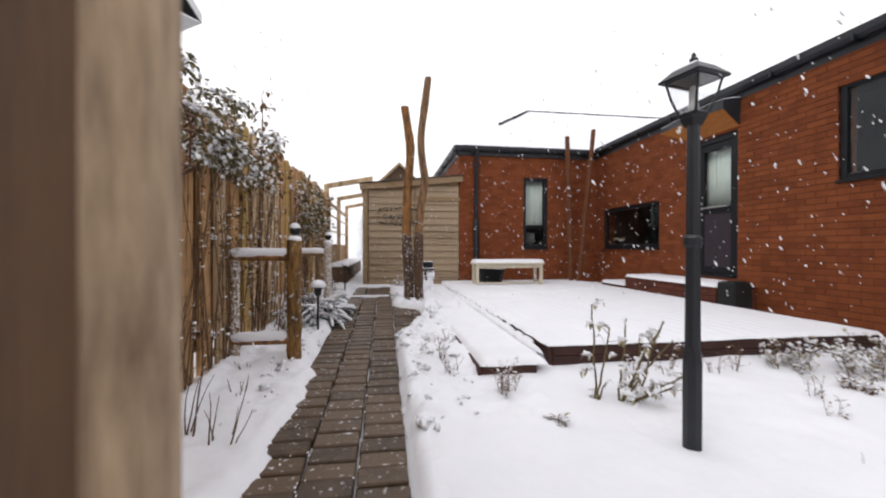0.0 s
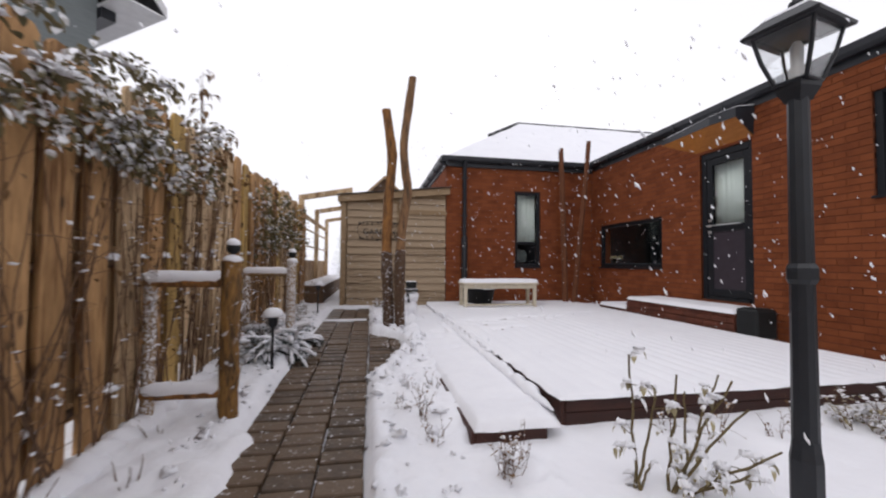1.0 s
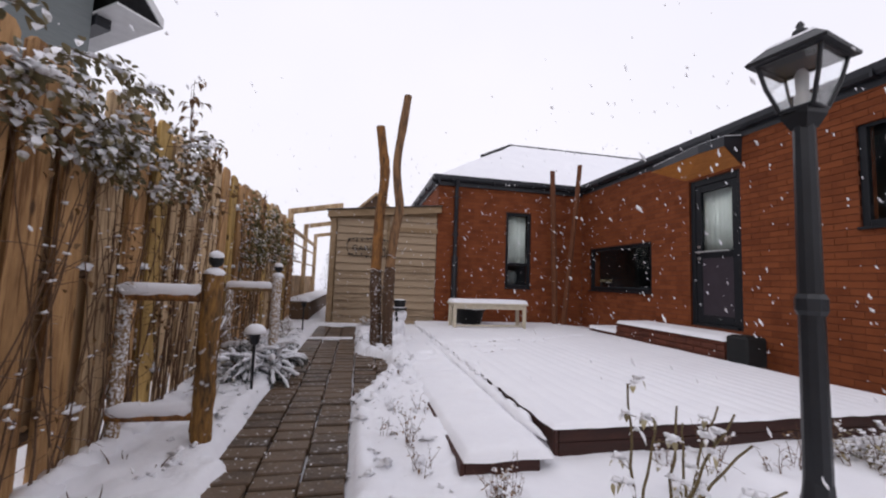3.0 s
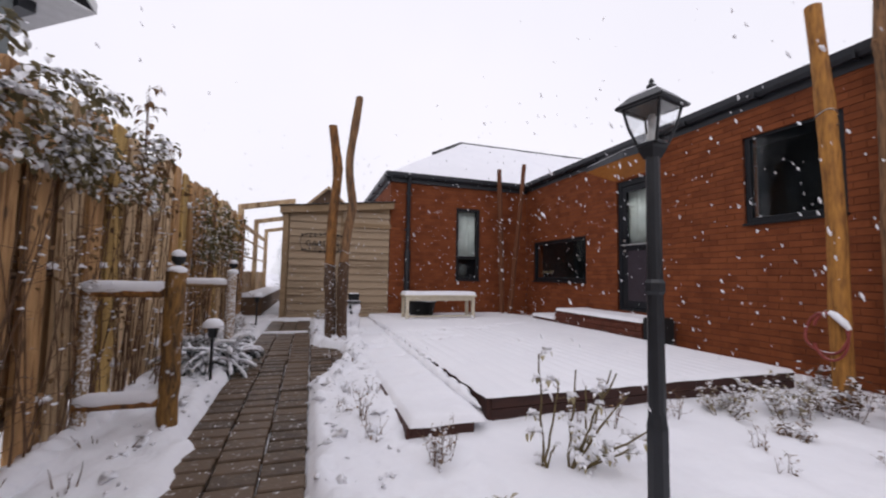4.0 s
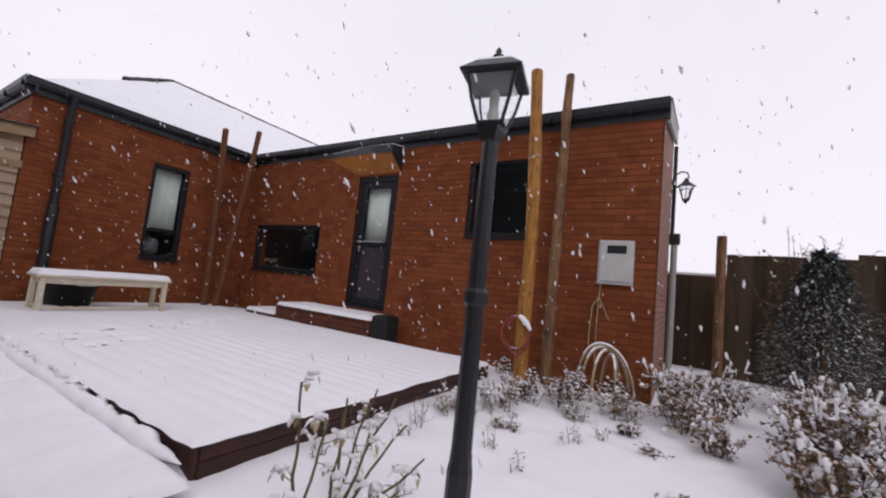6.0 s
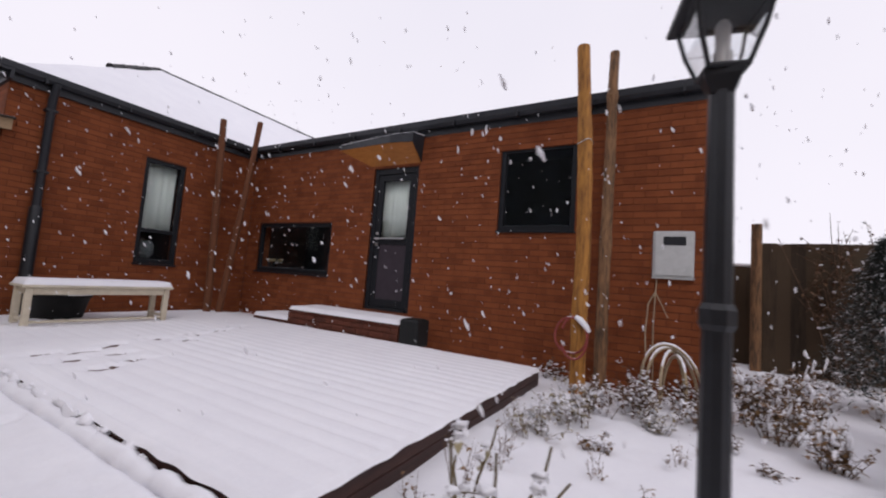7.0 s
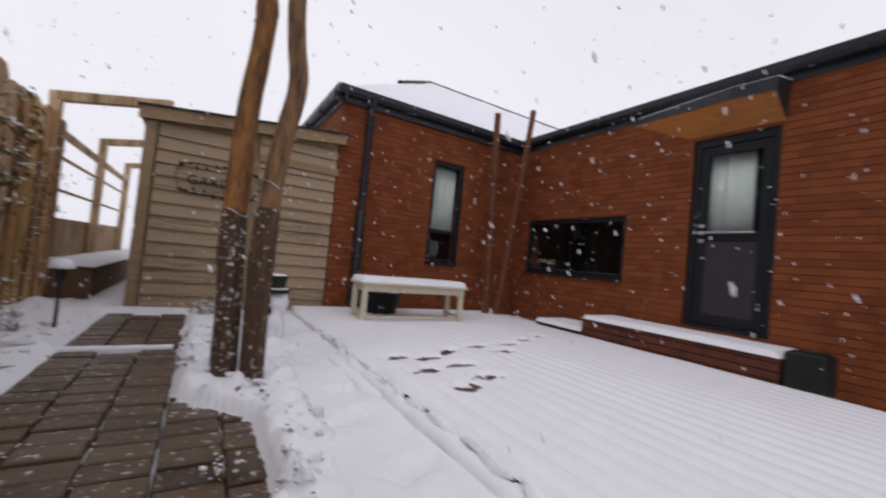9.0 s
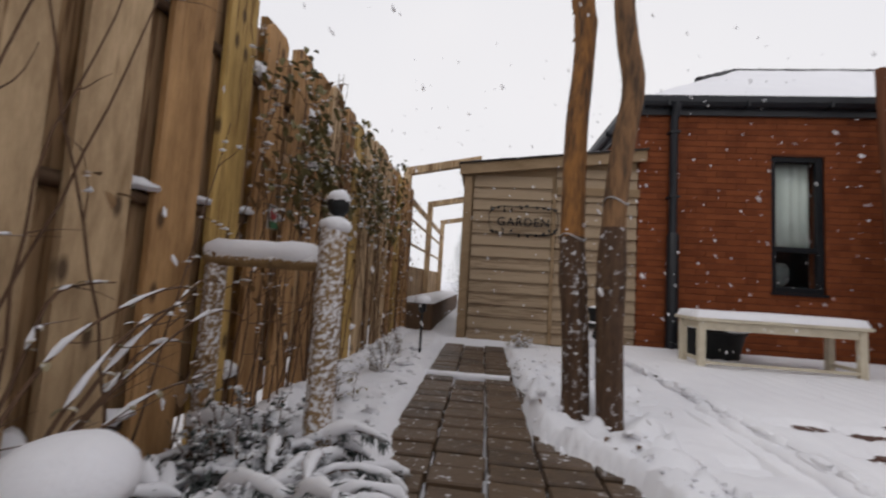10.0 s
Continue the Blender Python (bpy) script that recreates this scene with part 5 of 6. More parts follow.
let.matrix_basis = pose(0.79, SY - 0.03, 1.485, 90, 0, 0)
rr = random.Random(4)
for sgn, zc in ((1, 1.68), (-1, 1.43)):
    q = Geo()
    q.tube([(0.79 + 0.40 * math.cos(a), SY - 0.028, zc + sgn * 0.035 * math.sin(2 * a) ** 2 + sgn * 0.05 * (1 - abs(math.cos(a)))) for a in np.linspace(0.05, 3.09, 30)], 0.006, 5)
    for i in range(12):
        a = 0.15 + 2.84 * i / 11
        c = Vector((0.79 + 0.40 * math.cos(a), SY - 0.03, zc + sgn * 0.05 * (1 - abs(math.cos(a)))))
        an = rr.uniform(0, 6.28)
        q.leaf(c, (math.cos(an), 0, math.sin(an)), (0, -1, 0), 0.055, 0.028)
        q.ball(c + Vector((0, 0, 0.02 * sgn)), 0.012, 6, 4)
    part("scroll", q, M_BLACKWIRE, sign)
for s in (-1, 1):
    q = Geo()
    q.tube([(0.79 + s * (0.40 + 0.03 * math.sin(t * 3)), SY - 0.028, 1.44 + 0.24 * t) for t in np.linspace(0, 1, 10)], 0.005, 5)
    part("side_stem", q, M_BLACKWIRE, sign)

# ---- pergola ----
per = thing("pergola", (-0.3, 12, 0), "weathered timber pergola frames beside the shed", "pergola")
for i, y in enumerate((10.0, 12.33, 14.66)):
    q = Geo()
    q.cbox(-0.83, y - 0.05, 0.0, -0.73, y + 0.05, 2.24, 0.006)
    part("post", q, M_FENCE, per)
    q = Geo()
    A = [(-0.83, 2.17), (0.23, 2.37), (0.23, 2.47), (-0.83, 2.27)]
    vs = [(x, yy, z) for yy in (y - 0.052, y + 0.052) for x, z in A]
    q.add(vs, [(0, 1, 2, 3), (7, 6, 5, 4), (0, 4, 5, 1), (1, 5, 6, 2), (2, 6, 7, 3), (3, 7, 4, 0)])
    part("beam", q, M_FENCE, per)
for z in (1.86, 1.62, 1.25):
    q = Geo()
    q.cbox(-0.80, 10.05, z, -0.76, 14.6, z + (0.09 if z > 1.8 else 0.03), 0.004)
    part("side_rail", q, M_FENCE, per)
q = Geo()
q.cbox(-0.95, 10.05, 0.0, -0.85, 15.0, 0.95, 0.006)
solo("boarding", q, M_FENCE, "low brown timber boarding beyond the fence", "boarding")
q = Geo()
q.cbox(-0.80, 10.2, 0.0, -0.35, 15.5, 0.42, 0.02)
solo("raised_bed", q, M_FENCE_D, "long raised timber bed under snow", "raised bed")
solo("bed_snow", snow_sheet(-0.83, -0.33, 10.18, 15.5, 0.42, 0.07, 0.08, False, False, 2.0), M_SNOW, "snow heaped on the raised bed", "snow", kind="structure")

# ---- plants ----
def rand_dir(rr, lo, hi):
    a, e = rr.uniform(0, 6.283), rr.uniform(lo, hi)
    return Vector((math.cos(a) * math.cos(e), math.sin(a) * math.cos(e), math.sin(e)))


def twig(q, rr, p, d, ln, r, seg=5, bend=0.25, up=0.0, n=5, mi=0):
    """A crooked tapering twig; returns its points."""
    pts, d = [Vector(p)], Vector(d).normalized()
    for i in range(seg):
        d = (d + Vector((rr.uniform(-bend, bend), rr.uniform(-bend, bend), rr.uniform(-bend, bend) + up))).normalized()
        pts.append(pts[-1] + d * ln / seg)
    q.tube(pts, [r * (1 - 0.75 * i / seg) for i in range(seg + 1)], n, mi, False)
    return pts


def shrub(x, y, rad, h, stems, leaves, seed, label, leaf_mat, leaf_len=0.04, snow_n=40, spread=0.9, name="shrub", stem_r=0.005, category="shrub", side=2, stem_mat=None, caps=0.0):
    """Stems from one root, with leaves along them and tufts of snow."""
    rr = random.Random(seed)
    z = gz(y) - 0.02
    sh = thing(name, (x, y, z), label, category, "frosted shrubs")
    gl, gn = Geo(), Geo()
    tips = []
    for i in range(stems):
        gs = Geo()
        a = rr.uniform(0, 6.283)
        out = rr.uniform(0, 1) * spread
        d = Vector((math.cos(a) * out * rad / h, math.sin(a) * out * rad / h, 1))
        p0 = (x + math.cos(a) * rad * 0.35 * rr.random(), y + math.sin(a) * rad * 0.35 * rr.random(), z)
        pts = twig(gs, rr, p0, d, h * rr.uniform(0.6, 1.1), stem_r, 5, 0.16)
        tips.append(pts)
        for _ in range(side):
            j = rr.randrange(2, 5)
            tips.append([pts[j]] + twig(gs, rr, pts[j], rand_dir(rr, 0.0, 1.2), h * 0.3, stem_r * 0.6, 3, 0.25)[1:])
        part("stem", gs, stem_mat or M_STEM, sh)
    for i in range(leaves):
        pts = rr.choice(tips)
        j = rr.randrange(1, len(pts))
        p = pts[j - 1].lerp(pts[j], rr.random())
        gl.leaf(p, rand_dir(rr, -0.5, 0.9), (0, 0, 1), leaf_len * rr.uniform(0.6, 1.3), leaf_len * 0.55)
    for i in range(snow_n):
        pts = rr.choice(tips)
        j = rr.randrange(2, len(pts)) if len(pts) > 2 else 1
        s = leaf_len * rr.uniform(0.12, 0.38)
        gn.ball(pts[j - 1].lerp(pts[j], rr.random()) + Vector((0, 0, s * 0.4)), (s * rr.uniform(0.8, 1.8), s * rr.uniform(0.8, 1.8), s * 0.6), 6, 4, 0, 0.9)
    if caps:
        for pts in tips:
            if rr.random() < 0.4:
                s = caps * rr.uniform(0.4, 1.0)
                gn.ball(pts[-1], (s, s, s * rr.uniform(1.0, 2.0)), 8, 6, 0, 0.8)
                gn.tube([pts[-2].lerp(pts[-1], 0.2), pts[-2].lerp(pts[-1], 0.6), pts[-1] + Vector((0, 0, s))], [s * 0.3, s * rr.uniform(0.6, 1.0), s * 0.5], 6)
    if leaves:
        part("foliage", gl, leaf_mat, sh, kind="stuff")
    if snow_n:
        part("settled_snow", gn, M_SNOW, sh, kind="stuff")
    return sh


# rose bushes and dried stalks in the snow before the deck
def rose_bush(x, y, canes, seed, label):
    """Thick pruned canes (sideways reach, height, leaf clumps) with drooping snow-laden leaves."""
    rr = random.Random(seed)
    z = gz(y)
    rb = thing("rose_bush", (x, y, z), label, "rose bush", "frosted shrubs")
    gl, gn = Geo(), Geo()
    for reach, high, clumps in canes:
        gs = Geo()
        tip = Vector((reach * 0.9 + rr.uniform(-0.04, 0.04), -reach * 0.44 + rr.uniform(-0.06, 0.06), high + 0.06))
        pts = []
        for k in range(9):
            t = k / 8
            pts.append(Vector((x, y, z - 0.04)) + Vector((tip.x * t ** 1.2, tip.y * t ** 1.2, tip.z * t)) + Vector((rr.uniform(-1, 1), rr.uniform(-1, 1), 0)) * 0.009)
        gs.tube(pts, [0.0078 - 0.0035 * k / 8 for k in range(9)], 7)
        for c in range(clumps):
            k = rr.randrange(3, 9)
            base = pts[k - 1].lerp(pts[k], rr.random())
            tw = twig(gs, rr, base, rand_dir(rr, -0.2, 0.7), rr.uniform(0.03, 0.09), 0.0026, 4, 0.2)
            for _ in range(rr.randrange(2, 5)):
                d = rand_dir(rr, -0.7, 0.3)
                gl.leaf(tw[-1] + d * 0.008, d, (0, 0, 1), rr.uniform(0.026, 0.044), rr.uniform(0.016, 0.024), 0, rr.uniform(0.4, 0.9))
            e = rr.uniform(0.010, 0.019)
            gn.ball(tw[-1] + Vector((0, 0, e * 0.4)), (e * 1.3, e * 1.1, e * 0.75), 9, 7, 0, 1.4, -0.3)
        part("cane", gs, M_CANE_GREEN, rb)
    part("foliage", gl, M_LEAF_ROSE, rb, kind="stuff")
    part("settled_snow", gn, M_SNOW, rb, kind="stuff")


M_CANE_GREEN = mat("olive_brown_cane", (0.16, 0.12, 0.05), (0.07, 0.05, 0.025), 20, 0.7, 0.3, 60, snow=1.9)
M_LEAF_ROSE = mat("snowy_olive_leaf", (0.36, 0.31, 0.18), (0.17, 0.14, 0.08), 12, 0.7, 0.2, 60, vary=0.6, island=True, snow=1.15)
rose_bush(1.80, 3.15, [(0.0, 0.60, 9), (0.04, 0.44, 3), (0.05, 0.12, 3)], 21, "upright rose bush with curled frosted leaves in snow")
rose_bush(1.92, 3.12, [(0.19, 0.52, 6), (0.28, 0.42, 2), (0.08, 0.52, 2), (0.40, 0.25, 14), (0.28, 0.15, 9), (0.12, 0.2, 4)], 22, "spreading rose bush with leaves bowed under snow")
rose_bush(2.22, 3.34, [(0.0, 0.34, 3), (0.14, 0.46, 4)], 23, "thin rose canes with a few snow-capped leaves")
for i, (x, y, r, h, n) in enumerate([(0.95, 3.95, 0.13, 0.30, 9), (1.27, 3.34, 0.14, 0.25, 20), (1.0, 3.7, 0.1, 0.24, 7), (0.82, 4.1, 0.08, 0.2, 5), (1.12, 4.5, 0.08, 0.2, 5), (0.93, 4.45, 0.08, 0.16, 5), (1.38, 3.42, 0.05, 0.26, 3), (1.05, 5.4, 0.10, 0.14, 6), (0.86, 5.9, 0.12, 0.1, 6)]):
    shrub(x, y, r, h, n, n * 5, 30 + i, "dried perennial stalks poking through the snow", M_LEAF_BR, 0.022, n * 4, 0.8, name="dried_stalks", stem_r=0.0028, category="dried plant", side=1)
shrub(1.44, 2.9, 0.07, 0.09, 9, 60, 41, "small leafy plant capped with snow", M_LEAF_PALE, 0.04, 26, 1.2, name="small_plant", stem_r=0.003)
# bare stalks in the bed by the fence
for i, (x, y, r, h, n) in enumerate([(-0.27, 2.92, 0.16, 0.36, 6), (-0.45, 2.98, 0.1, 0.5, 5), (-0.40, 3.55, 0.12, 0.16, 5), (-0.5, 4.0, 0.1, 0.14, 4), (-0.45, 2.45, 0.12, 0.3, 5), (-0.32, 3.9, 0.06, 0.12, 3)]):
    shrub(x, y, r, h, n, 0, 50 + i, "bare reddish stalks standing in the snow bed", M_LEAF_BR, 0.02, n, 0.9, name="bare_stalks", stem_r=0.005, category="dried plant", side=0)
# border along the brick wall
BORDER = [(3.55, 3.45, 0.28, 0.30, 18, 330, M_LEAF_PALE), (3.95, 3.28, 0.32, 0.36, 20, 420, M_LEAF_PALE), (4.35, 3.2, 0.3, 0.40, 18, 420, M_LEAF_DK), (4.6, 2.9, 0.32, 0.42, 18, 460, M_LEAF_DK), (4.95, 2.95, 0.26, 0.42, 16, 380, M_LEAF_DK), (5.1, 2.5, 0.26, 0.40, 16, 380, M_LEAF_DK), (4.7, 2.45, 0.3, 0.34, 18, 420, M_LEAF_BR), (4.3, 2.75, 0.22, 0.26, 14, 220, M_LEAF_PALE), (5.3, 3.75, 0.2, 0.3, 10, 160, M_LEAF_DK), (5.25, 4.4, 0.18, 0.16, 8, 90, M_LEAF_DK), (3.6, 3.05, 0.16, 0.16, 10, 90, M_LEAF_BR), (3.3, 1.95, 0.18, 0.10, 16, 170, M_LEAF_PALE), (3.9, 2.1, 0.16, 0.15, 10, 130, M_LEAF_DK), (4.3, 2.3, 0.14, 0.16, 10, 110, M_LEAF_DK)]
for i, (x, y, r, h, n, lv, mt) in enumerate(BORDER):
    shrub(x, y, r, h, n, lv, 60 + i, "low border shrub thick with snow and frost" if mt is M_LEAF_PALE else "dark twiggy border shrub dusted with snow", mt, 0.036, int(lv * 0.5), 1.0, name="border_shrub", stem_r=0.0035, side=3)
for i, (x, y, r, h, n, lv, mt) in enumerate([(4.75, 1.95, 0.32, 0.55, 24, 700, M_LEAF_BR), (5.15, 2.05, 0.26, 0.52, 20, 560, M_LEAF_DK), (4.35, 1.75, 0.2, 0.36, 16, 320, M_LEAF_BR), (5.5, 1.65, 0.35, 0.6, 22, 560, M_LEAF_DK), (4.05, 1.2, 0.40, 0.62, 34, 1200, M_LEAF_DK), (3.65, 0.85, 0.42, 0.60, 34, 1300, M_LEAF_BR), (4.6, 1.1, 0.40, 0.66, 30, 1000, M_LEAF_DK), (3.75, 1.3, 0.25, 0.40, 22, 560, M_LEAF_BR), (4.2, 0.6, 0.4, 0.7, 28, 900, M_LEAF_DK), (5.2, 1.0, 0.4, 0.62, 22, 600, M_LEAF_BR)]):
    shrub(x, y, r, h, n, lv, 160 + i, "upright brown shrub with snow tufts on its spires", mt, 0.044, int(lv * 0.14), 0.8, name="border_shrub", stem_r=0.0035, side=3, caps=0.0165)
for i, (x, y, h, n) in enumerate([(3.2, 3.0, 0.2, 4), (3.0, 2.75, 0.16, 3), (3.7, 2.6, 0.2, 5), (4.0, 2.5, 0.2, 5), (2.9, 3.45, 0.22, 4), (3.1, 3.5, 0.3, 5), (2.55, 3.5, 0.34, 5), (2.35, 3.62, 0.2, 4)]):
    shrub(x, y, 0.1, h, n, n * 5, 90 + i, "thin dead stalks sticking out of the snow", M_LEAF_BR, 0.025, n * 3, 0.9, name="dried_stalks", stem_r=0.003, category="dried plant", side=2)

# prostrate conifer by the path
con = thing("conifer", (-0.25, 5.75, -0.02), "low spreading conifer with sprays weighed down by snow", "shrub")
rr = random.Random(77)
gs, gl, gn = Geo(), Geo(), Geo()
for i in range(170):
    a = rr.uniform(0, 6.283)
    ln = rr.uniform(0.18, 0.44)
    p0 = Vector((-0.22 + rr.uniform(-0.2, 0.12), 5.86 + rr.uniform(-0.28, 0.25), gz(5.7) + rr.uniform(0, 0.14)))
    d = Vector((math.cos(a), math.sin(a), rr.uniform(0.6, 1.9)))
    gs = Geo()
    pts = twig(gs, rr, p0, d, ln, 0.006, 7, 0.16, -0.24)
    part("branch", gs, M_STEM, con)
    for j in range(1, len(pts)):
        for _ in range(12):
            p = pts[j - 1].lerp(pts[j], rr.random())
            dd = (pts[j] - pts[j - 1]).normalized() + rand_dir(rr, -0.6, 0.6) * 0.9
            gl.leaf(p, dd, (0, 0, 1), 0.05, 0.012)
    k0 = rr.randrange(1, 3)
    run = [p + Vector((0, 0, 0.014)) for p in pts[k0:]]
    gn.tube(run, [rr.uniform(0.008, 0.025) * (0.55 if k in (0, len(run) - 1) else 1) for k in range(len(run))], 8)
    gn.ball(rr.choice(run), (0.022, 0.02, 0.014), 7, 5, 0, 0.8)
part("needles", gl, M_CONIFER, con, kind="stuff")
part("settled_snow", gn, M_SNOW, con, kind="stuff")
# darker low shrub near the fence behind it
shrub(-0.43, 5.95, 0.24, 0.40, 22, 900, 130, "dense low evergreen by the fence, half snowed in", M_CONIFER, 0.032, 160, 1.0, name="evergreen", side=3)
shrub(-0.45, 5.0, 0.16, 0.42, 12, 150, 131, "leafy bed plant with snow on its twigs", M_LEAF_PALE, 0.03, 60, 0.8, name="bed_plant", stem_r=0.003)
shrub(-0.42, 6.9, 0.18, 0.3, 12, 130, 132, "twiggy bed plant covered with snow", M_LEAF_PALE, 0.03, 80, 0.9, name="bed_plant", stem_r=0.003)
shrub(-0.40, 7.6, 0.18, 0.32, 12, 130, 133, "twiggy bed plant covered with snow", M_LEAF_PALE, 0.03, 80, 0.9, name="bed_plant", stem_r=0.003)
shrub(-0.45, 8.3, 0.18, 0.34, 12, 130, 134, "twiggy bed plant covered with snow", M_LEAF_PALE, 0.03, 80, 0.9, name="bed_plant", stem_r=0.003)
shrub(0.78, 9.3, 0.22, 0.24, 14, 160, 135, "snowy plant at the foot of the shed", M_LEAF_PALE, 0.035, 110, 1.0, name="bed_plant", stem_r=0.003)


def climber(y, top_z, stems, leaves, seed, label, leaf_mat, leaf_len=0.045, zl=(0.3, 1.9), width=0.3, snow_n=30, tall=0.0, reach=0.1):
    """Wiry stems trained up the fence, with leaves and caught snow."""
    rr = random.Random(seed)
    cl = thing("climbing_rose", (FX + 0.08, y, gz(y)), label, "climbing plant", "climbers on the fence")
    gl, gn = Geo(), Geo()
    spots = []
    for i in range(stems):
        gs = Geo()
        yy = y + rr.uniform(-width, width) * 0.5
        pts = []
        n = 14
        lean = rr.uniform(-1.1, 1.1) * width
        sway, ph = rr.uniform(0.01, 0.04), rr.uniform(0, 6)
        tz = top_z * rr.uniform(0.75, 1.0) + (tall if i < 2 else 0)
        for j in range(n + 1):
            t = j / n
            pts.append(Vector((FX + 0.035 + reach * 0.5 * (0.5 + 0.5 * math.sin(ph + 4 * t)) * t + 0.006 * rr.random(), yy + lean * t + sway * math.sin(ph + 7 * t) + rr.uniform(-0.008, 0.008), gz(y) + tz * t)))
        gs.tube(pts, [0.0048 - 0.003 * j / n for j in range(n + 1)], 6, 0, False)
        for j in range(2, n + 1):
            if zl[0] < pts[j].z < zl[1] + tall:
                spots.append(pts[j].lerp(pts[j - 1], rr.random()))
            if rr.random() < 0.4:
                tw = twig(gs, rr, pts[j], Vector((rr.uniform(0.1, 0.7), rr.uniform(-1, 1), rr.uniform(-0.2, 0.6))), rr.uniform(0.08, 0.24), 0.0024, 5, 0.22)
                if tw[-1].x > FX + 0.03:
                    spots += tw[2:]
        part("stem", gs, M_STEM, cl)
    front = [s for s in spots if s.x > FX + 0.02]
    spots = [s for s in front if zl[0] < s.z < zl[1] + tall] or front or [Vector((FX + 0.05, y, gz(y) + 1.2))]
    for i in range(leaves):
        p = rr.choice(spots)
        p = p + Vector((rr.uniform(0, 0.06), rr.uniform(-0.07, 0.07), rr.uniform(-0.06, 0.06)))
        d = rand_dir(rr, -1.0, 0.4)
        d.x = abs(d.x) * 0.6
        gl.leaf(p, d, (0, 0, 1), leaf_len * rr.uniform(0.7, 1.3), leaf_len * 0.6)
    for i in range(snow_n):
        p = rr.choice(spots)
        s = rr.uniform(0.004, 0.012) * (1.7 if leaf_mat is M_LEAF else 0.9)
        gn.ball(p + Vector((0, 0, s * 0.5)), (s * rr.uniform(0.8, 1.5), s * rr.uniform(0.8, 2.0), s * 0.8), 8, 6, 0, 1.3, -0.2)
    if leaves:
        part("foliage", gl, leaf_mat, cl, kind="stuff")
    part("caught_snow", gn, M_SNOW, cl, kind="stuff")
    return cl


CLIMB = [(1.75, 1.9, 3, 26, 0.4), (2.45, 1.9, 4, 50, 0.6), (3.3, 1.6, 4, 50, 0.7), (4.0, 1.5, 4, 60, 0.7), (4.5, 1.5, 4, 60, 0.6), (4.9, 1.5, 4, 60, 0.6), (5.6, 1.5, 2, 5, 0.5), (6.4, 1.7, 3, 24, 0.5), (6.9, 1.7, 4, 60, 0.5), (8.7, 1.7, 5, 110, 0.7), (9.4, 1.7, 5, 110, 0.7)]
for i, (y, tz, n, lv, wv) in enumerate(CLIMB):
    climber(y, tz, n, lv, 200 + i, "bare climbing rose stems with withered leaves on the fence", M_LEAF_BR, 0.035, width=wv, snow_n=46)
climber(3.0, 2.1, 7, 420, 219, "leafy climber drooping over the near fence boards under snow", M_LEAF, 0.056, (1.35, 2.1), 0.8, 120, reach=0.2)
climber(3.6, 2.08, 9, 700, 220, "leafy climber hanging over the fence under snow", M_LEAF, 0.05, (1.4, 2.08), 0.9, 200, reach=0.22)
climber(4.2, 1.95, 7, 560, 221, "leafy climber massed on the fence top under snow", M_LEAF, 0.046, (1.4, 1.9), 0.4, 140, reach=0.18)
climber(4.62, 1.85, 4, 40, 222, "climbing rose with withered leaves on the fence", M_LEAF_BR, 0.05, (1.3, 1.9), 0.3, 30)


def tall_shoot(y, z1, n, spread, lv, seed, label, lean=0.0):
    """Long shoots that rise from the fence foot and nod above its top."""
    rr = random.Random(seed)
    ts = thing("rose_shoot", (FX + 0.1, y, gz(y)), label, "climbing plant", "climbers on the fence")
    gl = Geo()
    for i in range(n):
        gs = Geo()
        yt, zt = y + lean + rr.uniform(-spread, spread), z1 - rr.uniform(0, 0.25)
        pts = [Vector((FX + 0.05 + 0.10 * t + 0.012 * math.sin(9 * t + i), y + (yt - y) * t ** 3 + 0.02 * math.sin(6 * t + i), gz(y) + (zt - gz(y)) * t)) for t in np.linspace(0, 1, 16)]
        gs.tube(pts, [0.0048 - 0.0032 * k / 15 for k in range(16)], 6, 0, False)
        for k in range(lv):
            p = pts[15 - k % 4].lerp(pts[14 - k % 4], rr.random())
            d = rand_dir(rr, -0.3, 0.6)
            tw = twig(gs, rr, p, d, rr.uniform(0.03, 0.09), 0.0022, 4, 0.15)
            for tip in (tw[-1], tw[-2]):
                gl.leaf(tip, Vector((d.x, d.y, rr.uniform(-0.5, 0.1))), (0, 0, 1), 0.05 * rr.uniform(0.7, 1.2), 0.033 * rr.uniform(0.8, 1.1), 0, rr.uniform(0.5, 0.9))
        part("stem", gs, M_STEM_BARE, ts)
    part("foliage", gl, M_LEAF_BR, ts, kind="stuff")


tall_shoot(4.75, 2.36, 5, 0.08, 5, 71, "tall rose shoots with curled leaves above the fence", -0.16)
tall_shoot(4.95, 2.12, 5, 0.12, 5, 72, "nodding rose shoots with brown leaves over the fence", 0.28)
tall_shoot(6.9, 2.05, 3, 0.15, 2, 73, "thin rose shoot tipping over the fence top")
climber(5.25, 1.85, 4, 40, 223, "climbing rose with drooping brown leaves at the fence top", M_LEAF_BR, 0.06, (1.72, 2.0), 0.5, 20, 0.3)
climber(7.3, 1.85, 7, 260, 224, "green climber with snow-laden leaves on the fence", M_LEAF_G, 0.06, (1.1, 1.9), 0.7, 90, reach=0.2)
climber(7.95, 1.8, 7, 260, 225, "green climber with snow-laden leaves near the pergola", M_LEAF_G, 0.06, (1.1, 1.9), 0.7, 90, reach=0.2)
climber(6.35, 1.9, 5, 150, 227, "green and brown climber dusted with snow on the fence", M_LEAF_G, 0.05, (1.0, 1.95), 0.6, 60, reach=0.16)
climber(6.85, 1.9, 5, 170, 228, "green and brown climber dusted with snow on the fence", M_LEAF_G, 0.05, (1.0, 1.95), 0.6, 60, reach=0.16)
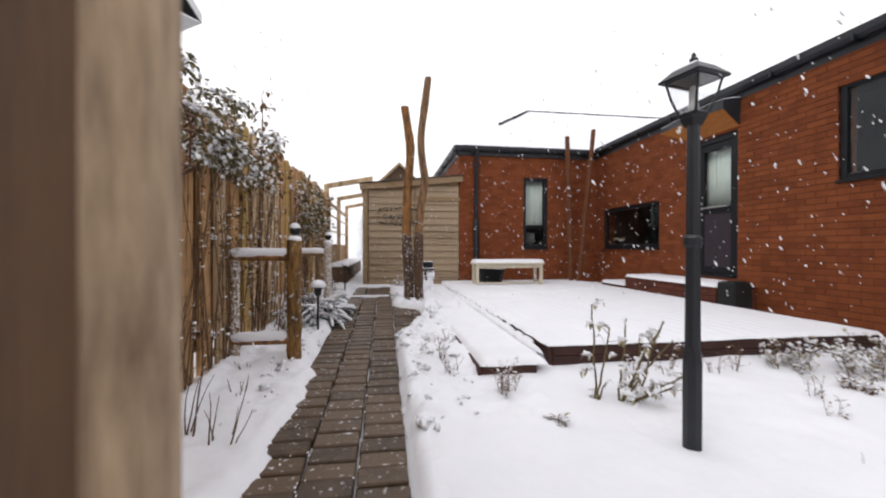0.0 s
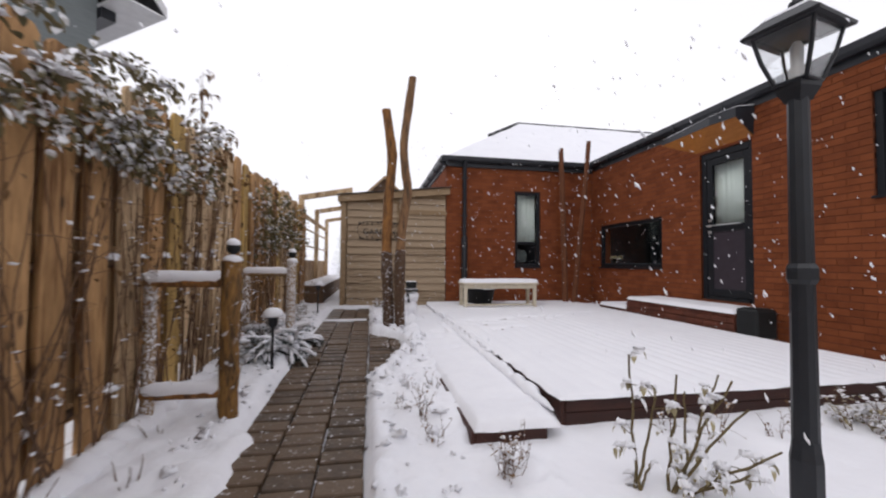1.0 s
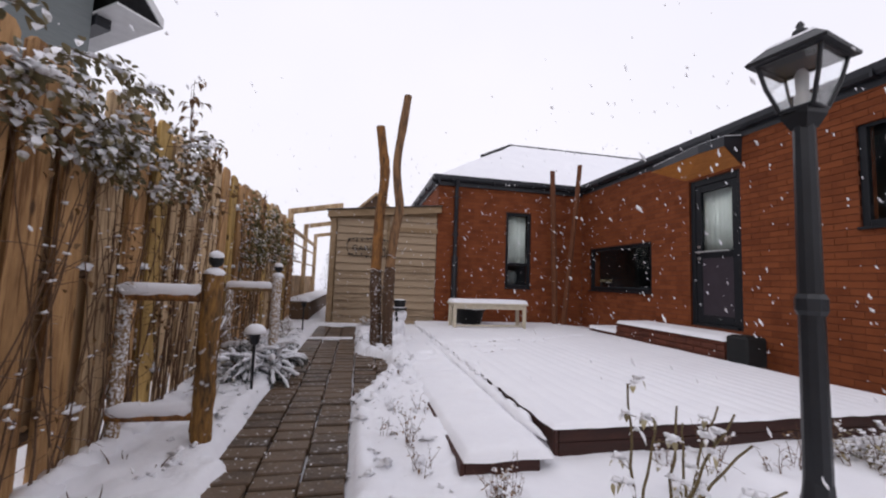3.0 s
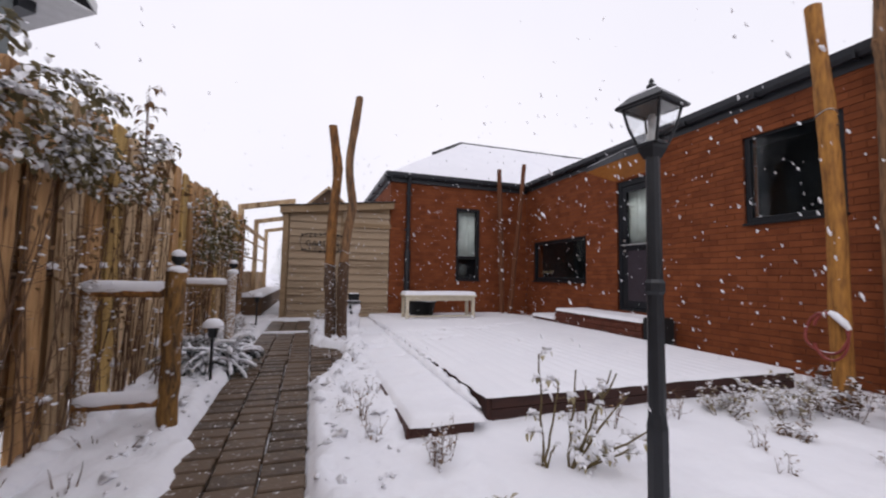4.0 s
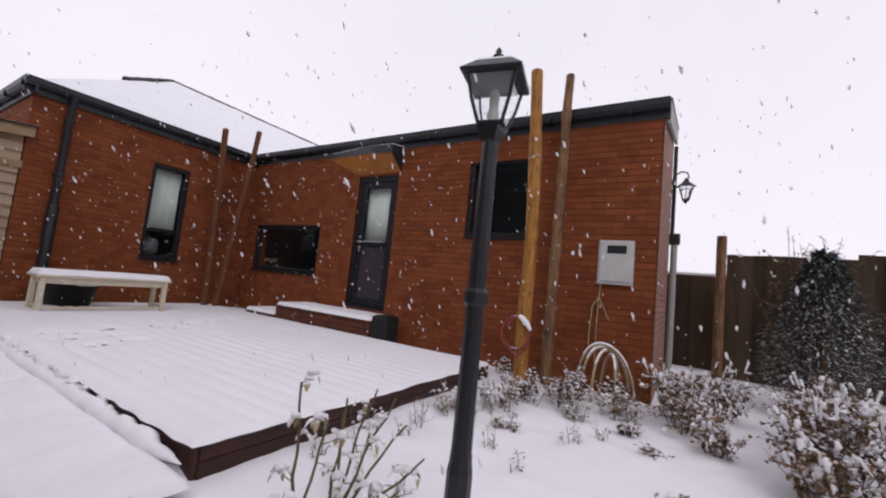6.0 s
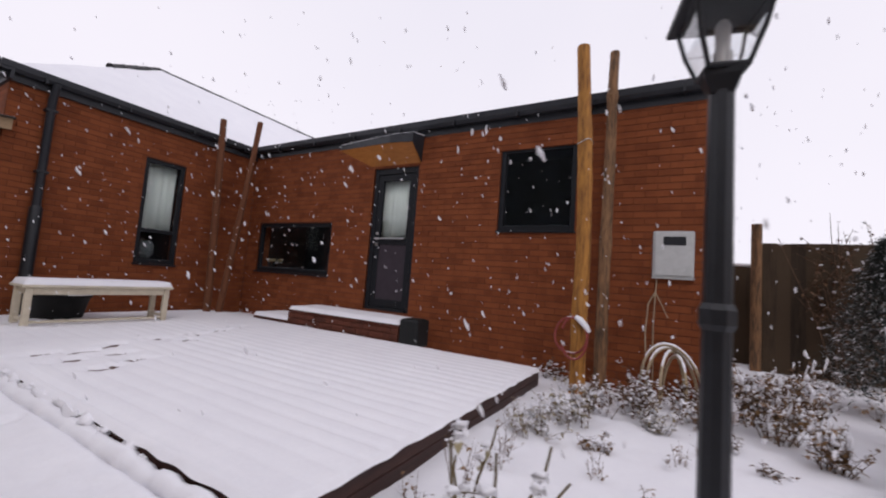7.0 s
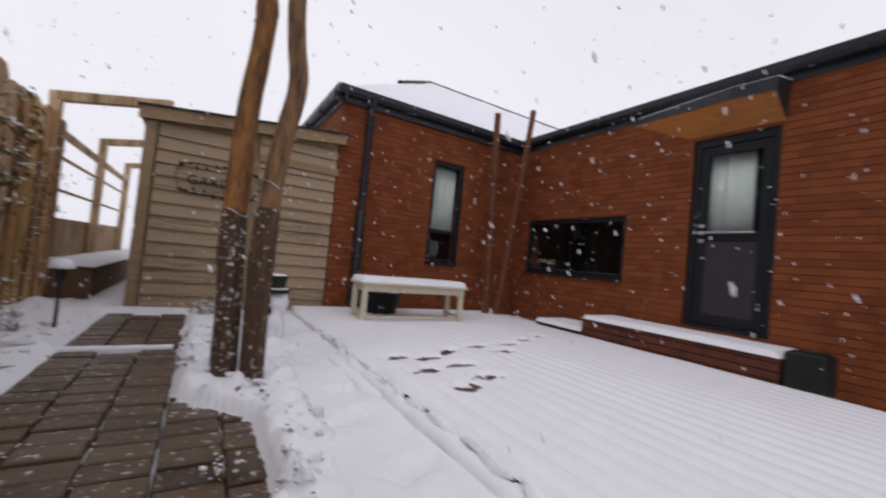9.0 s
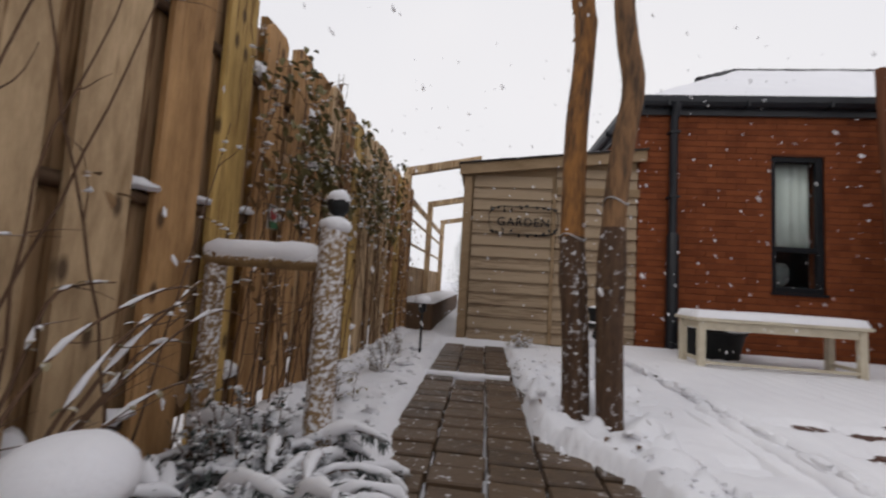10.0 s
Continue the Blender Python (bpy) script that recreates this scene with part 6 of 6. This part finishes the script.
climber(5.95, 2.05, 2, 50, 226, "climber with withered leaves bunched at the fence top", M_LEAF_BR, 0.05, (1.7, 2.1), 0.5, 20)

# rusty wire plant support
ws = thing("plant_support", (-0.25, 2.24, -0.1), "rusty wire basket plant support with snow caught in it", "plant support")
cx, cy = -0.25, 2.24
q = Geo()
q.tube([(cx + 0.03, cy, -0.1), (cx + 0.03, cy, 0.5), (cx, cy, 1.05)], 0.008, 7)
part("stake", q, M_RUST, ws)
for z, r in ((1.12, 0.15), (1.23, 0.155), (1.28, 0.15)):
    q = Geo()
    q.tube([(cx + r * math.cos(a), cy + r * math.sin(a), z + 0.01 * math.sin(3 * a)) for a in np.linspace(0, 6.2832, 28)], 0.0045, 5)
    part("ring", q, M_RUST, ws)
for i in range(14):
    a = i * 6.2832 / 14
    q = Geo()
    pts = [(cx, cy, 1.05), (cx + 0.10 * math.cos(a), cy + 0.10 * math.sin(a), 1.085), (cx + 0.15 * math.cos(a), cy + 0.15 * math.sin(a), 1.12)]
    if i % 3 == 0:
        pts += [(cx + 0.155 * math.cos(a), cy + 0.155 * math.sin(a), 1.25), (cx + 0.10 * math.cos(a), cy + 0.10 * math.sin(a), 1.38), (cx, cy, 1.45)]
    q.tube(pts, 0.0035, 5)
    part("rib", q, M_RUST, ws)
q = Geo()
for a, r in ((0.3, 0.02), (2.2, 0.06), (4.0, 0.05), (5.2, 0.09)):
    q.ball((cx + r * math.cos(a), cy + r * math.sin(a), 1.085 + r * 0.3), (0.03, 0.025, 0.018), 8, 5, 0, 0.4)
part("caught_snow", q, M_SNOW, ws)


def plant_tag(y, z, flower, label):
    tg = thing("plant_label", (FX + 0.02, y, z), label, "plant label", "plant labels")
    q = Geo()
    q.cbox(FX + 0.013, y - 0.045, z, FX + 0.018, y + 0.045, z + 0.12, 0.002)
    part("card", q, M_METER, tg)
    q = Geo()
    q.box(FX + 0.0185, y - 0.042, z + 0.003, FX + 0.02, y + 0.042, z + 0.035)
    part("band", q, M_TAG_G, tg)
    q = Geo()
    q.ball((FX + 0.019, y, z + 0.075), (0.003, 0.03, 0.03), 10, 6)
    part("flower_print", q, flower, tg)


plant_tag(6.50, 0.95, M_TAG_R, "small plant label with a red flower on the fence")
plant_tag(3.22, 0.83, M_TAG_Y, "small plant label with a yellow flower on the fence")

# red hose loop on the peeled log, cane hoops by the wall
q = Geo()
q.tube([(4.77 + 0.02 * math.sin(3 * a), 3.48 + 0.15 * math.cos(a), 0.50 + 0.17 * math.sin(a)) for a in np.linspace(0, 6.2832, 30)], 0.011, 7)
q.tube([(4.76, 3.45 + 0.12 * math.cos(a), 0.48 + 0.2 * math.sin(a)) for a in np.linspace(0.4, 5.9, 26)], 0.011, 7)
hose = thing("hose_loop", (4.77, 3.5, 0.3), "coiled red hose hung on a log post with snow", "hose")
part("coil", q, M_RED, hose)
q = Geo()
q.tube([(4.75, 3.44, 0.68), (4.74, 3.40, 0.66), (4.74, 3.34, 0.60), (4.745, 3.31, 0.55)], [0.02, 0.03, 0.028, 0.015], 8)
part("caught_snow", q, M_SNOW, hose)
q = Geo()
q.tube([(4.78, 3.5, 0.67), (4.88, 3.5, 0.72)], 0.006, 6)
part("hook", q, M_STEEL, hose)
hp = thing("cane_hoops", (5.15, 2.62, -0.05), "pale bent cane hoops standing in the border", "plant hoops")
for i, (an, wide, high) in enumerate([(-1.35, 0.27, 0.56), (-1.1, 0.24, 0.53), (-0.5, 0.22, 0.50), (0.5, 0.20, 0.46)]):
    q = Geo()
    run = [Vector((5.18 + wide * (math.cos(t) + 0.25 * math.sin(t)) * math.cos(an), 2.62 + wide * (math.cos(t) - 0.25 * math.sin(t)) * math.sin(an), -0.08 + high * math.sin(t) ** 0.8)) for t in np.linspace(0.001, math.pi - 0.001, 20)]
    q.tube(run, 0.014, 7)
    hoop = part("hoop", q, M_CANE, hp)
    q = Geo()
    q.tube([p + Vector((0, 0, 0.012)) for p in run[3:-4]], [0.006] + [0.012 + 0.006 * noise.noise((k * 0.8, i, 2)) for k in range(11)] + [0.006], 7)
    part("hoop_snow", q, M_SNOW, hoop)

# ---- beyond the garden ----
ef = thing("boundary_fence", (8.6, 0, 0), "brown boundary fence with snow on its lower panel", "fence")
for i in range(30):
    q = Geo()
    y = 1.42 - 0.17 * i
    q.cbox(8.6 + 0.004 * (i % 2), y - 0.178, -0.1, 8.625 + 0.004 * (i % 2), y, 1.88 + 0.02 * noise.noise((i * 1.3, 0, 0)) + (0.06 if i > 8 else 0), 0.004)
    part("board", q, M_BOUND, ef)
for i in range(14):
    q = Geo()
    y = 1.20 + 0.17 * i
    q.cbox(9.2 + 0.004 * (i % 2), y, -0.1, 9.225 + 0.004 * (i % 2), y + 0.178, 1.56, 0.003)
    part("board", q, M_BOUND, ef)
q = Geo()
q.tube([(9.21, 1.2 + 0.2 * i, 1.575) for i in range(13)], 0.03, 8)
part("top_snow", q, M_SNOW, ef)
for y in (1.5, -0.45):
    q = Geo()
    q.tube([(8.56, y, -0.1), (8.56, y, 2.17)], [0.075, 0.07], 12)
    part("post", q, M_LOG_GREY, ef)
bf = thing("rear_fence", (4, -3.6, 0), "plain brown fence closing the garden behind the entrance", "fence")
for i in range(56):
    q = Geo()
    x = -0.8 + 0.17 * i
    q.cbox(x, -3.6, -0.1, x + 0.165, -3.575, 1.85, 0.004)
    part("board", q, M_FENCE, bf)
shrub(8.3, 0.50, 0.45, 2.25, 16, 700, 300, "tall twiggy shrub rising above the boundary fence", M_LEAF_DK, 0.07, 40, 0.9, name="tall_shrub", stem_r=0.012)


def conifer_tree(x, y, h, r, n, seed, label):
    rr = random.Random(seed)
    tr = thing("conifer_tree", (x, y, 0), label, "tree", "dark conifers")
    q = Geo()
    q.tube([(x, y, -0.1), (x, y, h * 0.95)], [r * 0.12, 0.01], 8)
    part("trunk", q, M_STEM, tr)
    gl = Geo()
    for i in range(n):
        t = rr.random() ** 0.8
        a = rr.uniform(0, 6.283)
        rad = r * (1 - t ** 2.2 * 0.9) * rr.uniform(0.3, 1.0) * (1 + 0.35 * noise.noise((a * 1.3, t * 5, seed)))
        p = (x + rad * math.cos(a), y + rad * math.sin(a), 0.05 + h * t)
        gl.leaf(p, Vector((math.cos(a), math.sin(a), rr.uniform(-0.3, 1.2))), (0, 0, 1), 0.08 * rr.uniform(0.6, 1.6), 0.022)
    part("crown", gl, M_CONIFER, tr)


conifer_tree(6.4, 0.75, 1.6, 0.5, 7000, 5, "dense dark conifer with frosted tips")
conifer_tree(-0.15, 16.5, 2.5, 0.6, 3500, 6, "dark conifer at the end of the garden walk")
conifer_tree(0.3, 19, 2.2, 0.8, 3000, 7, "dark conifer beyond the pergola")


def far_house(name, x0, x1, y0, y1, eave, ridge, wall_m, roof_m, label, over=0.4, soff=False, turn=0):
    """A gabled house, ridge along y."""
    hs = thing(name, (x1 + over, y0 - over, 0), label, "house")
    xm = (x0 + x1) / 2
    q = Geo()
    vs = [(x, y, z) for y in (y0, y1) for x, z in ((x0, -0.1), (x1, -0.1), (x1, eave), (xm, ridge), (x0, eave))]
    q.add(vs, [(0, 1, 2, 3, 4), (9, 8, 7, 6, 5), (0, 5, 6, 1), (1, 6, 7, 2), (4, 9, 5, 0)])
    part("wall", q, wall_m, hs)
    sl = (ridge - eave) / (xm - x0)
    for s in (-1, 1):
        xe = xm + s * ((x1 - x0) / 2 + over)
        ze = eave - over * sl
        q = Geo()
        A = [(xm, ridge + 0.02), (xe, ze + 0.02), (xe, ze + 0.17), (xm, ridge + 0.17)]
        vs = [(x, y, z) for y in (y0 - over, y1 + over) for x, z in A]
        q.add(vs, [(0, 1, 2, 3), (7, 6, 5, 4), (0, 4, 5, 1), (1, 5, 6, 2), (2, 6, 7, 3), (3, 7, 4, 0)])
        part("roof_slope", q, roof_m, hs)
        q = Geo()
        A = [(xm, ridge - 0.02), (xe, ze - 0.02), (xe, ze + 0.16), (xm, ridge + 0.16)]
        vs = [(x, y, z) for y in (y0 - over - 0.04, y0 - over - 0.004) for x, z in A]
        q.add(vs, [(0, 1, 2, 3), (7, 6, 5, 4), (0, 4, 5, 1), (1, 5, 6, 2), (2, 6, 7, 3), (3, 7, 4, 0)])
        part("bargeboard", q, M_WHITE if soff else M_SHED_T, hs)
        if soff:
            q = Geo()
            xa = xm + s * (x1 - x0) / 2
            q.box(min(xa, xe), y0 - over, ze - 0.02, max(xa, xe), y1 + over, ze + 0.02)
            part("soffit", q, M_WHITE, hs)
            q = Geo()
            xa = xm + s * ((x1 - x0) / 2 + 0.02)
            xb = xm + s * ((x1 - x0) / 2 + 0.25)
            q.box(min(xa, xb), y0 - 0.1, ze - 0.22, max(xa, xb), y1, ze - 0.022)
            part("box_eave", q, M_BLACK, hs)
    hs.rotation_euler[2] = radians(turn)
    return hs


far_house("neighbour_house", -11.05, -4.05, 10.56, 19, 6.38, 10.26, M_WALLGREY, M_TILE, "grey-green clad neighbouring house with white eaves", 0.75, True, 55)
# out of view: added to darken the window reflections and block western sky light
far_house("neighbour_house", -17.0, -9.5, -10.0, 0.5, 5.4, 8.6, M_WALLGREY, M_TILE, "unseen grey-clad house added across the fence to darken reflections", 0.4)
far_house("far_house", 0.2, 2.6, 26, 32, 4.9, 6.05, M_FENCE_D, M_TILE, "small brown gabled roof far behind the shed", 0.25)

# ---- paving ----
paving = thing("path", (0.3, 4, -0.05), "brown concrete paver path swept partly clear of snow", "path", kind="structure")
pv = []
for s in range(4):
    q = Geo()
    rr = random.Random(s + 50)
    q.cbox(0, 0, 0, 0.222 + rr.uniform(-0.004, 0.002), 0.131 + rr.uniform(-0.004, 0.002), 0.06, 0.007)
    pv.append(q.data("paver", M_PAVER))
rr = random.Random(8)
for c in range(5):
    x = -0.075 + 0.234 * c
    y = 0.2 + (0.07 if c % 2 else 0.0)
    if c > 2:
        y = (4.95, 5.31)[c - 3]
    while y < (9.4, 9.4, 9.4, 7.75, 6.75)[c]:
        if not (7.82 < y + 0.07 < 7.98):
            ob = part("paver", rr.choice(pv), None, paving)
            ob.matrix_basis = pose(x + rr.uniform(-0.005, 0.005), y, gz(y) - 0.068 + rr.uniform(-0.004, 0.004), rr.uniform(-0.8, 0.8), rr.uniform(-0.8, 0.8), rr.uniform(-1.2, 1.2))
        y += 0.139
q = Geo()
rr = random.Random(9)
for i in range(320):
    y = rr.uniform(1.0, 7.8)
    side = rr.random()
    x = (0.16 if side < 0.35 else 0.394 if side < 0.6 else rr.uniform(-0.1, 0.12)) + rr.gauss(0, 0.012 if side < 0.6 else 0.03)
    s = rr.uniform(0.002, 0.006)
    q.ball((x, y, gz(y) - 0.008), (s, s * rr.uniform(1, 2.4), s * 0.45), 6, 4, 0, 0.4)
q.tube([(-0.12 + 0.07 * i, 7.9 + 0.008 * math.sin(i * 2.1), gz(7.9) - 0.012) for i in range(11)], 0.03, 8)
part("joint_snow", q, M_SNOW, paving, kind="stuff")

# dead leaves and soil crumbs showing through the trodden snow
q = Geo()
rr = random.Random(61)
for i in range(240):
    x, y = (rr.uniform(0.66, 1.2), rr.uniform(4.2, 8.6)) if i % 3 else (rr.gauss(1.1, 0.22), rr.gauss(8.0, 0.4))
    if x < path_right(y) + 0.03:
        continue
    d = rand_dir(rr, -0.2, 0.9)
    q.leaf((x, y, ground_z(x, y) - 0.004), d, (0, 0, 1), rr.uniform(0.016, 0.045), rr.uniform(0.012, 0.026), 0, 0.5)
solo("leaf_litter", q, M_LEAF_DK, "dark dead leaves poking out of the snow beside the path", "dead leaves", kind="stuff")

# ---- falling snow ----
q = Geo()
rr = random.Random(404)
made = 0
while made < 1600:
    p = Vector((rr.uniform(-0.6, 5.4), rr.uniform(0.5, 9.5), rr.uniform(0.15, 2.7)))
    if -0.1 < p.x < 1.6 and p.y < 5.9:
        continue
    d = Vector((rr.uniform(0.2, 0.7), rr.uniform(-0.5, 0.1), -1)).normalized()
    s = 0.0026 + 0.0052 * rr.random() ** 2
    k = rr.uniform(1.0, 2.2)
    q.tube([p - d * s * 1.6 * k, p - d * s * 0.5 + rand_dir(rr, -1, 1) * s * 0.5, p + d * s * 0.6, p + d * s * 1.5 * k], [s * 0.3, s * rr.uniform(0.6, 1.1), s * rr.uniform(0.6, 1.1), s * 0.25], 5)
    made += 1
solo("falling_snow", q, M_SNOW, "loose white snowflakes drifting down through the garden air", "snowflakes", kind="stuff")


# ---- bowed rose stems under snow at the fence foot ----
rr = random.Random(77)
gb = Geo()
bowed = thing("bowed_rose", (FX + 0.2, 5.25, gz(5.25)), "bowed rose stems laden with snow before the fence", "climbing plant", "climbers on the fence")
for i in range(7):
    q, qs = Geo(), Geo()
    y0, y1 = 5.15 + rr.uniform(-0.12, 0.12), 5.75 + rr.uniform(-0.1, 0.35)
    x0, z1 = FX + rr.uniform(0.1, 0.26), rr.uniform(0.30, 0.72)
    pts = [Vector((x0 + 0.06 * math.sin(2 * t + i), y0 + (y1 - y0) * t + 0.015 * math.sin(11 * t + i), gz(5.3) + (z1 - gz(5.3)) * math.sin(1.75 * t) + 0.012 * math.sin(13 * t + 2 * i))) for t in np.linspace(0, 1, 15)]
    q.tube(pts, [0.0065 - 0.004 * k / 14 for k in range(15)], 6, 0, False)
    for k in (5, 8, 11):
        twig(q, rr, pts[k], Vector((rr.uniform(0.1, 0.5), rr.uniform(0.2, 1), rr.uniform(-0.2, 0.6))), rr.uniform(0.08, 0.2), 0.0022, 5, 0.2)
    stem = part("stem", q, M_STEM, bowed)
    k = 3
    while k < 13:
        e = min(k + rr.randrange(1, 3), 14)
        run = [pts[k].lerp(pts[k + 1], u) + Vector((0, 0, 0.005)) for u in (0.1, 0.5, 0.95)] + [pts[j] + Vector((0, 0, 0.004)) for j in range(k + 2, e + 1)]
        qs.tube(run, [0.002] + [rr.uniform(0.004, 0.009) for _ in run[2:]] + [0.002], 7)
        for _ in range(3):
            gb.leaf(rr.choice(run), rand_dir(rr, -0.6, 0.6), (0, 0, 1), rr.uniform(0.02, 0.034), 0.018)
        k = e + rr.randrange(1, 3)
    part("stem_snow", qs, M_SNOW, stem, kind="stuff")
part("foliage", gb, M_LEAF_PALE, bowed, kind="stuff")
